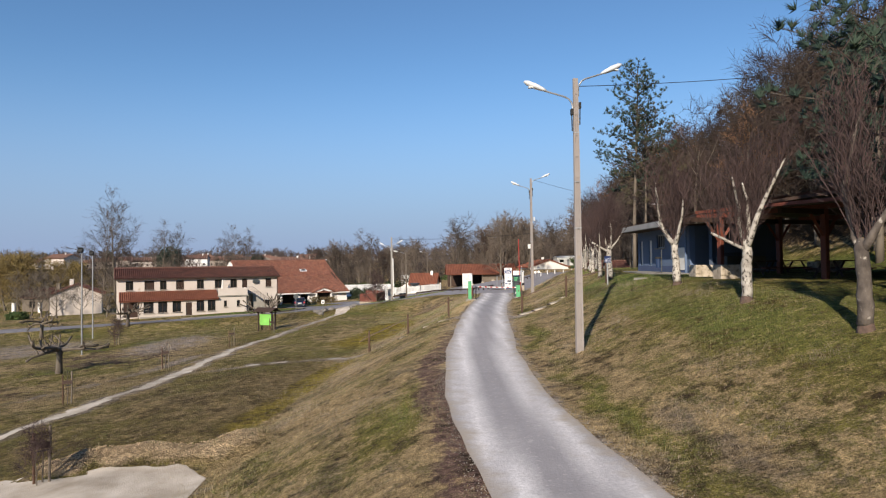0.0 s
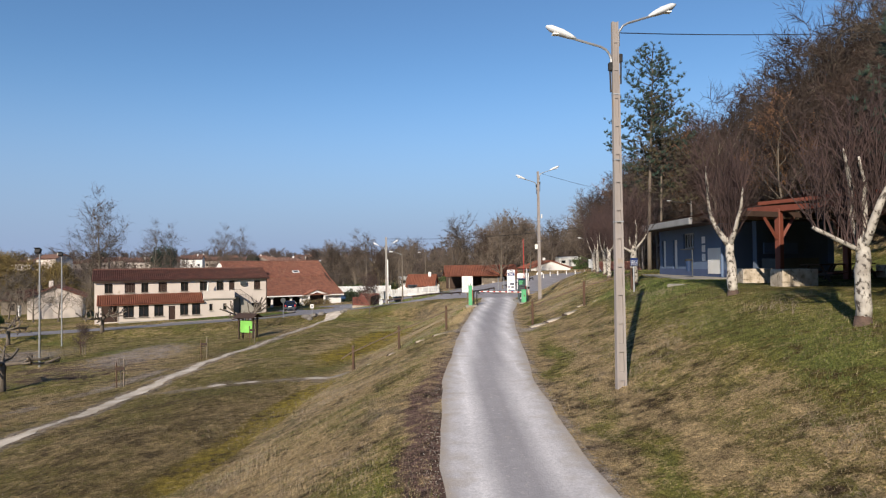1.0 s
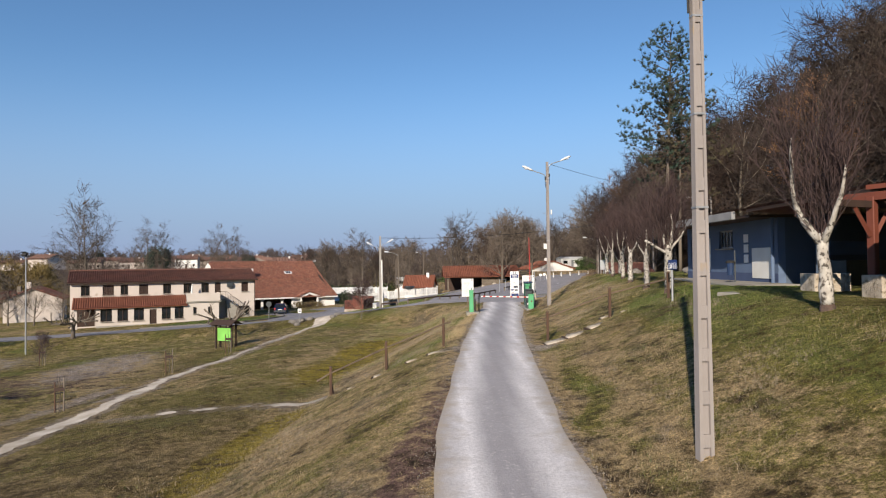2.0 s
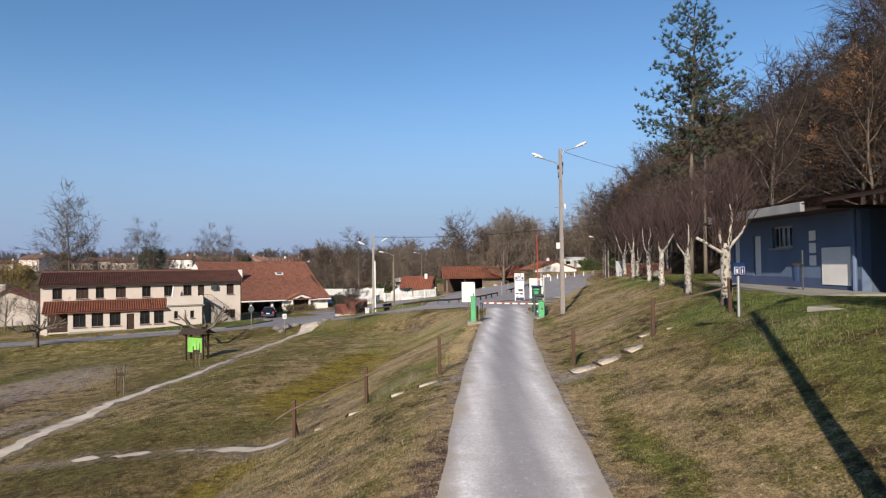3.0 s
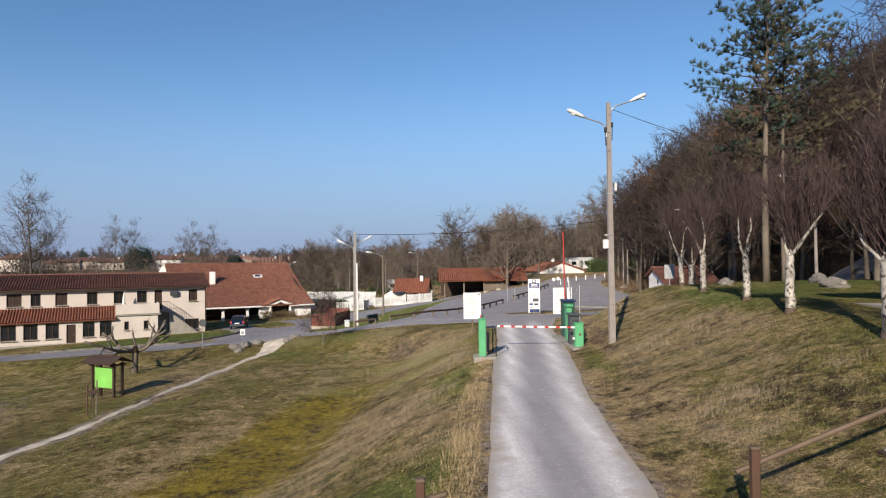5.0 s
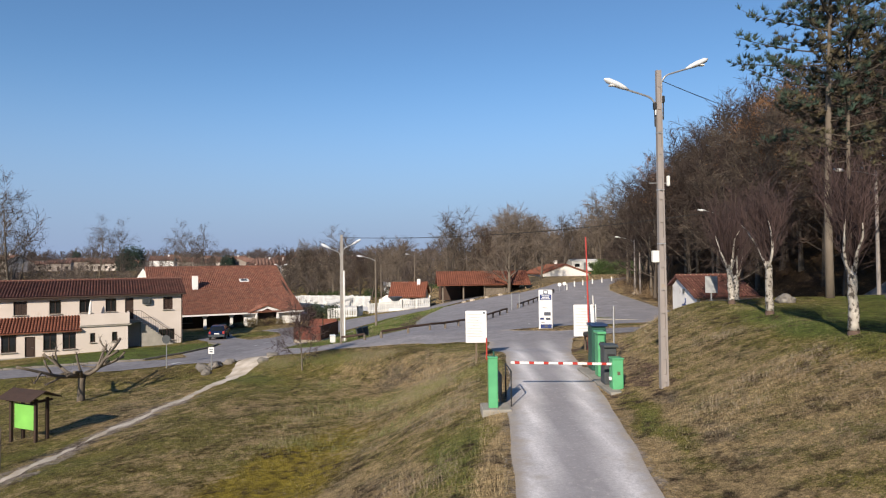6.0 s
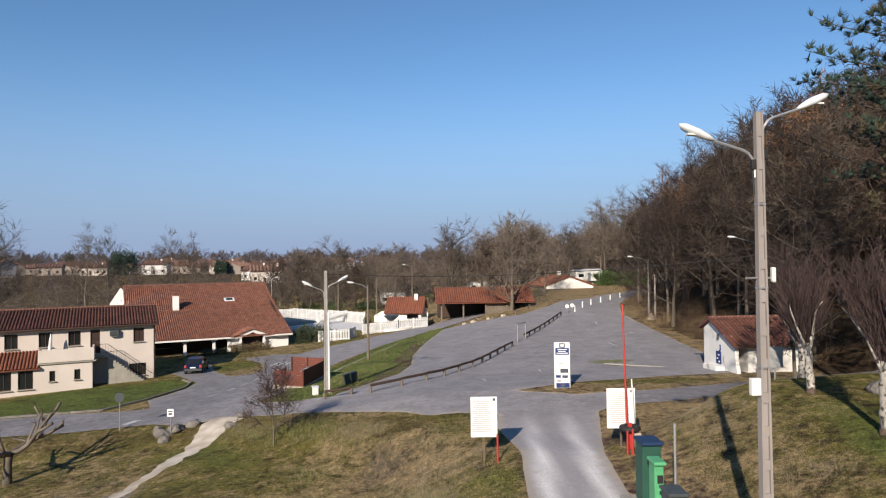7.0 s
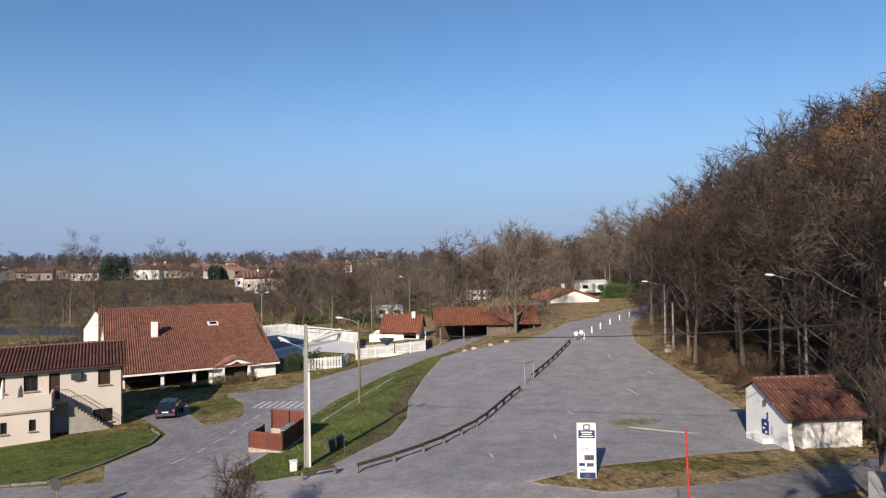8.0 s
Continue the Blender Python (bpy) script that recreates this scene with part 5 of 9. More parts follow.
def small_house(x, y, z, rz, w, d, h, roof_h, wall=None, tile=None, label="white house with a red tiled roof among trees", coarse=0.45):
    b = thing("house", pose(x, y, z, 0, 0, rz), label, "house", "village houses")
    wm, tm = wall or M_WHITEWALL, tile or M_TILE
    n = max(2, int(w / 2.8))
    holes = [(-w / 2 + w * (k + 0.5) / n - 0.5, -w / 2 + w * (k + 0.5) / n + 0.5, 0.9 if k != 1 else 0.0, 2.1) for k in range(n)]
    part("wall", wall_with_holes(-w / 2, w / 2, -1.0, h, holes), wm, b)
    m = Mesh()
    for xx in (-w / 2, w / 2 - 0.25):
        m.prism([(0.3, -1), (d, -1), (d, h), (d / 2, h + roof_h * 0.92), (0.3, h)], 0, xx, xx + 0.25)
    m.box((0, d - 0.15, h / 2 - 0.5), (w - 0.5, 0.3, h + 1))
    part("wall", m, wm, b)
    for k, q in enumerate(holes):
        if k == 1:
            part("door", Mesh().box(((q[0] + q[1]) / 2, 0.14, 1.05), (1.0, 0.06, 2.1)), M_SHUTTER, b)
        else:
            window(b, *q, 0, 2, sill=False)
    tile_roof(b, (-w / 2 - 0.35, -0.5, h - 0.1), (w + 0.7, 0, 0), (0, d / 2 + 0.5, roof_h), tm, "roof", "", coarse, coarse * 1.3)
    tile_roof(b, (w / 2 + 0.35, d + 0.5, h - 0.1), (-w - 0.7, 0, 0), (0, -d / 2 - 0.5, roof_h), tm, "roof", "", coarse, coarse * 1.3)
    part("chimney", Mesh().box((w * 0.25, d * 0.4, h + roof_h + 0.1), (0.6, 0.6, 1.3), bevel=0.03), wm, b)
    return b


inn()
parasol()
hall()
washroom_hut()
pavilion()
tagged(part("paving", Mesh().prism([(11.2, 33.6), (12.35, 40.5), (12.95, 45.2), (13.98, 45.2), (13.98, 33.6)], 2, 2.45, 2.81), M_PADCON),
       "pale concrete walkway along the blue building", "walkway", kind="structure")
shelter()
planter(12.12, 26.25, 1.2, 0.8, 0.62)
planter(12.5, 29.8, 1.15, 0.8, 0.6)
planter(17.9, 29.3, 1.2, 0.8, 0.55)
for x, y, r in ((14.5, 28.3, 24), (16.5, 29.9, 24), (15.6, 24.6, 24), (18.3, 24.0, 24)):
    picnic_table(x, y, r)


# ---- poles, lamps and cables ----
def lamp_head(parent, tip, out, size=1.0):
    """Cobra-head street light at the end of an arm."""
    out = Vector(out).normalized()
    p = Vector(tip)
    m = Mesh()
    q = [p - out * 0.05, p + out * 0.12 * size, p + out * 0.4 * size, p + out * 0.75 * size, p + out * 0.9 * size]
    n = 10
    side = out.cross(Vector((0, 0, 1))).normalized()
    up = side.cross(out)
    for k, (c, r) in enumerate(zip(q, (0.05, 0.11, 0.155, 0.135, 0.045))):
        for i in range(n):
            t = 2 * math.pi * i / n
            m.v.append(tuple(c + side * math.cos(t) * r * size + up * (math.sin(t) * r * size * 0.72 + 0.02)))
    for k in range(4):
        for i in range(n):
            j = (i + 1) % n
            m.f.append((k * n + i, k * n + j, (k + 1) * n + j, (k + 1) * n + i))
    m.f.append(tuple(range(n)))
    m.f.append(tuple(range(4 * n, 5 * n)))
    head = part("lamp_head", m, M_LAMP, parent, "white street light head", True)
    part("lens", Mesh().box(tuple(p + out * 0.48 * size - up * 0.06 * size), (0.34 * size, 0.17 * size, 0.03)), M_WHITE, head)
    return head


def concrete_pole(x, y, top, arms, rz=0.0, label="tall pale concrete pole with two street lights", w0=0.235, w1=0.145, boxes=True, mat=None):
    """Square-tapered concrete pole with recessed panels, steel arms and lamps. arms: (dx, dy, dz) of each arm."""
    zb = hgt(x, y)
    t = thing("street_lamp", pose(x, y, zb, 0, 0, rz), label, "street lamp", "street lamps")
    H = top - zb
    m = Mesh()
    # I-shaped shaft: two flanges joined by a web and rungs
    def quad(z):
        k = z / H
        return w0 + (w1 - w0) * k
    n = max(6, int(H / 0.62))
    for s in (-1, 1):
        vs = []
        for z in (-0.6, H):
            w = quad(max(z, 0))
            fx = w * 0.5 * s
            th = w * 0.24
            vs += [(fx, -w * 0.36, z), (fx - s * th, -w * 0.36, z), (fx - s * th, w * 0.36, z), (fx, w * 0.36, z)]
        m.add(vs, [(0, 1, 2, 3), (4, 5, 6, 7), (0, 1, 5, 4), (1, 2, 6, 5), (2, 3, 7, 6), (3, 0, 4, 7)])
    part("shaft", m, mat or M_CONCRETE, t)
    web = Mesh()
    vs = []
    for z in (-0.6, H):
        w = quad(max(z, 0)) * 0.28
        vs += [(-w, -0.025, z), (w, -0.025, z), (w, 0.025, z), (-w, 0.025, z)]
    web.add(vs, [(0, 1, 2, 3), (4, 5, 6, 7), (0, 1, 5, 4), (1, 2, 6, 5), (2, 3, 7, 6), (3, 0, 4, 7)])
    part("web", web, mat or M_CONCRETE, t)
    for i in range(n):
        z = (i + 0.4) * H / n
        w = quad(z)
        part("rung", Mesh().box((0, 0, z), (w * 0.56, w * 0.6, 0.2)), M_CONCRETE, t)
    for dx, dy, dz in arms:
        s = Vector((dx, dy, 0)).normalized()
        b0 = Vector((0, 0, H + dz - 0.5)) + s * (w1 * 0.5 + 0.02)
        tip = Vector((dx, dy, H + dz))
        pts = [b0 - Vector((0, 0, 0.25)), b0, b0 + s * 0.04 + Vector((0, 0, 0.12)), b0 + s * 0.12 + Vector((0, 0, 0.23)), b0 + s * 0.24 + Vector((0, 0, 0.3))]
        e = pts[-1]
        pts += [e + (tip - e) * k for k in (0.2, 0.6, 1.0)]
        part("arm", Mesh().tube(pts, 0.028, 6), M_GALV, t)
        d = (tip - e).normalized()
        lamp_head(t, tip, (d + Vector((0, 0, 0.12))).normalized(), 0.8)
    if boxes:
        for s, z in ((-1, H - 1.05), (1, H - 0.85)):
            part("junction_box", Mesh().box((s * (w1 * 0.5 + 0.05), 0, z), (0.09, 0.1, 0.2), bevel=0.015), M_BLACK, t)
            part("conduit", Mesh().tube([(s * (w1 * 0.5 + 0.06), 0, z - 0.1), (s * (w1 * 0.5 + 0.05), 0, z - 0.6)], 0.02, 5), M_BLACK, t)
        for z in (H * 0.45, H * 0.62, H * 0.8):
            w = quad(z)
            part("band", Mesh().box((0, 0, z), (w * 1.06, w * 0.78, 0.03)), M_GALV, t)
    return t


def thin_lamp(x, y, top, arm, label, mat=None, r=0.09, lamps=True):
    zb = hgt(x, y)
    t = thing("street_lamp", pose(x, y, zb), label, "street lamp", "street lamps")
    H = top - zb
    part("pole", Mesh().tube([(0, 0, -0.5), (0, 0, H)], [r * 1.25, r * 0.8], 8), mat or M_CONCRETE, t)
    if lamps:
        for dx, dy, dz in arm:
            part("arm", Mesh().tube([(0, 0, H - 0.3), (dx * 0.4, dy * 0.4, H - 0.1 + dz * 0.5), (dx, dy, H + dz)], 0.025, 6), M_GALV, t)
            lamp_head(t, (dx, dy, H + dz), (dx, dy, 0.15), 0.75)
    return t


def cable(a, b, sag, r=0.012):
    a, b = Vector(a), Vector(b)
    pts = [a + (b - a) * (i / 16) - Vector((0, 0, 4 * sag * (i / 16) * (1 - i / 16))) for i in range(17)]
    t = part("cable", Mesh().tube(pts, r, 5), M_BLACK)
    return tagged(t, "black overhead cable strung between poles", "cable", "overhead cables")


concrete_pole(4.3, 19.6, 9.25, [(-0.95, 0.1, -0.37), (0.92, 0.1, 0.2)], 4)
p2 = concrete_pole(7.34, 50.3, 10.2, [(-0.95, 0.05, -0.56), (0.95, 0.1, 0.1)], 4)
zb = hgt(7.34, 50.3)
part("meter_box", Mesh().box((-0.21, -0.05, 4.77 - zb), (0.2, 0.12, 0.34), bevel=0.015), M_WHITE, p2, "small white meter box")
part("loudspeaker", Mesh().box((0.22, -0.04, 6.96 - zb), (0.08, 0.1, 0.3), bevel=0.02), M_WHITE, p2, "small white box loudspeaker")
part("bracket", Mesh().tube([(-0.34, 0, 6.9 - zb), (0.24, 0, 6.9 - zb)], 0.018, 5), M_GALV, p2)
p3 = concrete_pole(-6.0, 78.6, 6.8, [(-0.85, -0.1, -1.0), (0.8, 0.1, -0.7)], 4, "pale concrete pole with street lights beside the lower road", 0.3, 0.18, False, M_POLEPALE)
part("conduit", Mesh().tube([(0.2, -0.1, -0.2), (0.17, -0.08, 5.2)], 0.06, 8), M_WHITE, p3, "white cable conduit")
thin_lamp(-5.2, 97.2, 5.2, [(-1.3, 0.1, 0.2)], "slender wooden lamp pole on the grass bank", M_WOODGREY, 0.1)
thin_lamp(26.0, 111.0, 7.3, [(-1.9, -0.3, 0.3)], "concrete lamp pole at the wood's edge")
thin_lamp(25.5, 107.5, 5.6, [], "pale concrete stub pole at the wood's edge", None, 0.1)
thin_lamp(26.4, 86.2, 8.4, [(-2.2, -0.2, 0.5)], "concrete lamp pole behind the white hut")
thin_lamp(24.5, 65.5, 9.4, [(-1.9, -0.3, -0.1)], "concrete lamp pole in the wood")
thin_lamp(-9.0, 150.0, 4.6, [], "grey pole by the pool", M_WOODGREY, 0.11)
thin_lamp(-3.5, 176.0, 6.5, [(-1.4, 0, 0.2)], "grey lamp pole among the trees", M_WOODGREY, 0.12)
thin_lamp(8.0, 168.0, 7.2, [], "grey pole among the trees", M_WOODGREY, 0.11)
thin_lamp(-30.0, 160.0, 4.4, [(-0.7, 0, 0.2), (0.7, 0, 0.2)], "grey lamp pole behind the hall", M_GALV, 0.07)
cable((-6.0, 78.6, 6.6), (24.5, 65.5, 8.6), 0.9, 0.022)
cable((4.35, 19.6, 9.0), (27.0, 32.0, 14.2), 0.35)
cable((7.65, 51.2, 10.2), (19.5, 56.5, 8.6), 0.3)
cable((-6.0, 78.6, 6.4), (-5.2, 97.2, 5.1), 0.4)


def floodlight_mast(x, y, top):
    zb = hgt(x, y)
    t = thing("floodlight_mast", pose(x, y, zb), "slim galvanised mast with floodlights at its head", "mast", "floodlight masts")
    H = top - zb
    part("pole", Mesh().tube([(0, 0, -0.4), (0, 0, H)], [0.07, 0.05], 8), M_GALV, t)
    part("bracket", Mesh().box((0, -0.06, H - 0.1), (0.12, 0.2, 0.06)), M_GALV, t)
    lamp = part("floodlight", Mesh().box((-0.03, -0.14, H - 0.02), (0.42, 0.24, 0.34), rx=-30, bevel=0.03), M_BLACK, t)
    part("hood", Mesh().box((-0.03, -0.2, H + 0.17), (0.44, 0.3, 0.03), rx=-20), M_BLACK, lamp)


floodlight_mast(-28.6, 50.6, 4.9)
floodlight_mast(-36.4, 66.4, 5.0)


# ---- the barrier and its signs ----
def barrier():
    t = thing("barrier", pose(6.38, 51.75, 0.57), "light green road barrier cabinet with a red and white arm", "barrier")
    part("cabinet", Mesh().box((0, 0, 0.52), (0.34, 0.4, 1.04), bevel=0.025), M_GREEN, t)
    part("lid", Mesh().box((0, 0, 1.06), (0.38, 0.44, 0.05), bevel=0.015), M_GREEN, t)
    part("badge", Mesh().box((0.02, -0.205, 0.62), (0.09, 0.012, 0.11)), M_WOODRAIL, t, "small yellow badge")
    part("lamp", Mesh().box((-0.22, -0.1, 0.45), (0.08, 0.1, 0.1), bevel=0.015), M_WHITE, t)
    arm = part("arm", Mesh().box((-1.6, -0.05, 0.93), (3.4, 0.05, 0.075), ry=1.6, bevel=0.01), M_WHITE, t, "white tapered arm with red bands")
    for k in range(7):
        part("band", Mesh().box((-3.1 + 0.45 * k, -0.05, 0.93 + (1.5 - 0.45 * k) * 0.028), (0.17, 0.056, 0.081), ry=1.6, bevel=0.01), M_RED, arm)


def gate_post():
    t = thing("gate_post", pose(2.3, 49.5, 0.62), "slim light green arm rest post on a concrete base", "post")
    part("body", Mesh().box((0.02, 0, 0.71), (0.26, 0.24, 1.42), bevel=0.02), M_GREEN, t)
    part("cap", Mesh().box((0.02, 0, 1.43), (0.28, 0.26, 0.04), bevel=0.012), M_GREEN, t)
    part("fork", Mesh().box((0.05, 0, 1.52), (0.05, 0.05, 0.16), bevel=0.01), M_DGREEN, t)
    part("base", Mesh().box((0.1, 0.1, -0.05), (0.8, 0.9, 0.24), bevel=0.02), M_PADCON, t)
    f = Mesh()
    f.tube([(0.55, 0.25, 0.0), (0.55, 0.25, 1.0), (0.55, 1.6, 1.0), (0.55, 1.6, 0.0)], 0.025, 6)
    part("hoop", f, M_BLACK, t, "black tubular guard hoop")
    part("board", Mesh().box((0.3, 1.0, 0.45), (0.04, 1.1, 0.8), bevel=0.01), M_WOODGREY, t)


def sign_board(x, y, w, h, base, name_label, lines, rz=0):
    t = thing("sign", pose(x, y, hgt(x, y), 0, 0, rz), name_label, "sign", "white notice boards")
    part("board", Mesh().box((0, 0, base + h / 2), (w, 0.03, h), bevel=0.008), M_SIGNWHITE, t)
    part("post", Mesh().box((0.0, 0.05, (base + h) / 2 - 0.2), (0.07, 0.05, base + h + 0.3)), M_WOODRAIL, t)
    rng = random.Random(int(x * 10))
    for k in range(lines):
        zz = base + h - 0.16 - (h - 0.3) * k / lines
        ww = w * rng.uniform(0.45, 0.8)
        part("print_line", Mesh().box((-w * 0.08, -0.018, zz), (ww, 0.006, 0.018)), M_INK, t)
    part("mark", Mesh().box((w * 0.38, -0.018, base + h - 0.1), (0.09, 0.006, 0.09)), M_DARKINK, t)
    return t


def red_stake(x, y, h, r=0.035, label="thin red painted stake in the grass"):
    t = part("stake", Mesh().tube([(0, 0, -0.2), (0.0, 0, h)], r, 8), M_RED, at=pose(x, y, hgt(x, y)))
    return tagged(t, label, "stake", "red stakes")


def totem():
    """Tall white information totem by the car park."""
    t = thing("totem", pose(7.75, 71.8, 0.4, 0, 0, -4) @ Matrix.Diagonal((1, 1, 0.86, 1)), "tall white information totem with navy header and pictures", "sign")
    w, h = 0.84, 2.85
    part("board", Mesh().box((0, 0, h / 2 + 0.05), (w, 0.22, h), bevel=0.02), M_SIGNWHITE, t)
    part("header", Mesh().box((0, -0.115, 2.35), (w * 0.86, 0.012, 0.42)), M_NAVY, t)
    for k, ww in enumerate((0.5, 0.42, 0.6)):
        part("print_line", Mesh().box((0, -0.124, 2.46 - 0.11 * k), (ww, 0.008, 0.05)), M_SIGNWHITE, t)
    part("emblem", Mesh().box((0, -0.115, 2.72), (0.3, 0.012, 0.28)), M_DARKINK, t)
    part("emblem_ring", Mesh().box((0, -0.123, 2.72), (0.18, 0.008, 0.16)), M_SIGNWHITE, t)
    for x, z, sx, sz, mt in ((0.1, 1.15, 0.42, 0.26, M_DARKINK), (-0.22, 0.8, 0.26, 0.16, M_NAVY), (0.14, 0.78, 0.3, 0.18, M_DARKINK),
                             (-0.18, 0.52, 0.22, 0.12, M_INK), (-0.05, 1.62, 0.3, 0.05, M_INK), (0.0, 1.52, 0.4, 0.03, M_INK), (0.02, 0.25, 0.7, 0.28, M_NAVY),
                             (0.02, 0.25, 0.2, 0.17, M_DARKINK)):
        off = -0.124 if (sx == 0.2) else -0.116
        part("picture", Mesh().box((x, off, z), (sx, 0.01, sz)), mt, t)
    part("foot", Mesh().box((0, 0, 0.0), (0.7, 0.3, 0.2)), M_PADCON, t)


def cabinet(x, y, w, d, h, mat, lid, label, z=0.66):
    t = thing("ticket_cabinet", pose(x, y, z), label, "cabinet", "payment cabinets")
    part("body", Mesh().box((0, 0, h / 2), (w, d, h), bevel=0.02), mat, t)
    part("lid", Mesh().box((0, -0.03, h + 0.04), (w + 0.08, d + 0.14, 0.09), bevel=0.02), lid, t)
    part("slot", Mesh().box((0.02, -d / 2 - 0.008, h * 0.75), (w * 0.6, 0.012, h * 0.14)), M_BLACK, t)
    part("panel", Mesh().box((0, -d / 2 - 0.006, h * 0.35), (w * 0.8, 0.01, h * 0.5)), mat, t)
    return t


barrier()
gate_post()
tagged(part("concrete_pad", Mesh().box((6.5, 53.4, 0.6), (0.95, 4.6, 0.2), bevel=0.02), M_PADCON), "concrete plinth under the cabinets", "plinth")
cabinet(6.36, 52.55, 0.4, 0.5, 1.19, M_DARKBOX, M_DARKBOX, "dark grey payment cabinet on the plinth", 0.7)
cabinet(6.44, 53.9, 0.24, 0.42, 1.46, M_GREEN, M_GREEN, "narrow light green ticket cabinet on the plinth", 0.7)
cabinet(6.68, 55.2, 0.52, 0.6, 1.6, M_DGREEN, M_BLUELID, "dark green payment kiosk with a blue hood", 0.7)
tagged(part("pole", Mesh().tube([(6.95, 54.0, 0.5), (6.97, 54.0, 3.1)], 0.035, 8), M_GALV), "slim grey metal pole beside the cabinets", "pole")
sign_board(2.6, 60.3, 0.94, 1.42, 0.83, "white notice board with faint text on a wooden post", 16)
sign_board(7.5, 60.4, 1.02, 1.42, 0.64, "white notice board with faint text beside red stakes", 16)
red_stake(3.0, 59.6, 0.95)
red_stake(7.35, 59.2, 0.8)
red_stake(7.5, 59.1, 0.85)
lifted = thing("raised_barrier", pose(7.62, 59.8, hgt(7.6, 59.8)), "raised red and white barrier pole with a rubber tyre weight", "barrier")
part("arm", Mesh().tube([(-0.1, 0, 0.9), (-0.1, 0.3, 5.0)], [0.04, 0.028], 8), M_RED, lifted)
part("arm_strip", Mesh().tube([(0.14, -0.02, 0.9), (0.12, 0.1, 2.4)], 0.025, 6), M_WHITE, lifted)
part("stand", Mesh().box((0, 0, 0.42), (0.14, 0.14, 0.95), bevel=0.02), M_RED, lifted)
ring = Mesh()
ring.tube([(0.27 * math.cos(a), 0.27 * math.sin(a), 0.72) for a in [2 * math.pi * k / 16 for k in range(17)]], 0.1, 8, False)
part("tyre", ring, M_BLACK, lifted, "black rubber tyre", True)
part("counterweight", Mesh().box((0.2, -0.12, 0.35), (0.26, 0.24, 0.5), bevel=0.03), M_STONE, lifted)
totem()


# ---- hand rails, steps and fences on the slope ----
def rail_post(x, y, h, name="fence_post", brace=0.0):
    t = thing(name, pose(x, y, hgt(x, y)), "brown square wooden post of the slope handrail", "post", "handrail posts")
    part("shaft", Mesh().box((0, 0, h / 2 - 0.2), (0.1, 0.1, h + 0.4), bevel=0.012), M_WOODPOST, t)
    part("cap", Mesh().box((0, 0, h + 0.02), (0.112, 0.112, 0.04), bevel=0.012), M_WOODRAIL, t)
    if brace:
        part("brace", Mesh().tube([(0.02, brace * 0.45, 0.0), (0.0, brace * 0.04, 0.55)], 0.035, 5), M_WOODDARK, t)
    return t


def hand_rail(pts):
    m = Mesh()
    m.tube(pts, 0.033, 6)
    t = part("handrail", m, M_WOODRAIL)
    return tagged(t, "pale weathered wooden handrail pole fixed to posts", "handrail", "handrails")


RIGHT_POSTS = [(4.35, 33.7, 1.05), (6.75, 33.85, 1.1), (8.75, 33.2, 0.95)]
LEFT_POSTS = [(0.42, 33.2, 1.05), (-1.75, 33.9, 1.05), (-3.8, 33.6, 1.05)]
for x, y, h in RIGHT_POSTS + LEFT_POSTS:
    rail_post(x, y, h, brace=0.9 if x < 1 else 0)
hand_rail([(4.15, 33.75, hgt(4.35, 33.7) + 0.77), (4.35, 33.75, hgt(4.35, 33.7) + 0.85), (6.75, 33.88, hgt(6.75, 33.85) + 0.9), (9.0, 33.2, hgt(8.75, 33.2) + 0.78)])
hand_rail([(0.7, 33.15, hgt(0.42, 33.2) + 0.93), (0.42, 33.15, hgt(0.42, 33.2) + 0.85), (-1.75, 33.85, hgt(-1.75, 33.9) + 0.85), (-3.9, 33.55, hgt(-3.8, 33.6) + 0.8), (-4.3, 33.5, hgt(-4.3, 33.6) + 0.72)])


def stone_step(x, y, w, d, h, rz):
    """Rough slab that leans a little with the slope."""
    rng = random.Random(int(x * 100))
    n, vs = 14, []
    for z, k in ((0.05 - h, 1.0), (0.015, 1.0), (0.05, 0.93)):
        g = random.Random(int(x * 50))
        for i in range(n):
            a = 2 * math.pi * i / n
            c, s = math.cos(a), math.sin(a)
            q = k * g.uniform(0.9, 1.06) / max(abs(c), abs(s)) ** 0.98
            vs.append((w / 2 * q * c, d / 2 * q * s, z + rng.uniform(-0.008, 0.008)))
    vs.append((0, 0, 0.056))
    fs = [(j * n + i, j * n + (i + 1) % n, (j + 1) * n + (i + 1) % n, (j + 1) * n + i) for j in range(2) for i in range(n)]
    fs += [(2 * n + i, 2 * n + (i + 1) % n, 3 * n) for i in range(n)]
    t = thing("step", pose(x, y, hgt(x, y) - (0.02 if x > 2 else 0.05), 0, -13, rz), "rough pale stone step with a dark riser in the slope", "step", "stone steps")
    part("slab", Mesh().add(vs, fs), M_STONE, t, "", True)
    part("riser", Mesh().box((-w / 2 * 1.08, 0, 0.035 - h / 2), (0.06, d * 1.02, h), bevel=0.012), M_WOODDARK, t)
    return t


for x, y, w, d, h, r in ((4.47, 32.85, 0.74, 0.62, 0.3, 4), (5.25, 32.95, 0.8, 0.62, 0.34, 8), (6.03, 33.1, 0.68, 0.55, 0.34, 10), (6.75, 34.6, 0.36, 0.26, 0.22, 6), (7.3, 34.0, 0.2, 0.16, 0.15, 0),
                         (0.25, 32.5, 0.8, 0.34, 0.26, -6), (-0.6, 32.75, 0.65, 0.3, 0.26, -14), (-1.9, 33.15, 0.6, 0.3, 0.1, -8), (-2.9, 33.3, 0.5, 0.25, 0.1, -4)):
    stone_step(x, y, w, d, h, r)


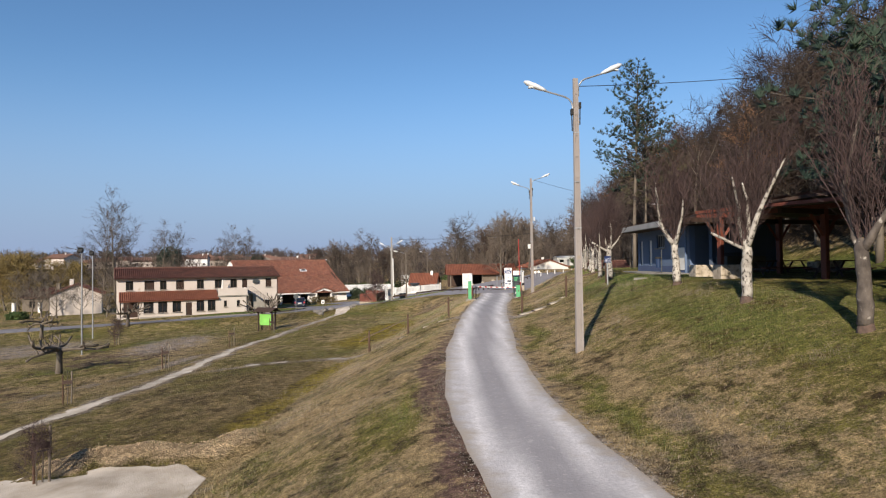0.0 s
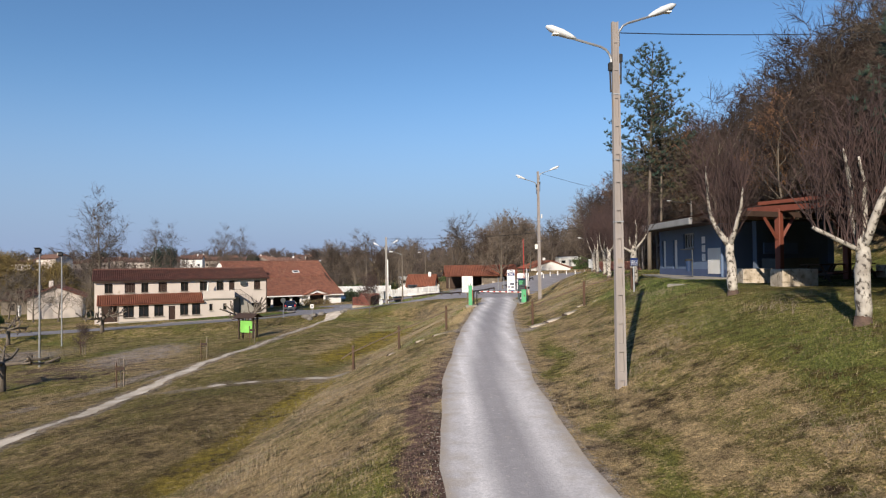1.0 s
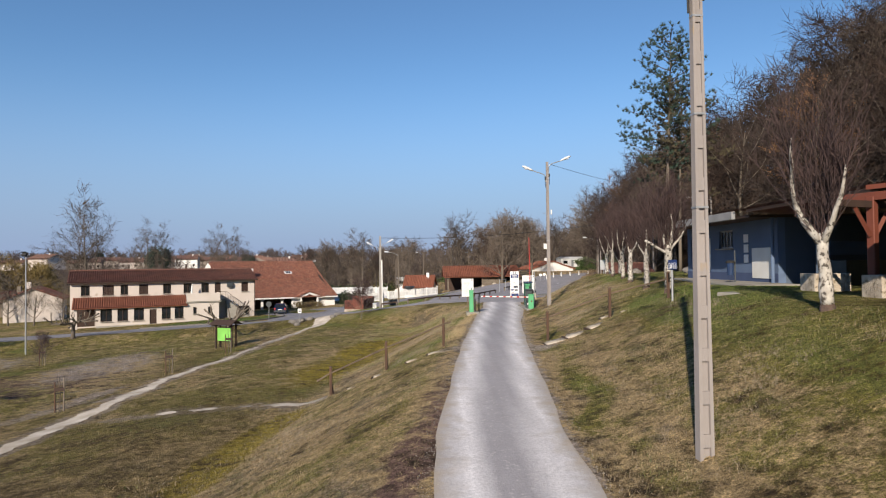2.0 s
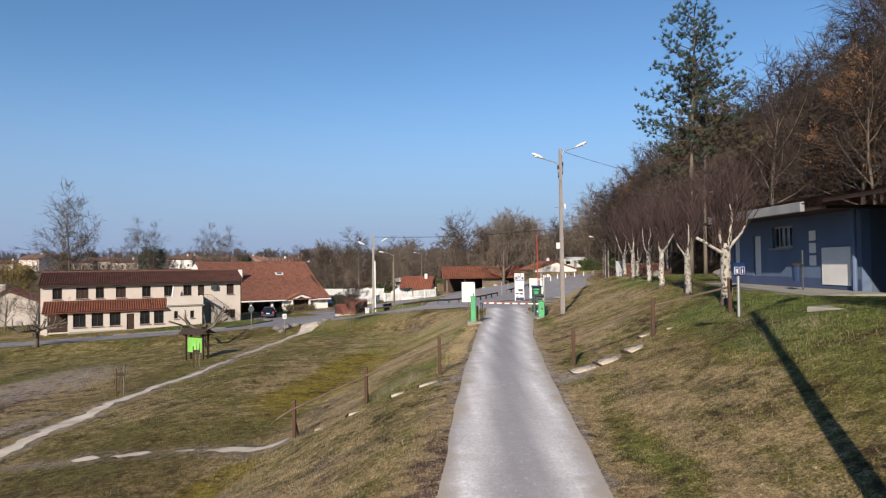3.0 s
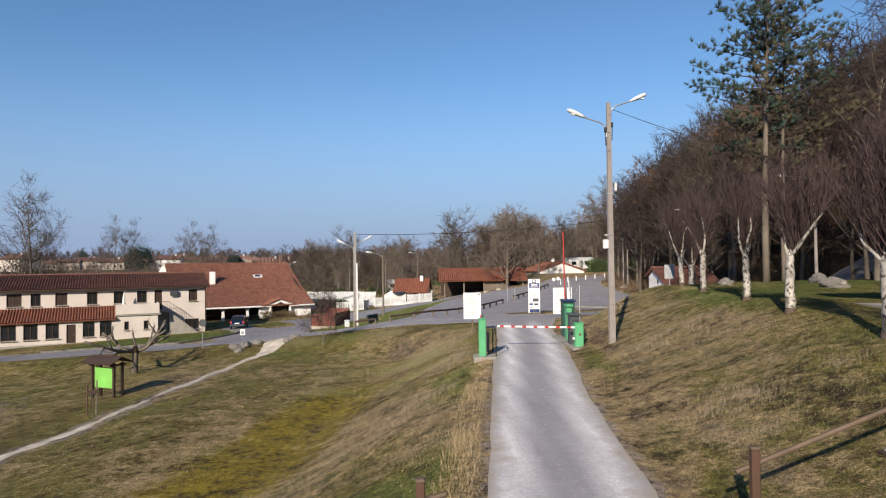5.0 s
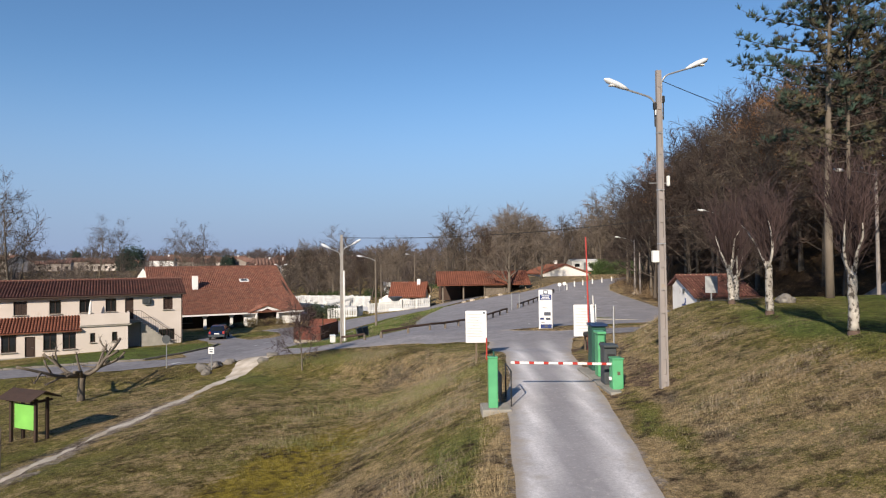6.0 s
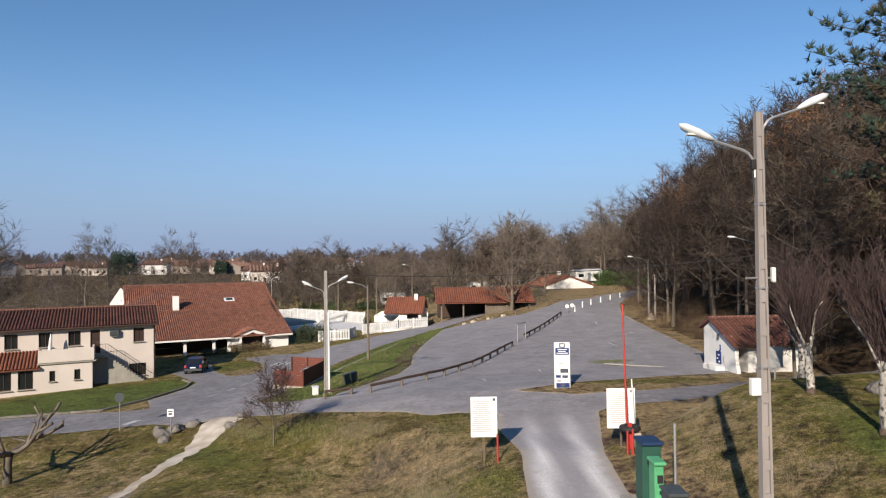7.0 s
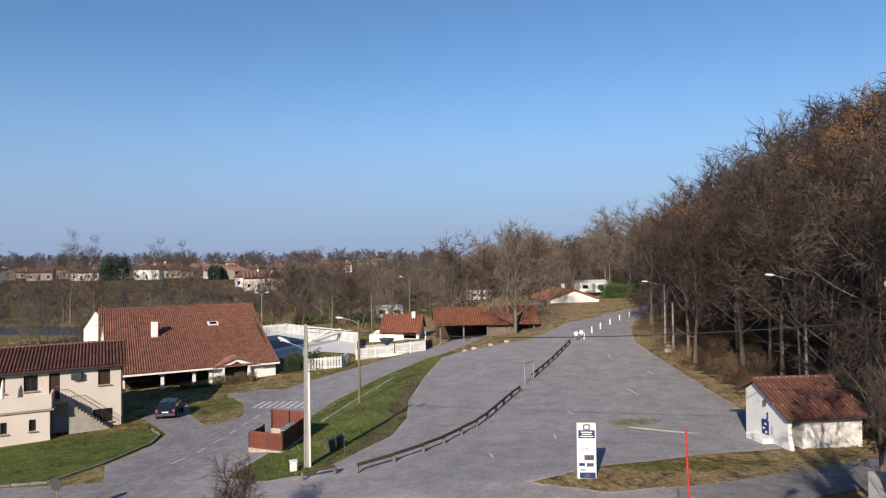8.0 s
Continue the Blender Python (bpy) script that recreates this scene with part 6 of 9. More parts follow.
def tree_guard(x, y):
    t = thing("tree_guard", pose(x, y, hgt(x, y), 0, 0, 15), "pair of thin wooden tree stakes with a dark cross board", "tree guard", "tree guards")
    for s in (-1, 1):
        part("stake", Mesh().tube([(s * 0.17, 0, -0.2), (s * 0.19, 0.02, 1.38 + 0.08 * s)], 0.034, 6), M_WOODPOST if s < 0 else M_WOODGREY, t)
    part("board", Mesh().box((0, 0, 0.98), (0.4, 0.04, 0.16)), M_WOODDARK, t)
    part("strap", Mesh().tube([(-0.18, 0, 0.8), (0.19, 0, 0.86)], 0.02, 5), M_BLACK, t)
    part("sapling", Mesh().tube([(0, 0.05, -0.1), (0.02, 0.05, 0.9), (-0.03, 0.05, 1.75)], [0.022, 0.018, 0.006], 5), M_BARK, t)


for x, y in ((-16.5, 38.0), (-15.5, 47.0), (-17.0, 28.9), (-14.4, 54.1), (-29.2, 57.2)):
    tree_guard(x, y)


def info_shelter():
    """Notice panel between two pairs of posts under a boarded little roof."""
    t = thing("notice_board", pose(-16.1, 58.7, hgt(-16.1, 58.7) - 0.02, 0, 0, -25), "bright green notice panel under a dark boarded little roof", "notice board")
    pn = part("panel", Mesh().box((-0.03, -0.16, 1.0), (1.3, 0.04, 1.0), bevel=0.01), M_SIGNGREEN, t)
    part("backing", Mesh().box((-0.03, -0.12, 1.0), (1.36, 0.03, 1.06)), M_WOODDARK, pn)
    for sx in (-1, 1):
        for sy in (-1, 1):
            part("post", Mesh().box((sx * 0.78, sy * 0.24, 0.8), (0.12, 0.12, 2.0), bevel=0.015), M_WOODDARK, t)
        part("tie", Mesh().box((sx * 0.78, 0, 1.68), (0.08, 0.9, 0.1), bevel=0.01), M_WOODDARK, t)
    for sy in (-1, 1):
        for k in range(4):
            part("roof_board", Mesh().box((0, sy * (0.08 + 0.17 * k), 2.06 - 0.085 * k), (2.15, 0.2, 0.035), rx=-sy * 26, bevel=0.008), M_WOODDARK, t)


info_shelter()


def direction_sign():
    t = thing("sign", pose(8.57, 32.3, hgt(8.57, 32.3)), "small dark blue toilet and shower sign on a grey post", "sign")
    part("post", Mesh().tube([(0, 0, -0.2), (0, 0, 1.4)], 0.04, 8), M_GALV, t)
    b = part("panel", Mesh().box((0, -0.06, 1.29), (0.32, 0.04, 0.35), bevel=0.012), M_SIGNBLUE, t)
    for s in (-1, 1):
        part("pictogram_frame", Mesh().box((s * 0.077, -0.083, 1.25), (0.125, 0.008, 0.2)), M_SIGNWHITE, b)
        part("pictogram", Mesh().box((s * 0.077, -0.089, 1.25), (0.108, 0.008, 0.183)), M_SIGNBLUE, b)
    for dx in (-0.097, -0.057, 0.077):
        part("pictogram", Mesh().box((dx, -0.096, 1.24), (0.018, 0.006, 0.12)), M_SIGNWHITE, b)


direction_sign()


def litter_bin(x, y):
    t = thing("litter_bin", pose(x, y, 2.81), "dark blue-grey litter bin on a slim post", "bin")
    part("post", Mesh().tube([(0, 0, -0.1), (0, 0, 1.35)], 0.03, 8), M_DARKBOX, t)
    b = part("bucket", Mesh().tube([(-0.2, 0, 0.3), (-0.2, 0, 0.82)], [0.13, 0.16], 12), M_BLUELID, t)
    part("lid", Mesh().tube([(-0.2, 0, 0.82), (-0.2, 0, 0.87), (-0.2, 0, 0.93)], [0.19, 0.19, 0.12], 12), M_BLACK, b)
    part("bracket", Mesh().box((-0.03, 0, 0.6), (0.08, 0.05, 0.3), bevel=0.006), M_DARKBOX, t)


litter_bin(12.9, 36.7)


# ---- car park furniture ----
RAIL_LINE = [(-2.9, 75.7), (-1.6, 76.3), (0.73, 78.6), (3.98, 84.2), (6.64, 91.0), (7.85, 93.6)]
RAIL_LINE2 = [(9.5, 98.0), (12.56, 105.2), (16.42, 114.4)]


def low_rail(line):
    """Low timber rail on short posts."""
    acc = [0.0]
    for a, b in zip(line[:-1], line[1:]):
        acc.append(acc[-1] + math.hypot(b[0] - a[0], b[1] - a[1]))
    at = lambda s: (float(np.interp(s, acc, [p[0] for p in line])), float(np.interp(s, acc, [p[1] for p in line])))
    n = max(1, int(acc[-1] / 2.0))
    x0, y0 = at(0)
    t = thing("timber_rail", pose(x0, y0, hgt(x0, y0)), "low dark timber vehicle rail on short posts", "rail", "timber rails")
    inv = t.matrix_world.inverted()
    for i in range(n + 1):
        x, y = at(acc[-1] * i / n)
        p = inv @ Vector((x, y, hgt(x, y)))
        part("post", Mesh().tube([tuple(p - Vector((0, 0, 0.2))), tuple(p + Vector((0, 0, 0.42)))], 0.09, 7), M_WOODGREY, t)
        if i < n:
            x2, y2 = at(acc[-1] * (i + 1) / n)
            q = inv @ Vector((x2, y2, hgt(x2, y2)))
            part("rail", Mesh().tube([tuple(p + Vector((0, 0, 0.47))), tuple(q + Vector((0, 0, 0.45)))], 0.085, 7), M_WOODDARK, t)


low_rail(RAIL_LINE)
low_rail(RAIL_LINE2)
low_rail([(-5.7, 76.0), (-4.1, 76.2)])


def height_bar():
    t = thing("height_bar", pose(9.2, 97.3, hgt(9.2, 97.3), 0, 0, 60), "pale grey metal height bar across the gap in the rail", "barrier")
    for s in (-1, 1):
        part("post", Mesh().box((s * 1.0, 0, 0.75), (0.09, 0.09, 1.9), bevel=0.015), M_GALV, t)
    part("bar", Mesh().box((0, 0, 1.66), (2.2, 0.08, 0.09), bevel=0.015), M_GALV, t)


height_bar()


def slat_enclosure():
    """Red-brown board screen round the bins, on a white footing."""
    t = thing("bin_enclosure", pose(-9.5, 83.7, hgt(-9.5, 83.9) - 0.1), "red-brown slatted bin enclosure on a white footing", "enclosure")

    def side(a, b, h, foot=0.3):
        a, b = Vector(a), Vector(b)
        d = b - a
        ang = math.degrees(math.atan2(d.y, d.x))
        c = (a + b) / 2
        part("footing", Mesh().box((c.x, c.y, foot / 2 - 0.05), (d.length + 0.1, 0.2, foot + 0.1), rz=ang, bevel=0.02), M_STONE, t)
        n = round(h / 0.15)
        for k in range(n):
            part("slat", Mesh().box((c.x, c.y, foot + 0.02 + h * (k + 0.5) / n), (d.length, 0.04, h / n * 0.92), rz=ang, bevel=0.006), M_WOODRED, t)
        for k in range(max(2, round(d.length / 1.4)) + 1):
            p = a + d * (k / max(2, round(d.length / 1.4)))
            q = Vector((d.y, -d.x, 0)).normalized() * -0.07
            part("post", Mesh().box((p.x + q.x, p.y + q.y, foot + h / 2), (0.08, 0.08, h + 0.05), rz=ang), M_WOODDARK, t)
    side((-1.15, 0.35, 0), (1.1, -0.6, 0), 1.05)
    side((1.12, -0.55, 0), (1.85, 3.9, 0), 1.15)
    side((1.8, 3.95, 0), (-0.9, 5.0, 0), 1.3)
    side((-1.15, 0.45, 0), (-0.75, 2.4, 0), 0.9)
    for x, y in ((0.9, 1.6), (1.0, 2.7)):
        bn = part("bin", Mesh().box((x, y, 0.55), (0.7, 0.75, 1.0), bevel=0.05), M_DARKBOX, t)
        part("lid", Mesh().box((x, y, 1.09), (0.76, 0.8, 0.07), bevel=0.02), M_GALV, bn)


slat_enclosure()


def meter_box(x, y):
    t = thing("meter_box", pose(x, y, hgt(x, y), 0, 0, 20), "small white plastic meter box in the grass", "box")
    part("body", Mesh().box((0, 0, 0.32), (0.36, 0.3, 0.5), bevel=0.02), M_WHITE, t)
    part("lid", Mesh().box((0, -0.02, 0.59), (0.42, 0.36, 0.06), rx=6, bevel=0.015), M_LAMP, t)


meter_box(-6.6, 78.0)


def marker_post(x, y, h=0.75):
    t = thing("bollard", pose(x, y, hgt(x, y)), "white roadside marker post", "bollard", "white marker posts")
    part("post", Mesh().tube([(0, 0, -0.1), (0, 0, h)], [0.1, 0.08], 8), M_WHITE, t)
    part("cap", Mesh().tube([(0, 0, h), (0, 0, h + 0.06)], [0.08, 0.03], 8), M_WHITE, t)


for x, y in ((18.6, 116.5), (20.4, 120.0), (22.6, 124.3), (25.2, 129.0), (28.0, 134.0), (31.0, 139.0)):
    marker_post(x, y)


def round_sign(x, y, face, label, h=1.9, r=0.28, square=False):
    t = thing("road_sign", pose(x, y, hgt(x, y)), label, "road sign", "road signs")
    part("post", Mesh().tube([(0, 0, -0.1), (0, 0, h)], 0.03, 6), M_GALV, t)
    if square:
        part("plate", Mesh().box((0, -0.05, h - 0.1), (0.36, 0.03, 0.42), bevel=0.01), face, t)
        part("print_line", Mesh().box((0, -0.07, h - 0.02), (0.24, 0.006, 0.05)), M_DARKINK, t)
        part("print_line", Mesh().box((0, -0.07, h - 0.16), (0.2, 0.006, 0.1)), M_DARKINK, t)
    else:
        part("plate", Mesh().tube([(0, -0.05, h), (0, -0.03, h)], r, 18), face, t)


round_sign(17.4, 115.4, M_WHITE, "small round white and red road sign", 0.95, 0.24)
round_sign(18.1, 115.8, M_WHITE, "small round white and red road sign", 0.95, 0.24)
round_sign(-16.9, 74.1, M_DARKBOX, "round road sign seen from behind on a thin post", 1.9, 0.28)
round_sign(-13.5, 72.8, M_SIGNWHITE, "small white plate on a grey post", 1.35, square=True)
rs = thing("sign", pose(13.95, 62.0, hgt(13.95, 62.0), 0, 0, -12), "pale grey metal board on a post seen from behind", "sign")
part("board", Mesh().box((0, 0, 0.86), (0.56, 0.04, 0.8), bevel=0.01), M_GALV, rs)
part("post", Mesh().tube([(0, 0.05, -0.3), (0, 0.05, 1.3)], 0.035, 6), M_GALV, rs)
for z in (0.6, 1.1):
    part("stiffener", Mesh().box((0, -0.03, z), (0.5, 0.02, 0.05)), M_GALV, rs)


def rock(x, y, sx, sy, sz, mat=None, label="rough grey boulder lying on the grass"):
    rng = random.Random(int(x * 97 + y * 31))
    bm = bmesh.new()
    bmesh.ops.create_icosphere(bm, subdivisions=3, radius=1)
    off = Vector((rng.uniform(0, 50), rng.uniform(0, 50), 0))
    for v in bm.verts:
        k = 1 + 0.35 * noise.noise(v.co * 1.3 + off) + 0.12 * noise.noise(v.co * 4 + off)
        v.co = Vector((v.co.x * sx, v.co.y * sy, v.co.z * sz)) * k
    me = bpy.data.meshes.new("rock")
    bm.to_mesh(me)
    bm.free()
    me.materials.append(mat or M_ROCK)
    ob = new("rock", me)
    ob.matrix_world = pose(x, y, hgt(x, y) + sz * 0.3, 0, 0, rng.uniform(0, 360))
    return tagged(ob, label, "rock", "boulders")


for x, y, a, b, c in ((-13.4, 73.3, 0.48, 0.4, 0.3), (-12.7, 73.8, 0.36, 0.3, 0.22), (-14.0, 72.8, 0.42, 0.36, 0.3), (-13.6, 72.1, 0.3, 0.3, 0.24), (-9.9, 73.9, 0.4, 0.3, 0.2), (-10.1, 72.2, 0.32, 0.3, 0.22), (-14.6, 73.6, 0.3, 0.24, 0.2),
                      (15.6, 58.6, 0.5, 0.36, 0.28), (17.4, 52.6, 0.55, 0.42, 0.3), (20.4, 58.6, 0.6, 0.44, 0.36), (13.2, 64.0, 0.3, 0.25, 0.2)):
    rock(x, y, a, b, c)
for x, y, s in ((24.5, 66.0, 0.8), (25.5, 109.0, 0.5), (24.8, 107.0, 0.45), (6.2, 121.0, 0.4), (8.2, 121.3, 0.4), (5.0, 120.9, 0.35), (10.2, 121.4, 0.4)):
    rock(x, y, s, s * 0.7, s * 0.55, M_STONE, "pale boulder at the edge of the grass")


def car():
    """Dark blue hatchback, seen from behind."""
    t = thing("car", pose(-22.1, 99.9, -3.12, 0, 0, 10), "dark blue parked hatchback car", "car")
    body = Mesh()
    prof = [(-1.95, 0.35), (-1.98, 0.75), (-1.85, 0.92), (-1.0, 0.98), (0.9, 0.98), (1.75, 0.9), (1.98, 0.7), (1.98, 0.35)]
    body.prism([(a, b) for a, b in prof], 0, -0.82, 0.82)
    part("body", body, M_CARPAINT, t)
    cab = Mesh()
    lo = [(-0.78, -1.85, 0.92), (0.78, -1.85, 0.92), (0.78, 0.95, 0.96), (-0.78, 0.95, 0.96)]
    hi = [(-0.6, -1.4, 1.45), (0.6, -1.4, 1.45), (0.6, 0.15, 1.47), (-0.6, 0.15, 1.47)]
    cab.add(lo + hi, [(0, 1, 5, 4), (1, 2, 6, 5), (2, 3, 7, 6), (3, 0, 4, 7), (4, 5, 6, 7)])
    part("cabin", cab, M_CARPAINT, t)
    part("rear_window", Mesh().add([(-0.62, -1.82, 1.0), (0.62, -1.82, 1.0), (0.52, -1.47, 1.4), (-0.52, -1.47, 1.4)], [(0, 1, 2, 3)]), M_GLASS, t)
    for s in (-1, 1):
        part("side_window", Mesh().add([(s * 0.775, -1.5, 1.02), (s * 0.775, 0.75, 1.02), (s * 0.63, 0.1, 1.4), (s * 0.63, -1.3, 1.4)], [(0, 1, 2, 3)]), M_GLASS, t)
        part("tail_light", Mesh().box((s * 0.68, -1.965, 0.82), (0.2, 0.06, 0.26), bevel=0.015), M_RED, t)
        part("mirror", Mesh().box((s * 0.92, 0.55, 1.05), (0.16, 0.1, 0.13), bevel=0.02), M_CARPAINT, t)
    part("bumper", Mesh().box((0, -2.0, 0.5), (1.6, 0.12, 0.22), bevel=0.03), M_DARKBOX, t)
    part("plate", Mesh().box((0, -2.03, 0.72), (0.5, 0.02, 0.11)), M_SIGNWHITE, t)
    for sx in (-1, 1):
        for y in (-1.25, 1.25):
            w = part("wheel", Mesh().tube([(sx * 0.66, y, 0.31), (sx * 0.85, y, 0.31)], 0.31, 16), M_BLACK, t)
            part("rim", Mesh().tube([(sx * 0.84, y, 0.31), (sx * 0.865, y, 0.31)], 0.2, 12), M_GALV, w)


car()


# ---- pool, fences and far small buildings ----
def pool():
    z = -2.95
    t = thing("swimming_pool", pose(-24, 146, z), "swimming pool with dark water and a pale paved edge", "pool")
    rim = [(-12, 1), (-2.2, 10.2), (6.0, 0.6), (-0.2, -11.5), (-6, -10)]
    part("deck", Mesh().prism([(x * 1.25, y * 1.2) for x, y in rim], 2, -2.0, 0.1), M_POOLDECK, t)
    part("coping", Mesh().prism([(x * 1.08, y * 1.08) for x, y in rim], 2, 0.0, 0.22), M_WHITE, t)
    part("water", Mesh().prism(rim, 2, 0.1, 0.23), M_POOL, t)
    part("slide", Mesh().tube([(5.4, -0.5, 0.5), (7.2, 1.6, 0.8), (9.6, 4.6, 1.4)], 0.45, 8), M_WHITE, t)
    part("slide_post", Mesh().tube([(9.4, 4.4, -1.0), (9.4, 4.4, 1.2)], 0.08, 8), M_WHITE, t)


YARD = [(-38, 166), (-28, 169), (-11, 145.5), (-10.4, 142.5), (0, 142), (0.2, 130.3), (-8.6, 126.7), (-10, 133), (-15, 137), (-18, 132), (-32, 138)]
drape("paving", lambda x, y: d_poly(x, y, YARD), -39, 1, 125, 170, 0.8, 0.06, M_POOLDECK, "pale paved yard round the pools", category="paving")


def paddling_pool():
    x, y = -5.2, 130.9
    t = thing("paddling_pool", pose(x, y, hgt(x, y) + 0.02), "round white paddling pool with a funnel fountain", "pool")
    ring = Mesh()
    n = 28
    vs = []
    for r, z in ((3.5, -0.5), (3.5, 0.42), (3.15, 0.42), (3.15, 0.1)):
        vs += [(r * math.cos(2 * math.pi * k / n), r * math.sin(2 * math.pi * k / n), z) for k in range(n)]
    ring.add(vs, [(j * n + k, j * n + (k + 1) % n, (j + 1) * n + (k + 1) % n, (j + 1) * n + k) for j in range(3) for k in range(n)])
    part("rim", ring, M_WHITE, t)
    part("basin", Mesh().prism([(3.2 * math.cos(2 * math.pi * k / n), 3.2 * math.sin(2 * math.pi * k / n)) for k in range(n)], 2, -0.2, 0.14), M_POOLDECK, t)
    part("pipe", Mesh().tube([(0, 0, 0.1), (0, 0, 1.1)], 0.14, 10), M_WHITE, t)
    part("funnel", Mesh().tube([(0, 0, 1.05), (0, 0, 1.9), (0, 0, 2.0)], [0.16, 1.05, 1.1], 16), M_DARKBOX, t, "dark funnel top")


paddling_pool()


def picket_fence(pts, h=1.35, gap=0.32, label="white slatted pool fence", base=None):
    x0, y0 = pts[0]
    z0 = base if base is not None else hgt(x0, y0)
    t = thing("fence", pose(x0, y0, z0), label, "fence", "pool fences")
    for (ax, ay), (bx, by) in zip(pts[:-1], pts[1:]):
        a, b = Vector((ax - x0, ay - y0, (base or hgt(ax, ay)) - z0)), Vector((bx - x0, by - y0, (base or hgt(bx, by)) - z0))
        L = (b - a).length
        ang = math.degrees(math.atan2(b.y - a.y, b.x - a.x))
        n = max(2, int(L / 2.2))
        m = Mesh()
        k = int(L / gap)
        for i in range(k):
            c = a + (b - a) * ((i + 0.5) / k)
            m.box((c.x, c.y, c.z + h / 2), (gap * 0.8, 0.03, h), rz=ang)
        part("slats", m, M_FENCEWHITE, t)
        for i in range(n + 1):
            c = a + (b - a) * (i / n)
            part("post", Mesh().box((c.x, c.y, c.z + h / 2), (0.1, 0.1, h + 0.2)), M_WHITE, t)
        for zz in (0.25, h - 0.2):
            c = (a + b) / 2
            part("rail", Mesh().box((c.x, c.y, c.z + zz), (L, 0.05, 0.09), rz=ang), M_WHITE, t)


pool()
picket_fence([(-38, 166), (-28, 169.5), (-19, 157), (-10.6, 145.3)], 1.9)
picket_fence([(-10.6, 145.3), (-9.9, 136), (-8.9, 126.5)], 1.3)
picket_fence([(-14, 120.5), (-10, 121.2), (-9.6, 124)], 1.4)
picket_fence([(-8.9, 126.5), (-4, 128.2), (0.2, 130.1)], 1.45)
picket_fence([(0.2, 130.1), (0.0, 141.5)], 1.45)


def kiosk():
    b = thing("kiosk", pose(-4.4, 146.0, -2.95, 0, 0, -8), "small white kiosk with an orange tiled roof by the pool", "hut")
    part("wall", wall_with_holes(-2.6, 3.4, -0.3, 1.7, [(0.9, 2.9, 0.55, 1.5)]), M_WHITEWALL, b)
    part("wall", Mesh().prism([(0, -0.3), (5, -0.3), (5, 2.2), (2.6, 4.1), (0, 1.7)], 0, -2.6, -2.3), M_WHITEWALL, b)
    part("wall", Mesh().prism([(0.3, -0.3), (5, -0.3), (5, 2.2), (2.6, 3.9), (0.3, 1.7)], 0, 3.1, 3.4), M_WHITEWALL, b)
    part("wall", Mesh().box((0.4, 5, 1.0), (6, 0.25, 2.6)), M_WHITEWALL, b)
    part("counter", Mesh().box((1.9, -0.2, 0.5), (2.3, 0.4, 0.08)), M_WHITE, b)
    tile_roof(b, (-3.0, -0.6, 1.55), (6.8, 0, 0), (0, 3.2, 2.6), M_TILENEW, "roof", "orange pantile roof", 0.35, 0.45)
    tile_roof(b, (3.8, 5.4, 2.0), (-6.8, 0, 0), (0, -2.8, 2.15), M_TILENEW, "roof", "", 0.35, 0.45)
    part("chimney", Mesh().box((2.2, 2.2, 4.1), (0.6, 0.6, 1.2), bevel=0.02), M_WHITEWALL, b)
    part("side_wall", Mesh().prism([(-4.8, -0.3), (-2.6, -0.3), (-2.6, 1.9), (-3.4, 1.9), (-4.8, 1.1)], 1, 0.0, 0.3), M_WHITEWALL, b)


def open_shed():
    b = thing("shed", pose(8.7, 133.0, -1.45, 0, 0, 2), "open timber shed with a red tiled roof and boarded end", "shed")
    for x in (-6.5, -3.2, 0.2, 3.4, 6.8):
        part("post", Mesh().box((x, 0, 1.2), (0.22, 0.22, 2.9)), M_WOODGREY, b)
        part("post", Mesh().box((x, 7.5, 1.4), (0.22, 0.22, 3.2)), M_WOODDARK, b)
    part("beam", Mesh().box((0.2, 0, 2.55), (14, 0.2, 0.22)), M_WOODGREY, b)
    part("wall", Mesh().box((0.2, 7.7, 1.2), (14, 0.12, 3.0)), M_WOODDARK, b)
    for k in range(22):
        part("board", Mesh().box((0.3 + 0.2 * k, 0.15, 1.25), (0.185, 0.04, 2.6)), M_WOODGREY, b)
    part("plinth", Mesh().box((2.2, -0.1, 0.1), (4.6, 0.3, 0.4)), M_STONE, b)
    tile_roof(b, (-7.4, -0.8, 2.55), (15, 0, 0), (0, 4.6, 2.1), M_TILENEW, "roof", "faded orange-red pantile roof", 0.35, 0.5)
    tile_roof(b, (7.6, 8.4, 2.55), (-15, 0, 0), (0, -4.6, 2.1), M_TILENEW, "roof", "", 0.35, 0.5)


kiosk()
open_shed()
small_house(33.0, 172.5, hgt(29, 165) - 1.1, 100, 11, 10.5, 1.7, 2.0, None, M_TILENEW, "low white building with a bright orange tiled roof")
small_house(-72.8, 116, -4.6, 12, 6.5, 8, 2.8, 1.7, M_WOODGREY, M_TILE, "low dark house with a dark red tiled roof among willows", coarse=0.4)
for x, y in ((-75.0, 111.6), (-70.3, 111.4)):
    gp = thing("gate_pillar", pose(x, y, hgt(x, y)), "white rendered gate pillar beside the drive", "gate pillar", "gate pillars")
    part("shaft", Mesh().box((0, 0, 0.8), (0.5, 0.5, 2.0), bevel=0.02), M_WHITEWALL, gp)
    part("cap", Mesh().box((0, 0, 1.84), (0.62, 0.62, 0.1), bevel=0.02), M_PADCON, gp)
small_house(-65.3, 106.8, -4.2, -63, 10, 7.4, 3.3, 1.8, M_RENDER, M_TILE, "cream-white gabled outbuilding with a red tiled roof", coarse=0.35)


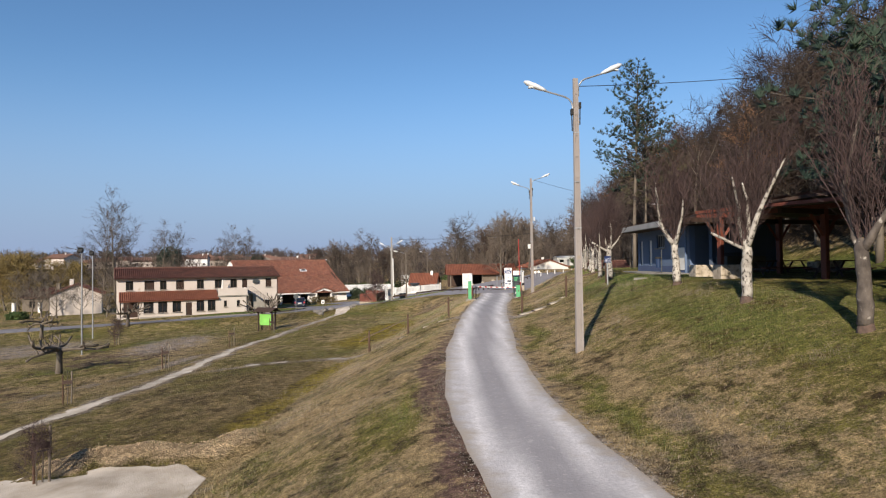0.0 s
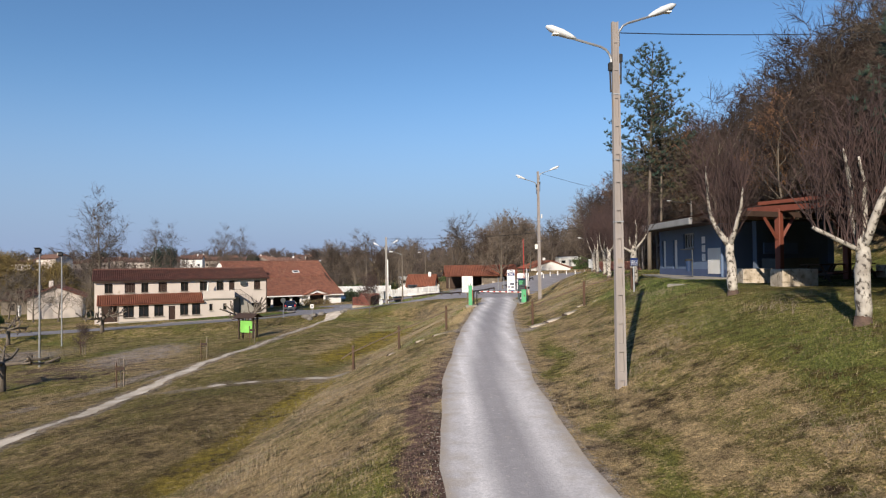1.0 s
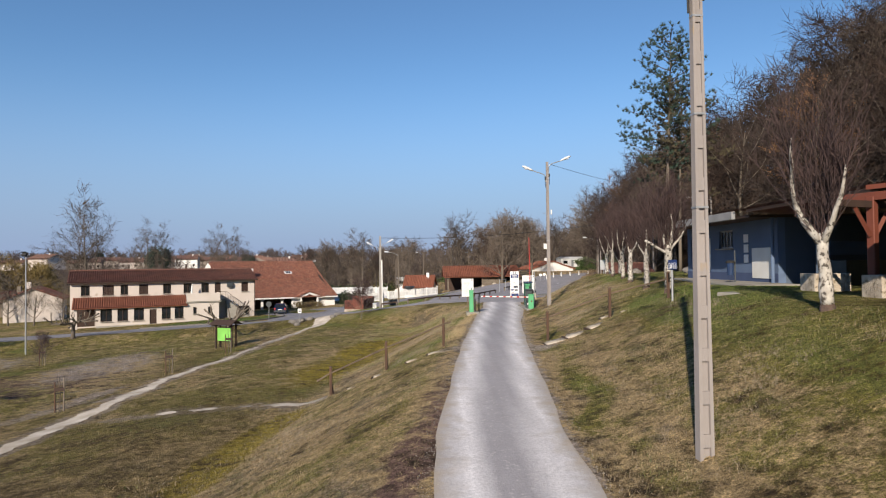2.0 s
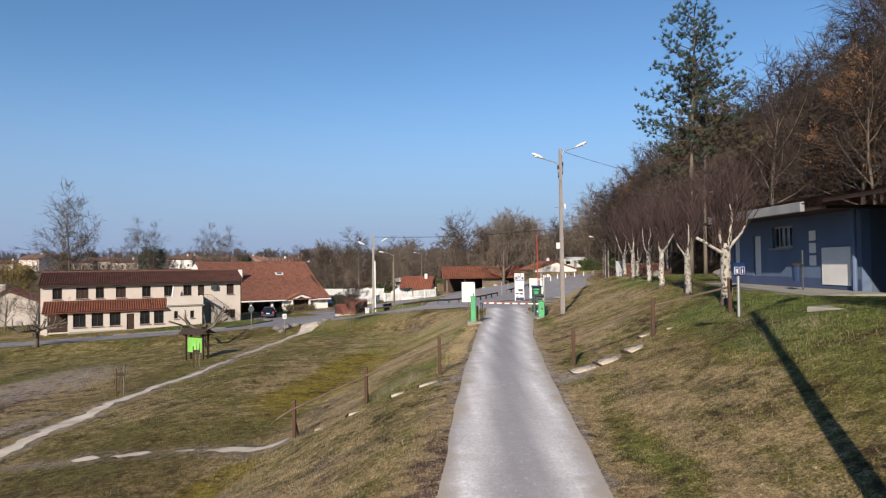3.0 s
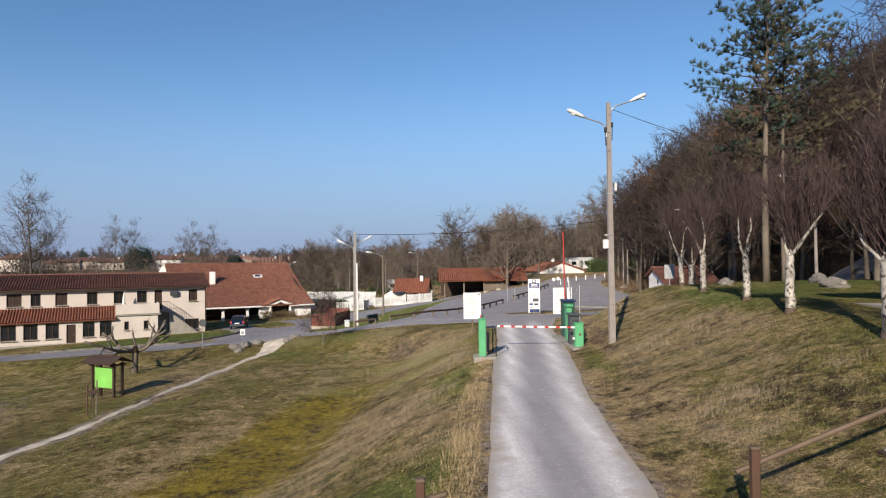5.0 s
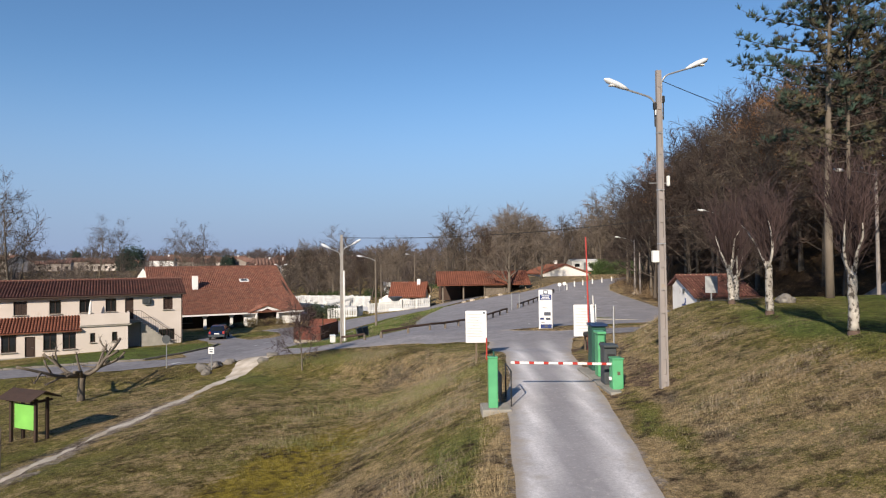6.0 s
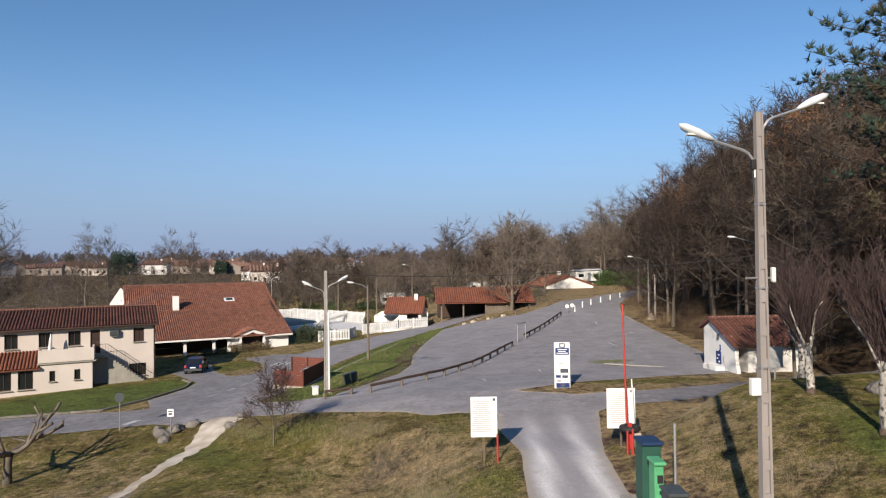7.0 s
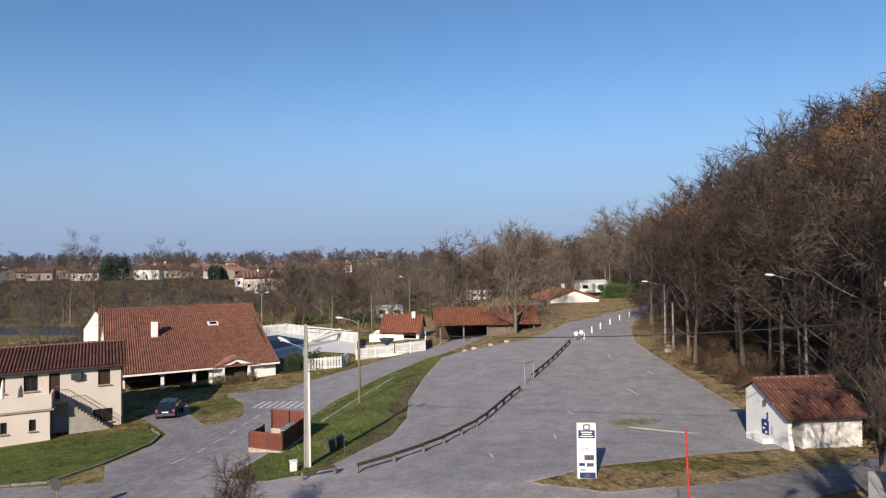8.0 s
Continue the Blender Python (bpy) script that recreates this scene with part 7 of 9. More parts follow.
def caravan(x, y, rz, w=7.0, lift=0.0, label="white mobile home standing among trees"):
    t = thing("mobile_home", pose(x, y, hgt(x, y) + lift, 0, 0, rz), label, "mobile home", "mobile homes")
    part("body", Mesh().box((0, 0, 1.6), (w, 3.0, 2.4), bevel=0.08), M_CARAVAN, t)
    part("roof", Mesh().prism([(-1.6, 2.8), (1.6, 2.8), (0, 3.25)], 0, -w / 2 - 0.1, w / 2 + 0.1), M_CARAVAN, t)
    for k in (-0.3, 0.25):
        part("window", Mesh().box((w * k, -1.51, 1.75), (1.3, 0.04, 0.8)), M_GLASS, t)
    part("door", Mesh().box((0, -1.51, 1.4), (0.7, 0.05, 1.9)), M_GALV, t)
    for sx in (-1, 1):
        part("leg", Mesh().box((sx * w * 0.35, 0, 0.2 - lift / 2), (0.3, 2.4, 0.6 + lift)), M_DARKBOX, t)


for x, y, r, w in ((-8.5, 188, 8, 6), (16, 236, 12, 8), (26, 240, -8, 6)):
    caravan(x, y, r, w)
caravan(37.4, 187, 14, 7, 0.35)


# ---- road paint, kerbs and small things on the car park ----
def paint(x0, y0, x1, y1, w, label="worn white painted road line", group="road paint"):
    d = Vector((x1 - x0, y1 - y0, 0))
    s = Vector((-d.y, d.x, 0)).normalized() * (w / 2)
    n = max(1, int(d.length / 1.0))
    m = Mesh()
    for i in range(n):
        a, b = Vector((x0, y0, 0)) + d * (i / n), Vector((x0, y0, 0)) + d * ((i + 1) / n)
        q = [a - s, b - s, b + s, a + s]
        m.add([(p.x, p.y, hgt(p.x, p.y) + 0.042) for p in q], [(0, 1, 2, 3)])
    return tagged(part("road_line", m, M_PAINTLINE), label, "road marking", group)


CENTRE = [(-15.2, 83.1), (-14.5, 85.5), (-14.0, 89.8), (-13.6, 95.8), (-12.6, 100), (-11.2, 106), (-9.0, 112), (-5.9, 117.6)]
acc = [0.0]
for a, b in zip(CENTRE[:-1], CENTRE[1:]):
    acc.append(acc[-1] + math.hypot(b[0] - a[0], b[1] - a[1]))
s = 0.0
while s < acc[-1] - 1.4:
    if not 14.5 < s < 20:
        p, q = [(float(np.interp(v, acc, [c[0] for c in CENTRE])), float(np.interp(v, acc, [c[1] for c in CENTRE]))) for v in (s, s + 1.2)]
        paint(*p, *q, 0.13, "short worn white centre dash")
    s += 2.5
for k in range(8):
    x = -15.0 + 0.68 * k
    paint(x, 100.2 - 0.32 * k, x + 0.35, 102.9 - 0.24 * k, 0.34, "worn white zebra crossing stripe", "zebra crossing")
paint(-7.5, 91.6, -5.9, 98.6, 0.14)
paint(-5.9, 98.6, -2.9, 109.2, 0.14)
paint(-10.9, 81.5, -10.3, 83.6, 0.14)
paint(-17.3, 75.4, -16.9, 76.4, 0.5, "worn white stop line")
for x0, y0, x1, y1 in ((15.9, 92.0, 16.0, 89.6), (8.0, 80.6, 7.9, 79.5), (3.9, 77.2, 4.0, 76.2), (18.2, 104.5, 18.6, 106.5), (10.0, 86.2, 10.1, 85.2), (19.4, 97.6, 19.5, 96.4)):
    paint(x0, y0, x1, y1, 0.12, "faint worn parking mark")
tagged(part("concrete_beam", Mesh().box((14.27, 80.05, hgt(14.3, 80) + 0.08), (4.0, 0.16, 0.1), rz=-26, bevel=0.03), M_PADCON), "broken concrete beam lying on the asphalt", "beam")
KERB = [(-33, 80.6), (-27, 81.3), (-21.8, 81.6), (-20.3, 85.0), (-19.3, 89.7), (-19.8, 92.4), (-21.3, 94.4)]
for (ax, ay), (bx, by) in zip(KERB[:-1], KERB[1:]):
    n = max(1, round(math.hypot(bx - ax, by - ay)))
    for i in range(n):
        x, y = ax + (bx - ax) * (i + 0.5) / n, ay + (by - ay) * (i + 0.5) / n
        tagged(part("kerb_stone", Mesh().box((x, y, hgt(x, y) + 0.02), (math.hypot(bx - ax, by - ay) / n * 0.97, 0.14, 0.24), rz=math.degrees(math.atan2(by - ay, bx - ax)), bevel=0.02), M_ROCK),
               "weathered grey kerb stone along the lawn", "kerb", "kerb stones", "structure")
for x, y in ((-5.0, 81.5), (-4.6, 82.2)):
    t = thing("crate", pose(x, y, hgt(x, y), 0, -12, 25), "small dark grey crate beside the pole", "crate", "crates")
    part("body", Mesh().box((0, 0, 0.35), (0.4, 0.4, 0.7), bevel=0.03), M_DARKBOX, t)
    part("lid", Mesh().box((0, 0, 0.72), (0.44, 0.44, 0.05), bevel=0.015), M_DARKBOX, t)


# ---- trees ----
class Twigs:
    """Collects tapered branches as plain triangles, fast."""

    def __init__(self):
        self.v, self.t = [], []

    def tube(self, pts, radii, n):
        o = len(self.v)
        for i, p in enumerate(pts):
            d = pts[min(i + 1, len(pts) - 1)] - pts[max(i - 1, 0)]
            a = d.cross(Vector((0.3, 0.2, 1.0)) if abs(d.x) + abs(d.y) > 0.05 else Vector((1, 0, 0)))
            a.normalize()
            b = d.normalized().cross(a)
            for k in range(n):
                t = 2 * math.pi * k / n
                q = p + (a * math.cos(t) + b * math.sin(t)) * radii[i]
                self.v.append((q.x, q.y, q.z))
        for i in range(len(pts) - 1):
            for k in range(n):
                k2 = (k + 1) % n
                a, b, c, d = o + i * n + k, o + i * n + k2, o + (i + 1) * n + k2, o + (i + 1) * n + k
                self.t += [(a, b, c), (a, c, d)]

    def needle(self, p, q, r):
        """Three-sided spike from p to q."""
        d = q - p
        a = d.cross(Vector((0.31, 0.17, 1.0)))
        a.normalize()
        b = d.normalized().cross(a)
        o = len(self.v)
        for ca, sb in ((1, 0), (-0.5, 0.866), (-0.5, -0.866)):
            w = p + a * (ca * r) + b * (sb * r)
            self.v.append((w.x, w.y, w.z))
        self.v.append((q.x, q.y, q.z))
        self.t += [(o, o + 1, o + 3), (o + 1, o + 2, o + 3), (o + 2, o, o + 3)]

    def sliver(self, p, q, r):
        """The thinnest twig, one tapering face."""
        d = q - p
        a = d.cross(Vector((math.sin(d.x * 91 + p.y * 37), math.cos(d.y * 83 + p.x * 41), 0.4)))
        a.normalize()
        o = len(self.v)
        for w in (p - a * (r * 1.3), p + a * (r * 1.3), q):
            self.v.append((w.x, w.y, w.z))
        self.t.append((o, o + 1, o + 2))

    def leaf(self, p, size, rng):
        a = Vector((rng.gauss(0, 1), rng.gauss(0, 1), rng.gauss(0, 1))).normalized() * size
        b = a.orthogonal().normalized() * size * 0.55
        o = len(self.v)
        for w in (p - a * 0.5, p + b * 0.5, p + a * 0.5, p - b * 0.5):
            self.v.append((w.x, w.y, w.z))
        self.t += [(o, o + 1, o + 2), (o, o + 2, o + 3)]

    def arrays(self):
        return np.array(self.v, np.float32), np.array(self.t, np.int32)

    def mesh(self, name, mat):
        v, t = self.arrays()
        return flat_mesh(name, v, t, mat)


def bend(p, d, length, n, rng, wob, lift):
    """Points of a wandering branch."""
    pts = [p.copy()]
    d = d.normalized()
    for i in range(n):
        d = (d + Vector((rng.gauss(0, wob), rng.gauss(0, wob), rng.gauss(0, wob * 0.6) + lift))).normalized()
        pts.append(pts[-1] + d * (length / n))
    return pts


def around(d, angle, rng, turn=None):
    """A direction that leans from d by angle degrees."""
    side = d.orthogonal().normalized()
    q = Matrix.Rotation(turn if turn is not None else rng.uniform(0, 2 * math.pi), 3, d.normalized())
    s = q @ side
    return (d.normalized() * math.cos(radians(angle)) + s * math.sin(radians(angle))).normalized()


def bare_tree(seed, H, trunk_r, crown_from=0.35, spread=0.34, limbs=9, second=6, third=5, twigs=5, leaves=0, lean=0.04, fine=1.0, lite=False, reach=0.72):
    """Leafless tree: returns bark and twig geometry."""
    rng = random.Random(seed)
    bark, tw = Twigs(), Twigs()
    trunk = bend(Vector((0, 0, -0.4)), Vector((rng.gauss(0, lean), rng.gauss(0, lean), 1)), H * reach, 7, rng, 0.045, 0.05)
    rad = [trunk_r * (1.25 if i == 0 else 1) * (1 - 0.86 * i / 7) for i in range(8)]
    bark.tube(trunk[::3] + trunk[-1:] if lite else trunk, rad[::3] + rad[-1:] if lite else rad, 4 if lite else 7)

    def on_trunk(f):
        s = f * 7
        i = min(int(s), 6)
        return trunk[i].lerp(trunk[i + 1], s - i), rad[i] + (rad[i + 1] - rad[i]) * (s - i)

    for k in range(limbs):
        f = crown_from + (0.97 - crown_from) * (k + rng.uniform(0, 0.8)) / limbs
        p, r = on_trunk(min(f, 0.98))
        k1 = (f - crown_from) / (1 - crown_from)
        up = 64 - 44 * k1
        d = around(Vector((0, 0, 1)), up + rng.uniform(-10, 10), rng, k * 2.4 + rng.uniform(-0.5, 0.5))
        L = H * spread * (1.12 - 0.22 * k1) * rng.uniform(0.8, 1.2)
        lp = bend(p, d, L, 5, rng, 0.13, 0.12)
        lr = [max(r * 0.5 * (1 - 0.85 * i / 5), 0.012) for i in range(6)]
        bark.tube(lp[::2] + lp[-1:] if lite else lp, lr[::2] + lr[-1:] if lite else lr, 3 if lite else 5)
        for j in range(second):
            g = 0.25 + 0.75 * (j + rng.uniform(0, 0.9)) / second
            i = min(int(g * 5), 4)
            q = lp[i].lerp(lp[i + 1], g * 5 - i)
            d2 = around((lp[i + 1] - lp[i]).normalized(), rng.uniform(28, 62), rng)
            L2 = L * 0.5 * (1.15 - 0.5 * g) * rng.uniform(0.7, 1.25)
            bp = bend(q, d2, L2, 3, rng, 0.16, 0.1)
            if lite:
                tw.sliver(bp[0], bp[-1], 0.012 * fine)
            else:
                tw.tube(bp, [max(lr[i] * 0.32, 0.012), 0.014, 0.011, 0.006], 3)
            for m in range(third):
                h = 0.2 + 0.8 * (m + rng.uniform(0, 0.9)) / third
                i2 = min(int(h * 3), 2)
                q2 = bp[i2].lerp(bp[i2 + 1], h * 3 - i2)
                d3 = around((bp[i2 + 1] - bp[i2]).normalized(), rng.uniform(25, 60), rng)
                L3 = L2 * 0.55 * rng.uniform(0.6, 1.2) + 0.15
                e = q2 + d3 * L3 + Vector((0, 0, 0.08 * L3))
                tw.sliver(q2, e, 0.010 * fine)
                for s in range(twigs):
                    u = 0.15 + 0.85 * (s + rng.uniform(0, 0.9)) / twigs
                    q3 = q2.lerp(e, u)
                    d4 = around(d3, rng.uniform(25, 60), rng)
                    tw.sliver(q3, q3 + d4 * (L3 * rng.uniform(0.35, 0.85) + 0.12), 0.0065 * fine)
                for s in range(leaves):
                    tw.leaf(q2 + (e - q2) * rng.uniform(0.2, 1.1) + Vector((rng.gauss(0, 0.12), rng.gauss(0, 0.12), rng.gauss(0, 0.12))), rng.uniform(0.1, 0.2), rng)
    return bark, tw


def tree_kind(seed, mats, **kw):
    bark, tw = bare_tree(seed, **kw)
    return bark.mesh("trunk", mats[0]), tw.mesh("crown", mats[1])


def plant(kind, x, y, scale, rz, label, category="tree", group="trees of the wood", name="tree", sink=0.1, z=None):
    t = thing(name, pose(x, y, (hgt(x, y) if z is None else z) - sink, 0, 0, rz) @ Matrix.Diagonal((scale, scale, scale, 1)), label, category, group)
    part("trunk", kind[0], None, t)
    part("crown", kind[1], None, t)
    return t


KINDS = [
    tree_kind(11, (M_BARKPALE, M_TWIG), H=14.5, trunk_r=0.19, crown_from=0.36, spread=0.29, limbs=12, second=7, third=5, twigs=5, fine=2.5),
    tree_kind(12, (M_BARK, M_TWIG), H=13.0, trunk_r=0.2, crown_from=0.28, spread=0.32, limbs=12, second=7, third=5, twigs=5, fine=2.5),
    tree_kind(13, (M_BARKPALE, M_TWIGGREY), H=15.5, trunk_r=0.2, crown_from=0.4, spread=0.27, limbs=12, second=7, third=5, twigs=5, fine=2.5),
    tree_kind(14, (M_BARK, M_TWIGRED), H=11.5, trunk_r=0.15, crown_from=0.25, spread=0.32, limbs=11, second=7, third=5, twigs=5, fine=2.5),
    tree_kind(15, (M_BARKPALE, M_TWIG), H=14.0, trunk_r=0.17, crown_from=0.42, spread=0.28, limbs=11, second=7, third=5, twigs=5, fine=2.5),
]
NEAR = [
    tree_kind(17, (M_BARKPALE, M_TWIG), H=14.0, trunk_r=0.18, crown_from=0.34, spread=0.28, limbs=12, second=7, third=6, twigs=6, fine=1.9),
    tree_kind(18, (M_BARK, M_TWIGRED), H=13.0, trunk_r=0.18, crown_from=0.3, spread=0.3, limbs=12, second=7, third=6, twigs=6, fine=1.9),
    tree_kind(19, (M_BARK, M_TWIGGREY), H=14.5, trunk_r=0.19, crown_from=0.4, spread=0.27, limbs=12, second=7, third=6, twigs=6, fine=1.9),
]
OAK = tree_kind(16, (M_BARK, M_OAKLEAF), H=14.0, trunk_r=0.22, crown_from=0.4, spread=0.27, limbs=11, second=6, third=5, twigs=2, leaves=8, fine=2.3)
WIDE = [tree_kind(21, (M_BARKPALE, M_TWIGCAMP), H=12.5, trunk_r=0.3, crown_from=0.16, spread=0.4, limbs=14, second=7, third=5, twigs=4, fine=3.4),
        tree_kind(22, (M_BARK, M_TWIGGREY), H=12.0, trunk_r=0.26, crown_from=0.2, spread=0.38, limbs=13, second=7, third=5, twigs=4, fine=3.4)]

PALE = tree_kind(23, (M_BARKPALE, M_BARKPALE), H=11.5, trunk_r=0.24, crown_from=0.2, spread=0.4, limbs=11, second=6, third=5, twigs=4, fine=2.6)

rng = random.Random(5)
WOOD_LABELS = ["tall bare leafless tree with a pale slender trunk", "tall bare leafless tree with dark twigs", "bare grey leafless tree on the wooded slope"]


def foot(y):
    return float(np.interp(y, [-40, 60, 68, 80, 105, 125, 150, 200, 300], [24, 25, 28, 25, 25, 29, 40, 62, 110]))


placed = []
front = 0
y = -14.0
while y < 176:
    for row in range(4):
        x = foot(y) + 1.2 + row * 4.2 + rng.uniform(-1.5, 1.5)
        yy = y + rng.uniform(-1.7, 1.7)
        if 63.5 < yy < 77.5 and x < 45 and abs(yy - (70 + (x - 13) * 0.2)) < 3.0:
            continue
        if 8 < yy < 47 and x < 27.5:
            continue
        if (x - 26.4) ** 2 + (yy - 86.2) ** 2 < 2.5 or (x - 26) ** 2 + (yy - 110) ** 2 < 9:
            continue
        placed.append((x, yy))
        k = rng.randrange(5)
        sc = rng.uniform(0.88, 1.14)
        if row == 0:
            sc *= 0.86
        if yy > 50:
            sc *= 1.18
        if rng.random() < 0.03:
            plant(OAK, x, yy, sc, rng.uniform(0, 360), "oak keeping its dry orange-brown leaves")
        else:
            plant(NEAR[k % 3] if 12 < yy < 66 and row < 3 else KINDS[k], x, yy, sc, rng.uniform(0, 360), WOOD_LABELS[(0, 1, 2, 1, 0)[k]])
        front += 1
    y += 4.6

# the wood higher on the hill, too dense to count
def join_many(name, srcs, spots, mat, label, category):
    """Many scaled, turned copies of light geometry in one mesh."""
    vs, ts, o = [], [], 0
    for k, x, yv, z, s, a in spots:
        v, t = srcs[k]
        c, sn = math.cos(a), math.sin(a)
        m = np.array([[c, -sn, 0], [sn, c, 0], [0, 0, 1]], np.float32) * s
        vs.append(v @ m.T + np.array([x, yv, z], np.float32))
        ts.append(t + o)
        o += len(v)
    ob = new(name, flat_mesh(name, np.concatenate(vs), np.concatenate(ts), mat))
    return tagged(ob, label, category, kind="stuff")


def both(seed, **kw):
    b, t = bare_tree(seed, **kw)
    v1, t1 = b.arrays()
    v2, t2 = t.arrays()
    return np.concatenate((v1, v2)), np.concatenate((t1, t2 + len(v1)))


LIGHT = [both(31 + i, H=13.0 + i, trunk_r=0.2, crown_from=0.35, spread=0.28, limbs=12, second=6, third=4, twigs=3, fine=3.6, lite=True) for i in range(3)]
spots = []
y = -14.0
while y < 210:
    for row in range(5):
        x = foot(y) + 18.5 + row * 6.6 + rng.uniform(-2, 2)
        yy = y + rng.uniform(-2.5, 2.5)
        spots.append((rng.randrange(3), x, yy, hgt(x, yy) - 0.2, rng.uniform(0.9, 1.2) * (1.26 if yy > 45 else 1.05), rng.uniform(0, 6.28)))
    y += 5.8
join_many("hill_wood", LIGHT, spots, M_TWIG, "dense bare winter wood on the hill", "wood")


# brambles and low brush along the foot of the wood
def brush_clump(seed, n, r, h, rad=0.006):
    g = random.Random(seed)
    t = Twigs()
    for i in range(n):
        a = g.uniform(0, 6.28)
        q = r * math.sqrt(g.random())
        p = Vector((q * math.cos(a), q * math.sin(a), -0.05))
        d = Vector((g.gauss(0, 0.55), g.gauss(0, 0.55), 1)).normalized()
        L = h * g.uniform(0.4, 1.1)
        e = p + d * L
        t.needle(p, e, rad)
        for k in range(4):
            s = p.lerp(e, g.uniform(0.3, 0.95))
            t.sliver(s, s + around(d, g.uniform(25, 70), g) * L * 0.4, rad * 0.7)
    return t.arrays()


BRUSH = [brush_clump(50 + i, 32, 0.9, 1.3 + 0.4 * i) for i in range(3)]
spots = []
for i in range(330):
    yy = rng.uniform(-8, 170)
    x = foot(yy) + rng.uniform(-1.5, 14)
    if 63 < yy < 78 and x < 42 or (6 < yy < 48 and x < 27):
        continue
    spots.append((rng.randrange(3), x, yy, hgt(x, yy), rng.uniform(0.6, 1.25), rng.uniform(0, 6.28)))
join_many("brush", BRUSH, spots, M_TWIGRED, "tangled bare brown undergrowth along the wood", "undergrowth")


spots = []
for i in range(130):
    yy = rng.uniform(78, 138)
    x = foot(yy) + rng.uniform(-1.8, 4.0)
    spots.append((rng.randrange(3), x, yy, hgt(x, yy), rng.uniform(0.45, 0.95), rng.uniform(0, 6.28)))
join_many("dry_undergrowth", BRUSH, spots, M_SUNBRUSH, "straw-coloured dry undergrowth at the wood's edge", "undergrowth")


# ---- birches with pollarded tops ----
def birch(x, y, seed, h_fork, limbs, r, shoots, label, stub=False, bark=None):
    g = random.Random(seed)
    t = thing("birch", pose(x, y, hgt(x, y) - 0.05), label, "tree", "white-barked pollard trees")
    trunk = Mesh()
    tw = Twigs()
    lean = Vector((g.uniform(-0.05, 0.05), g.uniform(-0.05, 0.05), 1))
    p0 = Vector((0, 0, 0.0))
    p1 = lean * h_fork
    ft = Mesh()
    ft.tube([p0 - Vector((0, 0, 0.3)), p0 + lean * 0.04, p0 + lean * 0.2], [r * 1.55, r * 1.22, r * 0.98], 10)
    part("foot", ft, M_BIRCHFOOT, t, "cracked brown bark at the foot", True)
    rows = 9
    pts = [p0 + lean * (0.16 + (h_fork - 0.16) * i / (rows - 1)) + Vector((g.gauss(0, 0.012), g.gauss(0, 0.012), 0)) for i in range(rows)] + [p1 + lean * 0.2]
    trunk.tube(pts, [r * (1.05 - 0.2 * i / (rows - 1)) * g.uniform(0.93, 1.07) for i in range(rows)] + [r * 0.4], 12)
    bark = bark or M_BIRCH
    part("trunk", trunk, bark, t, "", True)
    tips = []
    for k in range(limbs):
        a = 2 * math.pi * (k + g.uniform(0, 0.5)) / limbs
        d = Vector((math.cos(a) * 0.62, math.sin(a) * 0.62, g.uniform(0.7, 1.4)))
        L = g.uniform(1.7, 3.0) if y < 30 else g.uniform(1.2, 2.1)
        pts = bend(p1 - lean * 0.1, d, L, 8, g, 0.12, 0.1)
        m = Mesh()
        m.tube(pts, [r * q * g.uniform(0.88, 1.12) * (1.0 if y < 30 else 0.72) for q in (0.62, 0.55, 0.49, 0.44, 0.39, 0.34, 0.29, 0.22, 0.12)], 8)
        part("limb", m, bark, t, "", True)
        tips.append(pts)
    if stub:
        a = g.uniform(2.9, 3.3)
        pts = bend(p1 - lean * 0.15, Vector((math.cos(a), math.sin(a) * 0.6, 0.5)), 1.1, 4, g, 0.08, 0.02)
        part("limb", Mesh().tube(pts, [r * 0.4, r * 0.32, r * 0.3, r * 0.28, r * 0.27], 8), bark, t, "short cut-off limb", True)
        tips.append([pts[0].lerp(pts[4], i / 8) for i in range(9)])
    for i in range(shoots):
        pts = g.choice(tips)
        f = g.uniform(0.04, 1.0) ** 1.3 * 7.99
        s = pts[int(f)].lerp(pts[int(f) + 1], f - int(f))
        out = (s - p1) * 0.22
        d = Vector((g.gauss(0, 0.2) + out.x, g.gauss(0, 0.2) + out.y, 1)).normalized()
        L = g.uniform(1.4, 3.0) * (1.0 - 0.05 * f)
        q = bend(s, d, L, 3, g, 0.07, 0.03)
        tw.tube(q, [0.014, 0.011, 0.008, 0.004], 3)
        for k in range(9):
            j = g.uniform(0.25, 2.95)
            c = q[int(j)].lerp(q[int(j) + 1], j - int(j))
            e = around(d, g.uniform(12, 38), g) * L * g.uniform(0.15, 0.4)
            tw.sliver(c, c + e, 0.006)
            for u in (0.35, 0.7):
                c2 = c + e * u
                tw.sliver(c2, c2 + around(d, g.uniform(18, 50), g) * L * 0.17, 0.0048)
    part("crown", tw.mesh("crown", M_TWIGMAUVE), None, t, "thin mauve-grey upright bare shoots")
    return t


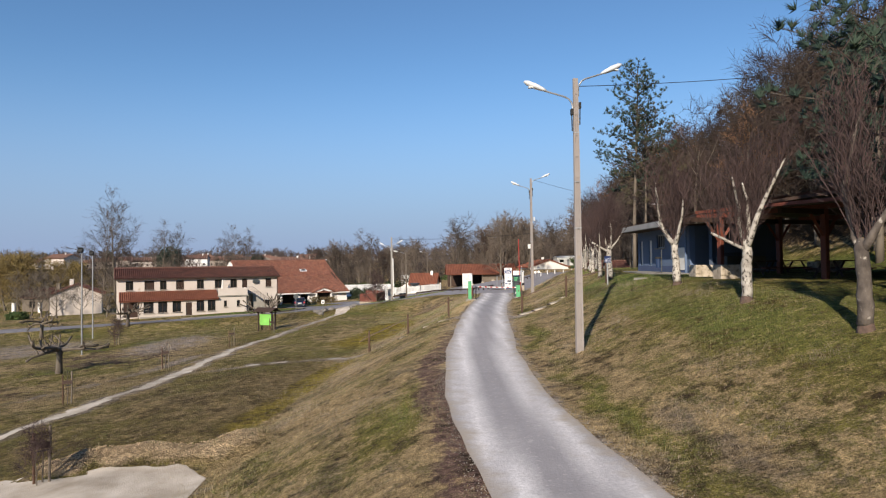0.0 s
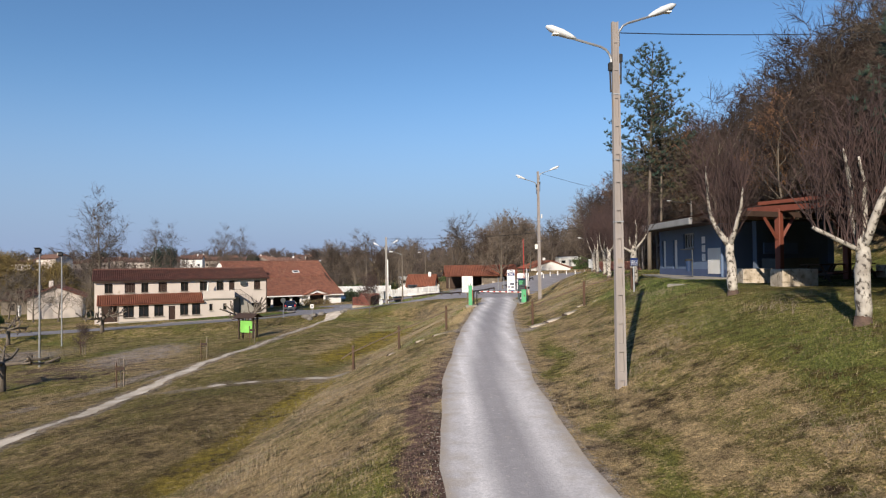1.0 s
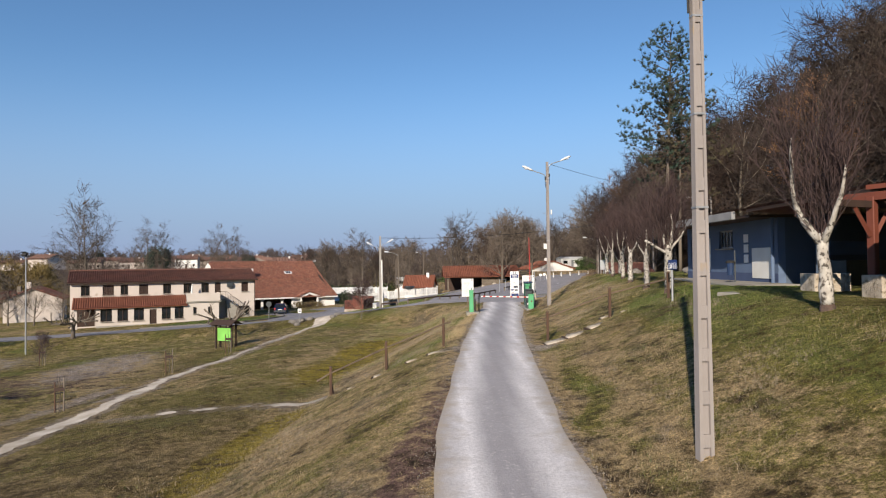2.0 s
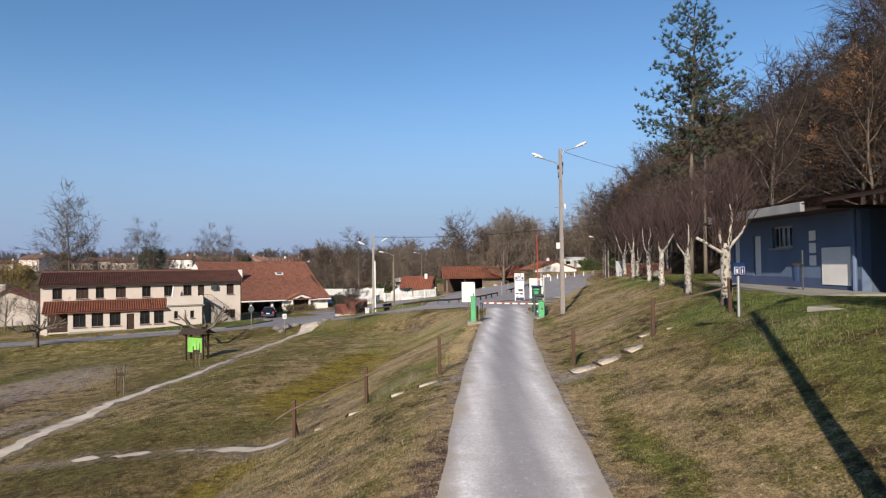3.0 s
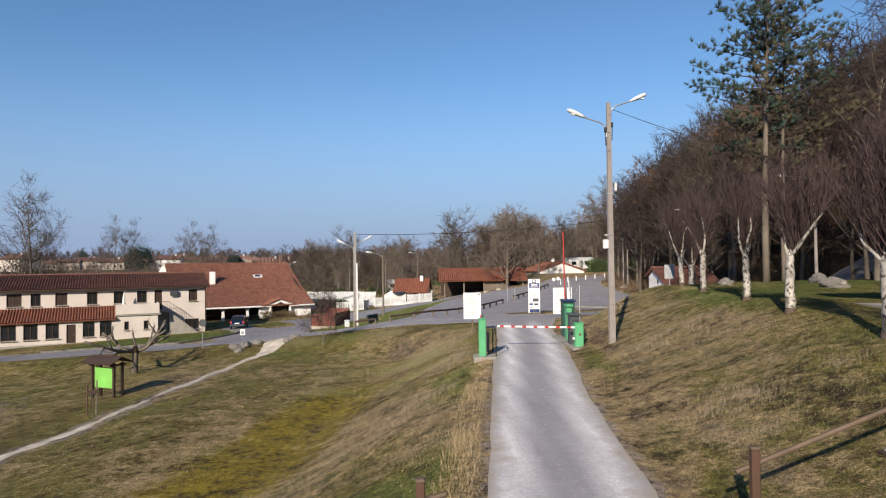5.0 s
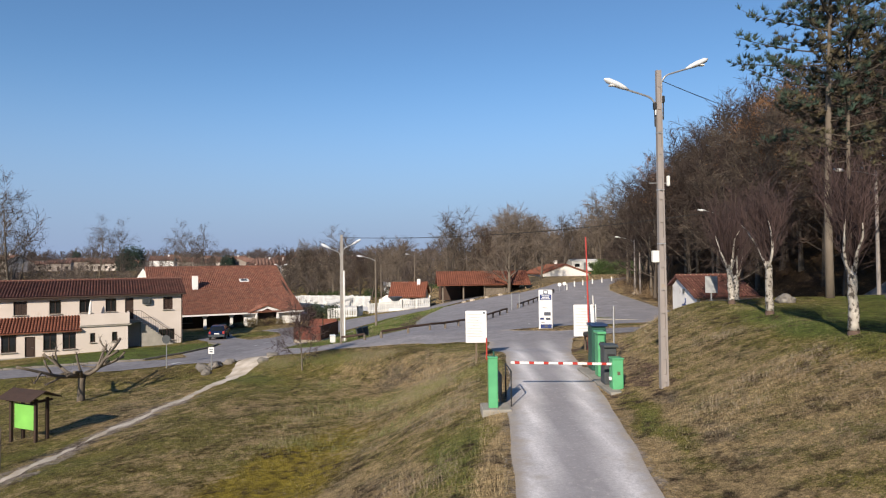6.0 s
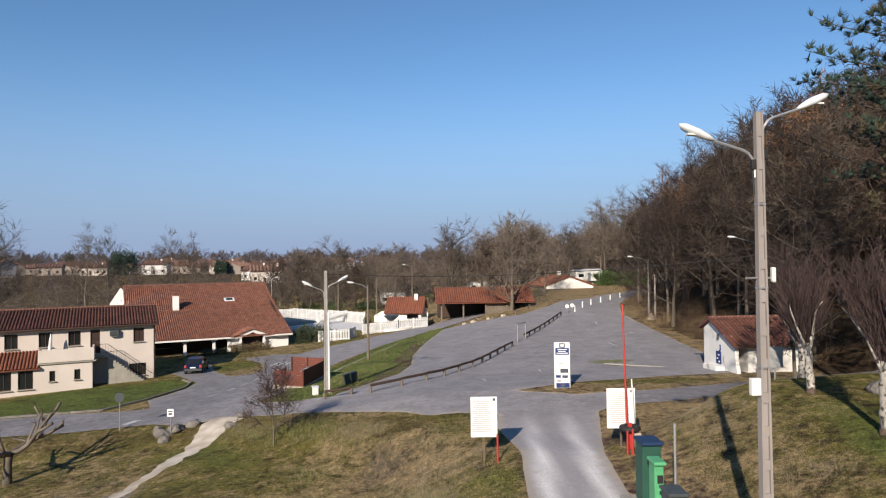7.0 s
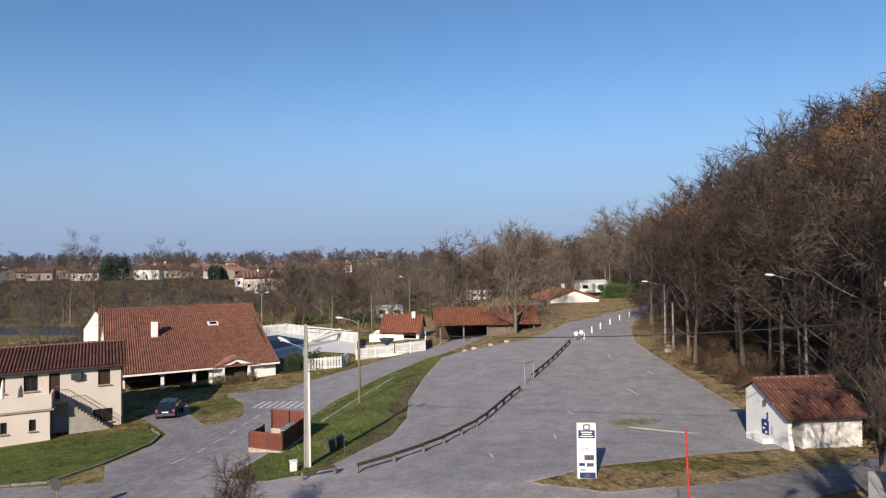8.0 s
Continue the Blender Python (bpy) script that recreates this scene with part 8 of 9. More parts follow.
BL = "white-barked pollard tree with bare upright shoots"
# the last three stand out of view, added to cast shadows on the lawn
for x, y, s, hf, n, r in ((9.1, 24.2, 1, 1.6, 3, 0.145), (8.35, 17.2, 2, 1.6, 3, 0.145), (8.5, 12.6, 3, 1.7, 3, 0.145), (9.3, 34.6, 4, 1.7, 4, 0.165), (9.9, 39.1, 5, 1.6, 3, 0.13),
                          (10.65, 44.0, 6, 1.7, 3, 0.125), (11.5, 48.2, 7, 1.6, 4, 0.125), (12.5, 54.1, 12, 1.7, 3, 0.13), (13.4, 58.8, 8, 1.5, 4, 0.13), (15.6, 63.0, 9, 1.5, 3, 0.16), (13.2, 10.5, 11, 1.6, 3, 0.17), (8.7, 8.0, 13, 1.7, 3, 0.17), (8.6, 3.4, 14, 1.7, 3, 0.17), (12.6, 5.6, 15, 1.7, 3, 0.17)):
    birch(x, y, s, hf, n, r, 115 if y < 60 else 80, BL if s != 3 else "dark-barked pollard tree with bare upright shoots", s in (2, 4), M_DARKBARK if s in (3, 11, 13) else None)


# ---- the tall pine ----
def pine(x, y, H, seed, crown_from, R, label, r=0.25, needles=None):
    g = random.Random(seed)
    t = thing("pine", pose(x, y, hgt(x, y) - 0.1), label, "tree", "pines")
    tr = Mesh()
    pts = bend(Vector((0, 0, -0.3)), Vector((0.01, 0.01, 1)), H, 8, g, 0.012, 0.02)
    tr.tube(pts, [r * (1 - 0.86 * i / 8) for i in range(9)], 10)
    part("trunk", tr, M_BARKPALE, t, "tall straight pale trunk", True)
    br, nd = Twigs(), Twigs()
    n = 58
    for i in range(n):
        f = crown_from + (0.985 - crown_from) * (i / n) ** 0.9
        s = min(f * 8, 7.99)
        p = pts[int(s)].lerp(pts[int(s) + 1], s - int(s))
        k = (f - crown_from) / (1 - crown_from)
        L = R * (1.0 - 0.9 * k) ** 0.5 * g.choice((0.45, 0.7, 0.9, 1.0, 1.12)) * (0.65 if k < 0.12 else 1.0) + 0.3
        a = i * 2.4 + g.uniform(-0.4, 0.4)
        d = Vector((math.cos(a), math.sin(a), -0.12 + 0.65 * k))
        bp = bend(p, d, L, 5, g, 0.08, 0.075)
        br.tube(bp, [0.05, 0.042, 0.034, 0.026, 0.018, 0.01], 4)
        tufts = max(5, int(L * 6.0))
        for j in range(tufts):
            u = 0.3 + 0.7 * (j + g.random()) / tufts
            q = bp[min(int(u * 5), 4)].lerp(bp[min(int(u * 5), 4) + 1], u * 5 - min(int(u * 5), 4))
            off = Vector((g.gauss(0, 0.28), g.gauss(0, 0.28), g.gauss(0.05, 0.16)))
            c = q + off * min(1.0, L * 0.45)
            br.needle(q, c, 0.012)
            axis = (off + Vector((0, 0, 0.35))).normalized()
            for m in range(16):
                e = around(axis, g.uniform(5, 75), g)
                nd.needle(c - axis * 0.05, c + e * g.uniform(0.18, 0.36), 0.026)
    part("branchwork", br.mesh("branchwork", M_BARK), None, t)
    part("foliage", nd.mesh("foliage", needles or M_NEEDLE), None, t, "dark green needle clumps" if needles is None else "olive-brown needle clumps")
    return t


pine(18.7, 60.5, 19.8, 3, 0.4, 4.6, "very tall dark green pine with a bare lower trunk", 0.2)
pine(19.9, 60.9, 15.4, 4, 0.42, 4.3, "tall pine with olive-brown needles close beside a taller one", 0.15, M_NEEDLEDRY)
for x, yy, sc in ((33.5, 91, 1.25), (36.5, 94, 1.35), (33.0, 97, 1.2), (30.5, 112, 1.2)):
    plant(OAK, x, yy, sc, rng.uniform(0, 360), "oak keeping its dry orange-brown leaves")
plant(OAK, foot(140) + 2.5, 140, 1.1, 30, "oak keeping its dry orange-brown leaves")
plant(NEAR[0], 17.4, 66.6, 0.62, 20, "slim bare tree before the white hut")
pine(26.2, 37.5, 14.2, 6, 0.3, 4.6, "dark pine at the edge of the wood")
pine(11.6, 14.8, 10.2, 8, 0.3, 3.9, "dark pine standing beside the picnic shelter", 0.2)
for i in range(15):
    x, yy = 28.3 + (i % 3) * 2.6 + rng.uniform(-0.8, 0.8), 24.0 + 2.6 * i + rng.uniform(-0.8, 0.8)
    plant(NEAR[i % 3], x, yy, rng.uniform(0.72, 0.92), rng.uniform(0, 360), WOOD_LABELS[(0, 1, 2)[i % 3]])


# ---- pollarded plane trees on the grass ----
def plane_tree(x, y, seed, h, span, label="pollarded plane tree with knobbly bare limbs"):
    g = random.Random(seed)
    t = thing("plane_tree", pose(x, y, hgt(x, y) - 0.05), label, "tree", "pollarded plane trees")
    m = Mesh()
    m.tube([(0, 0, -0.3), (0, 0, 0.3), (0.03, 0, h * 0.75), (0.05, 0, h)], [0.27, 0.2, 0.17, 0.24], 10)
    part("trunk", m, M_BARKPALE, t, "", True)
    tw = Twigs()
    for k in range(6):
        a = k * 1.05 + g.uniform(-0.3, 0.3)
        d = Vector((math.cos(a), math.sin(a), g.uniform(-0.02, 0.3)))
        pts = bend(Vector((0.05, 0, h - 0.05)), d, span * g.uniform(0.7, 1.1), 6, g, 0.24, 0.03)
        b = Mesh()
        b.tube(pts, [0.14, 0.11, 0.1, 0.085, 0.075, 0.06, 0.085], 7)
        ob = part("limb", b, M_BARKPALE, t, "", True)
        for j in range(3):
            q = pts[2 + j]
            sp = bend(q, around(d, 55, g) + Vector((0, 0, 0.45)), span * 0.3, 3, g, 0.2, 0.1)
            b2 = Mesh().tube(sp, [0.07, 0.055, 0.045, 0.065], 6)
            part("stub", b2, M_BARKPALE, ob, "", True)
            for s in range(9):
                tw.needle(sp[-1], sp[-1] + Vector((g.gauss(0, 0.3), g.gauss(0, 0.3), g.uniform(0.2, 0.7))) * 0.7, 0.008)
    part("crown", tw.mesh("crown", M_TWIG), None, t)


plane_tree(-24.4, 40.6, 1, 1.6, 3.0)
plane_tree(-19.0, 67.8, 2, 1.5, 3.4)
plane_tree(-36.0, 73.0, 3, 1.6, 3.0)
plane_tree(-44.0, 70.0, 4, 1.7, 2.6)


# ---- trees round the pool and the camp ----
plant(WIDE[0], 12.6, 131.0, 1.02, 40, "spreading bare tree in front of the open shed", group="trees round the camp")
plant(WIDE[1], 3.0, 148.0, 1.32, 10, "tall bare tree with an open round crown", group="trees round the camp")
plant(KINDS[3], 10.6, 151.0, 1.18, 70, "slim bare tree behind the open shed", group="trees round the camp")
for i in range(62):
    x = rng.uniform(-60, 48)
    yy = rng.uniform(172, 240)
    if 38 < x and yy < 215 or x < -0.25 * (yy - 45):
        continue
    plant(WIDE[i % 2] if i % 3 else KINDS[i % 5], x, yy, rng.uniform(0.85, 1.25), rng.uniform(0, 360), "bare leafless tree on the camp site", group="trees round the camp")
for x, yy, s in ((-33, 178, 0.75), (-27, 181, 0.8), (-20, 176, 0.75), (-13, 172, 0.8), (-8, 163, 0.6), (17, 150, 0.7), (22, 156, 0.8), (-47, 134, 0.6), (-52, 140, 0.65), (-58, 128, 0.6), (-45, 150, 0.6), (-64, 150, 0.7)):
    plant(WIDE[int(abs(x)) % 2], x, yy, s, rng.uniform(0, 360), "bare leafless tree beyond the pool", group="trees round the camp")
for i in range(16):
    x, yy = -92 + 4.2 * i + rng.uniform(-2, 2), rng.uniform(150, 182)
    if x < -34:
        plant(PALE, x, yy, rng.uniform(0.6, 0.88), rng.uniform(0, 360), "bare pale-limbed tree behind the hall", group="trees round the camp")
for x, yy, sc in ((-49.5, 94.0, 0.5), (-54.5, 96.0, 0.55), (-59, 97.5, 0.6), (-62.5, 99.5, 0.6), (-67, 104, 0.62), (-71, 107, 0.6)):
    plant(PALE, x, yy, sc, rng.uniform(0, 360), "bare pale-limbed tree in front of the outbuilding", group="trees round the camp")
WILLOW = tree_kind(24, (M_BARKPALE, M_TWIGYELLOW), H=11.0, trunk_r=0.22, crown_from=0.1, spread=0.42, limbs=14, second=7, third=6, twigs=5, fine=4.2)
for x, yy, sc in ((-80.5, 121, 1.0), (-76, 125, 0.9), (-71.5, 124, 0.8), (-84, 128, 1.05), (-78, 119, 0.8), (-83, 121, 0.85), (-88, 126, 1.0), (-73, 128, 0.85)):
    plant(WILLOW, x, yy, sc, rng.uniform(0, 360), "bare willow with yellowish twigs behind the houses", group="willows behind the houses")
SMALL = tree_kind(41, (M_BARKPALE, M_TWIGMAUVE), H=3.4, trunk_r=0.045, crown_from=0.3, spread=0.34, limbs=12, second=6, third=5, twigs=4, fine=0.8)
plant(SMALL, -6.9, 68.6, 1.25, 0, "small young bare tree on the grass", group="young trees", sink=0.0)
plant(SMALL, -10.3, 16.2, 0.5, 50, "thin young tree tied to stakes", group="young trees", sink=0.0)
plant(SMALL, -29.4, 57.6, 0.8, 80, "small young bare tree on the grass", group="young trees", sink=0.0)
tree_guard(-10.3, 16.4)


# ---- hedges and shrubs ----
def leafy(name, x, y, sx, sy, sz, mat, n, leaf, label, rz=0, z=None, seed=1):
    """A leafy mass of small leaves round an inner twiggy core."""
    g = random.Random(seed + int(x * 7))
    t = Twigs()
    for i in range(n):
        a, b = g.uniform(0, 6.28), math.acos(g.uniform(-0.15, 1))
        k = 0.78 + 0.3 * noise.noise(Vector((math.cos(a) * 2, math.sin(a) * 2, b * 2 + seed))) + g.uniform(-0.22, 0.08)
        p = Vector((sx * k * math.copysign(abs(math.cos(a)) ** 0.6, math.cos(a)) * math.sin(b) ** 0.5, sy * k * math.copysign(abs(math.sin(a)) ** 0.6, math.sin(a)) * math.sin(b) ** 0.5, sz * k * math.cos(b) ** 0.7 if math.cos(b) > 0 else 0))
        t.leaf(p, leaf * g.uniform(0.6, 1.3), g)
    ob = thing(name, pose(x, y, hgt(x, y) if z is None else z, 0, 0, rz), label, name, "hedges and shrubs")
    part("leaves", t.mesh("leaves", mat), None, ob)
    core = Twigs()
    for i in range(40):
        core.needle(Vector((g.uniform(-0.5, 0.5) * sx, g.uniform(-0.5, 0.5) * sy, 0)), Vector((g.uniform(-0.8, 0.8) * sx, g.uniform(-0.8, 0.8) * sy, sz * g.uniform(0.5, 0.9))), 0.02)
    part("stems", core.mesh("stems", M_TWIG), None, ob)
    return ob


leafy("hedge", -15.0, 121.2, 3.0, 1.6, 2.6, M_HEDGEDARK, 5200, 0.2, "dense dark green hedge beside the hall", 20, -3.4)
leafy("hedge", -15.4, 125.5, 2.4, 2.4, 2.5, M_HEDGEDARK, 4000, 0.2, "dense dark green hedge beside the hall", 20, -3.4)
leafy("hedge", -21.3, 115.0, 3.1, 1.0, 1.35, M_OLIVE, 4200, 0.14, "low yellow-green clipped hedge before the hall", 27, -3.4)
leafy("hedge", -25.0, 113.2, 2.0, 0.7, 0.9, M_HEDGEDARK, 1500, 0.14, "low clipped hedge before the hall", 27, -3.4)
leafy("hedge", 43.6, 180.6, 10.0, 2.2, 3.6, M_HEDGE, 15000, 0.32, "bright green clipped hedge by the far road", 30)
for i, (x, yy, a, b, c, mt) in enumerate(((-66, 122, 4, 3, 4.5, M_OLIVE), (-78, 128, 4, 3, 4.5, M_OLIVE), (-90, 118, 5, 4, 4.5, M_OLIVE), (-64, 96, 1.6, 1.2, 1.4, M_HEDGE),
                                          (-49, 118, 2.5, 2, 3, M_OLIVE), (-25, 186, 6, 2, 2.2, M_HEDGE), (-10, 183, 8, 2, 2.0, M_HEDGE), (6, 186, 7, 2, 2.0, M_HEDGE), (-42, 188, 7, 2, 2.4, M_HEDGE), (-90, 104, 5, 4, 5, M_OLIVE))):
    leafy("shrub", x, yy, a, b, c, mt, 2200, 0.32, "leafy dark green evergreen shrub" if mt is M_HEDGE else "yellowish olive leafy winter shrub", seed=i)


# ---- the plain: scrub, village and far woods ----
FAR = [both(61 + i, H=10.0 + i, trunk_r=0.16, crown_from=0.12, spread=0.36, limbs=9, second=5, third=4, twigs=2, fine=7.5, lite=True) for i in range(3)]
THIN = [both(66 + i, H=10.0 + 0.6 * i, trunk_r=0.16, crown_from=0.1, spread=0.38, limbs=8, second=5, third=5, twigs=1, fine=11.0, lite=True) for i in range(3)]
M_FARWALL = pmat("village house walls", (0.2, 0.165, 0.14), (0.31, 0.265, 0.23), 0.02, 0.9, 0.0, 2, vary=0.25)
M_FARTILE = pmat("faded pinkish roof tiles", (0.21, 0.12, 0.09), (0.15, 0.085, 0.066), 0.3, 0.9, 0.1, 4, vary=0.3, island=True)
rng = random.Random(9)
spots = []
for i in range(140):
    x, yy = rng.uniform(-150, -18), rng.uniform(188, 262)
    if -112 < x < -62 and yy < 202:
        continue
    spots.append((rng.randrange(3), x, yy, hgt(x, yy) - 0.3, rng.uniform(0.4, 0.72), rng.uniform(0, 6.28)))
for i in range(400):
    yy = 185 + 330 * rng.random() ** 1.2
    x = rng.uniform(-0.66 * yy - 30, 0.2 * yy)
    if -112 < x < -58 and yy < 208 or x < -0.1 * yy and 262 < yy < 410 and i % 2:
        continue
    spots.append((rng.randrange(3), x, yy, hgt(x, yy) - 0.3, rng.uniform(0.45, 0.85) * (0.8 if x < -30 and yy < 330 else 1.0), rng.uniform(0, 6.28)))
join_many("scrub_wood", FAR, spots, M_HAZETWIG, "bare scrub woodland on the plain", "wood")
spots = []
for i in range(560):
    yy = rng.uniform(430, 860)
    x = rng.uniform(-0.78 * yy, 0.3 * yy)
    spots.append((rng.randrange(3), x, yy, hgt(x, yy) - 0.3, rng.uniform(0.7, 1.45) * (0.75 if yy < 520 else 1.0), rng.uniform(0, 6.28)))
for i in range(90):
    yy = rng.uniform(255, 420)
    x = yy * 0.1 + rng.uniform(8, 150)
    spots.append((rng.randrange(3), x, yy, hgt(x, yy) - 0.3, rng.uniform(1.3, 1.7), rng.uniform(0, 6.28)))
join_many("far_wood", THIN, spots, M_HAZETWIG, "distant bare winter woodland to the horizon", "wood")
spots = []
for i in range(95):
    yy = rng.uniform(190, 262)
    x = rng.uniform(14, 96)
    if 42 < x < 60 and 201 < yy < 214:
        continue
    spots.append((rng.randrange(3), x, yy, hgt(x, yy) - 0.3, rng.uniform(1.1, 1.4) + (0.3 if x > 38 else 0.0), rng.uniform(0, 6.28)))
join_many("camp_wood", LIGHT, spots, M_TWIGCAMP, "bare grey wood behind the mobile homes", "wood")
POPLARS = tree_kind(75, (M_BARKPALE, M_TWIGGREY), H=20.0, trunk_r=0.3, crown_from=0.15, spread=0.31, limbs=15, second=6, third=5, twigs=3, fine=3.4, reach=0.84)
for x, yy, s in ((-75.2, 146.4, 1.18), (-79.0, 149, 0.95), (-77.0, 152, 0.85), (-90.5, 206, 1.05), (-86.5, 210, 1.0), (-94.5, 210, 0.8), (-66.0, 202, 0.95), (-62.0, 206, 0.92), (-70.5, 206, 0.88), (-58.5, 204, 0.7)):
    plant(POPLARS, x, yy, s, rng.uniform(0, 360), "tall slender bare tree with ascending limbs", group="tall trees on the plain")
EVER = [(-142, 334, 6.0, 13.5), (-147, 338, 4.5, 9.5), (-93, 322, 3.5, 7), (-60, 480, 4, 11), (-250, 480, 3, 14), (-95, 520, 5, 10), (-40, 560, 5, 10)]
for x, yy, r, h in EVER:
    leafy("evergreen", x, yy, r, r, h, M_NEEDLE, 2600, 0.8, "dark evergreen tree among bare woods", seed=int(h))
for x, yy, rz, w, h, wall in ((-130, 338, 12, 11, 4.6, M_WHITEWALL), (-139, 384, 80, 11, 5.6, M_WHITEWALL), (-58, 268, 20, 13, 4.2, M_RENDER), (-66, 276, -15, 10, 3.6, M_WHITEWALL), (-185, 304, -25, 14, 5.2, M_RENDER),
                          (-190, 374, 10, 13, 4.6, M_FARWALL), (-121, 390, 70, 10, 5.0, M_FARWALL), (-113, 352, -8, 14, 3.2, M_FARWALL), (-99, 344, 25, 12, 3.4, M_RENDER), (-84, 330, 75, 11, 3.2, M_FARWALL)):
    small_house(x, yy, hgt(x, yy) + 0.2, rz, w, 8.5, h, 2.0, wall, M_FARTILE, coarse=1.2)
for i in range(15):
    yy = 330 + 7 * ((i * 5) % 12) + rng.uniform(-4, 4)
    x = yy * (-0.64 + 0.036 * i + rng.uniform(-0.01, 0.01))
    small_house(x, yy, hgt(x, yy) + 0.2, rng.uniform(-40, 40), rng.uniform(9, 14), rng.uniform(7, 9), rng.uniform(3.2, 4.4), rng.uniform(1.6, 2.1), M_FARWALL if i % 5 else M_RENDER, M_FARTILE, "cream house with a faded pinkish tiled roof", coarse=1.2)
for i in range(26):
    yy = rng.uniform(400, 560)
    x = -0.68 * yy + 0.62 * yy * ((i * 0.618) % 1 + rng.uniform(0, 0.02))
    small_house(x, yy, hgt(x, yy) + 0.2, rng.uniform(-35, 35), rng.uniform(9, 14), rng.uniform(7, 9), rng.uniform(3.4, 5.2), rng.uniform(1.6, 2.2), M_RENDER if i % 4 == 0 else M_FARWALL, M_FARTILE, "far cream house with a faded pinkish tiled roof", coarse=1.7)
pond = Mesh()
pond.prism([(-108, 186), (-74, 178), (-66, 184), (-74, 194), (-95, 199), (-110, 197)], 2, -4.85, -4.62)
water_mat = M_POOL.copy()
water_mat.name = "pond water"
tagged(part("pond", pond, water_mat), "blue-grey pond behind the bare trees", "water", kind="structure")


# ---- grass ----
def grass_material():
    """Blades from blond straw (0) over grey dead stems (0.5) to fresh green (1), by each blade's own value."""
    m = bpy.data.materials.new("grass blades")
    m.use_nodes = True
    n, l = m.node_tree.nodes, m.node_tree.links
    bs = n["Principled BSDF"]
    bs.inputs["Roughness"].default_value = 0.85
    bs.inputs["Specular IOR Level"].default_value = 0.2
    at = n.new("ShaderNodeAttribute")
    at.attribute_name = "kind"
    ramp = n.new("ShaderNodeValToRGB")
    stops = ((0.0, (0.36, 0.275, 0.155)), (0.25, (0.27, 0.212, 0.125)), (0.42, (0.26, 0.205, 0.14)), (0.55, (0.24, 0.19, 0.145)), (0.7, (0.21, 0.185, 0.066)), (0.85, (0.1, 0.125, 0.033)), (1.0, (0.07, 0.112, 0.026)))
    el = ramp.color_ramp.elements
    while len(el) < len(stops):
        el.new(0.5)
    for e, (p, c) in zip(el, stops):
        e.position, e.color = p, (*c, 1)
    l.new(at.outputs["Fac"], ramp.inputs[0])
    hsv = n.new("ShaderNodeHueSaturation")
    l.new(ramp.outputs[0], hsv.inputs["Color"])
    geo = n.new("ShaderNodeNewGeometry")
    r = n.new("ShaderNodeMapRange")
    r.inputs[3].default_value, r.inputs[4].default_value = 0.62, 1.42
    l.new(geo.outputs["Random Per Island"], r.inputs[0])
    l.new(r.outputs[0], hsv.inputs["Value"])
    l.new(hsv.outputs[0], bs.inputs["Base Color"])
    return m


M_GRASS = grass_material()


def species(x, y, r):
    """What grows at a spot: a value for the grass material."""
    g = mask_green(x, y) + 0.25 * wave(x, y, 0.5, 1)
    grey = np.clip(0.22 + 0.42 * wave(x, y, 1.3, 6), 0, 0.6)
    blond = band(left_of(x, y), 0.1, 0.7) * smooth01((y - 34) / 3) * smooth01((54 - y) / 4)
    m = len(x)
    dry = np.where(r.rand(m) < grey, 0.42 + 0.18 * r.rand(m), 0.08 + 0.3 * r.rand(m))
    dry = np.where(r.rand(m) < blond, 0.12 * r.rand(m), dry)
    return np.where(r.rand(m) < g * 0.85 * (1 - blond), 0.66 + 0.34 * r.rand(m) ** 0.8, dry)


def blades(name, n, fn_xy, h, w, label, seed, flop=0.5, keep=None, kind=None):
    """A field of single grass blades in one mesh."""
    r = np.random.RandomState(seed)
    x, y = fn_xy(r, n)
    ok = d_asphalt(x, y) > 0.05 + 0.12 * r.rand(n)
    ok &= d_path(x, y) > 0.1
    ok &= r.rand(n) > 0.8 * np.maximum(mask_dirt(x, y), mask_sandy(x, y))
    if keep is not None:
        ok &= r.rand(n) < keep(x, y)
    x, y = x[ok], y[ok]
    z = height(x, y) - 0.02
    m = len(x)
    hh = h * (0.4 + r.rand(m) ** 1.7) * (0.75 + 0.4 * wave(x, y, 1.1, 4))
    a = r.rand(m) * 6.283
    lean = r.rand(m) * flop * hh
    b = r.rand(m) * 6.283
    ww = w * (0.6 + 0.8 * r.rand(m))
    dx, dy = np.cos(a) * ww, np.sin(a) * ww
    v = np.empty((m, 3, 3), np.float32)
    v[:, 0] = np.column_stack((x - dx, y - dy, z))
    v[:, 1] = np.column_stack((x + dx, y + dy, z))
    v[:, 2] = np.column_stack((x + np.cos(b) * lean, y + np.sin(b) * lean, z + hh))
    me = flat_mesh(name, v.reshape(-1, 3), np.arange(m * 3).reshape(-1, 3), M_GRASS)
    at = me.attributes.new("kind", 'FLOAT', 'POINT')
    at.data.foreach_set("value", np.repeat((kind or species)(x, y, r), 3).astype(np.float32))
    return tagged(new(name, me), label, "grass", kind="stuff")


def near_lane(r, n):
    y = 2 + 64 * r.rand(n) ** 1.25
    side = r.rand(n) < 0.5
    u = r.rand(n) ** 1.15
    x = np.where(side, road_mid(y) - 1.35 - 6.4 * u, road_mid(y) + 1.35 + 7.5 * u)
    return x, y


def lawn(r, n):
    return 7.5 + 14 * r.rand(n), 8 + 56 * r.rand(n)


def meadow(r, n):
    return -26 + 22 * r.rand(n), 12 + 60 * r.rand(n)


def island(r, n):
    x, y = -10 + 12 * r.rand(n), 76 + 46 * r.rand(n)
    ok = d_poly(x, y, ISLAND) < -0.1
    return np.resize(x[ok], n), np.resize(y[ok], n)


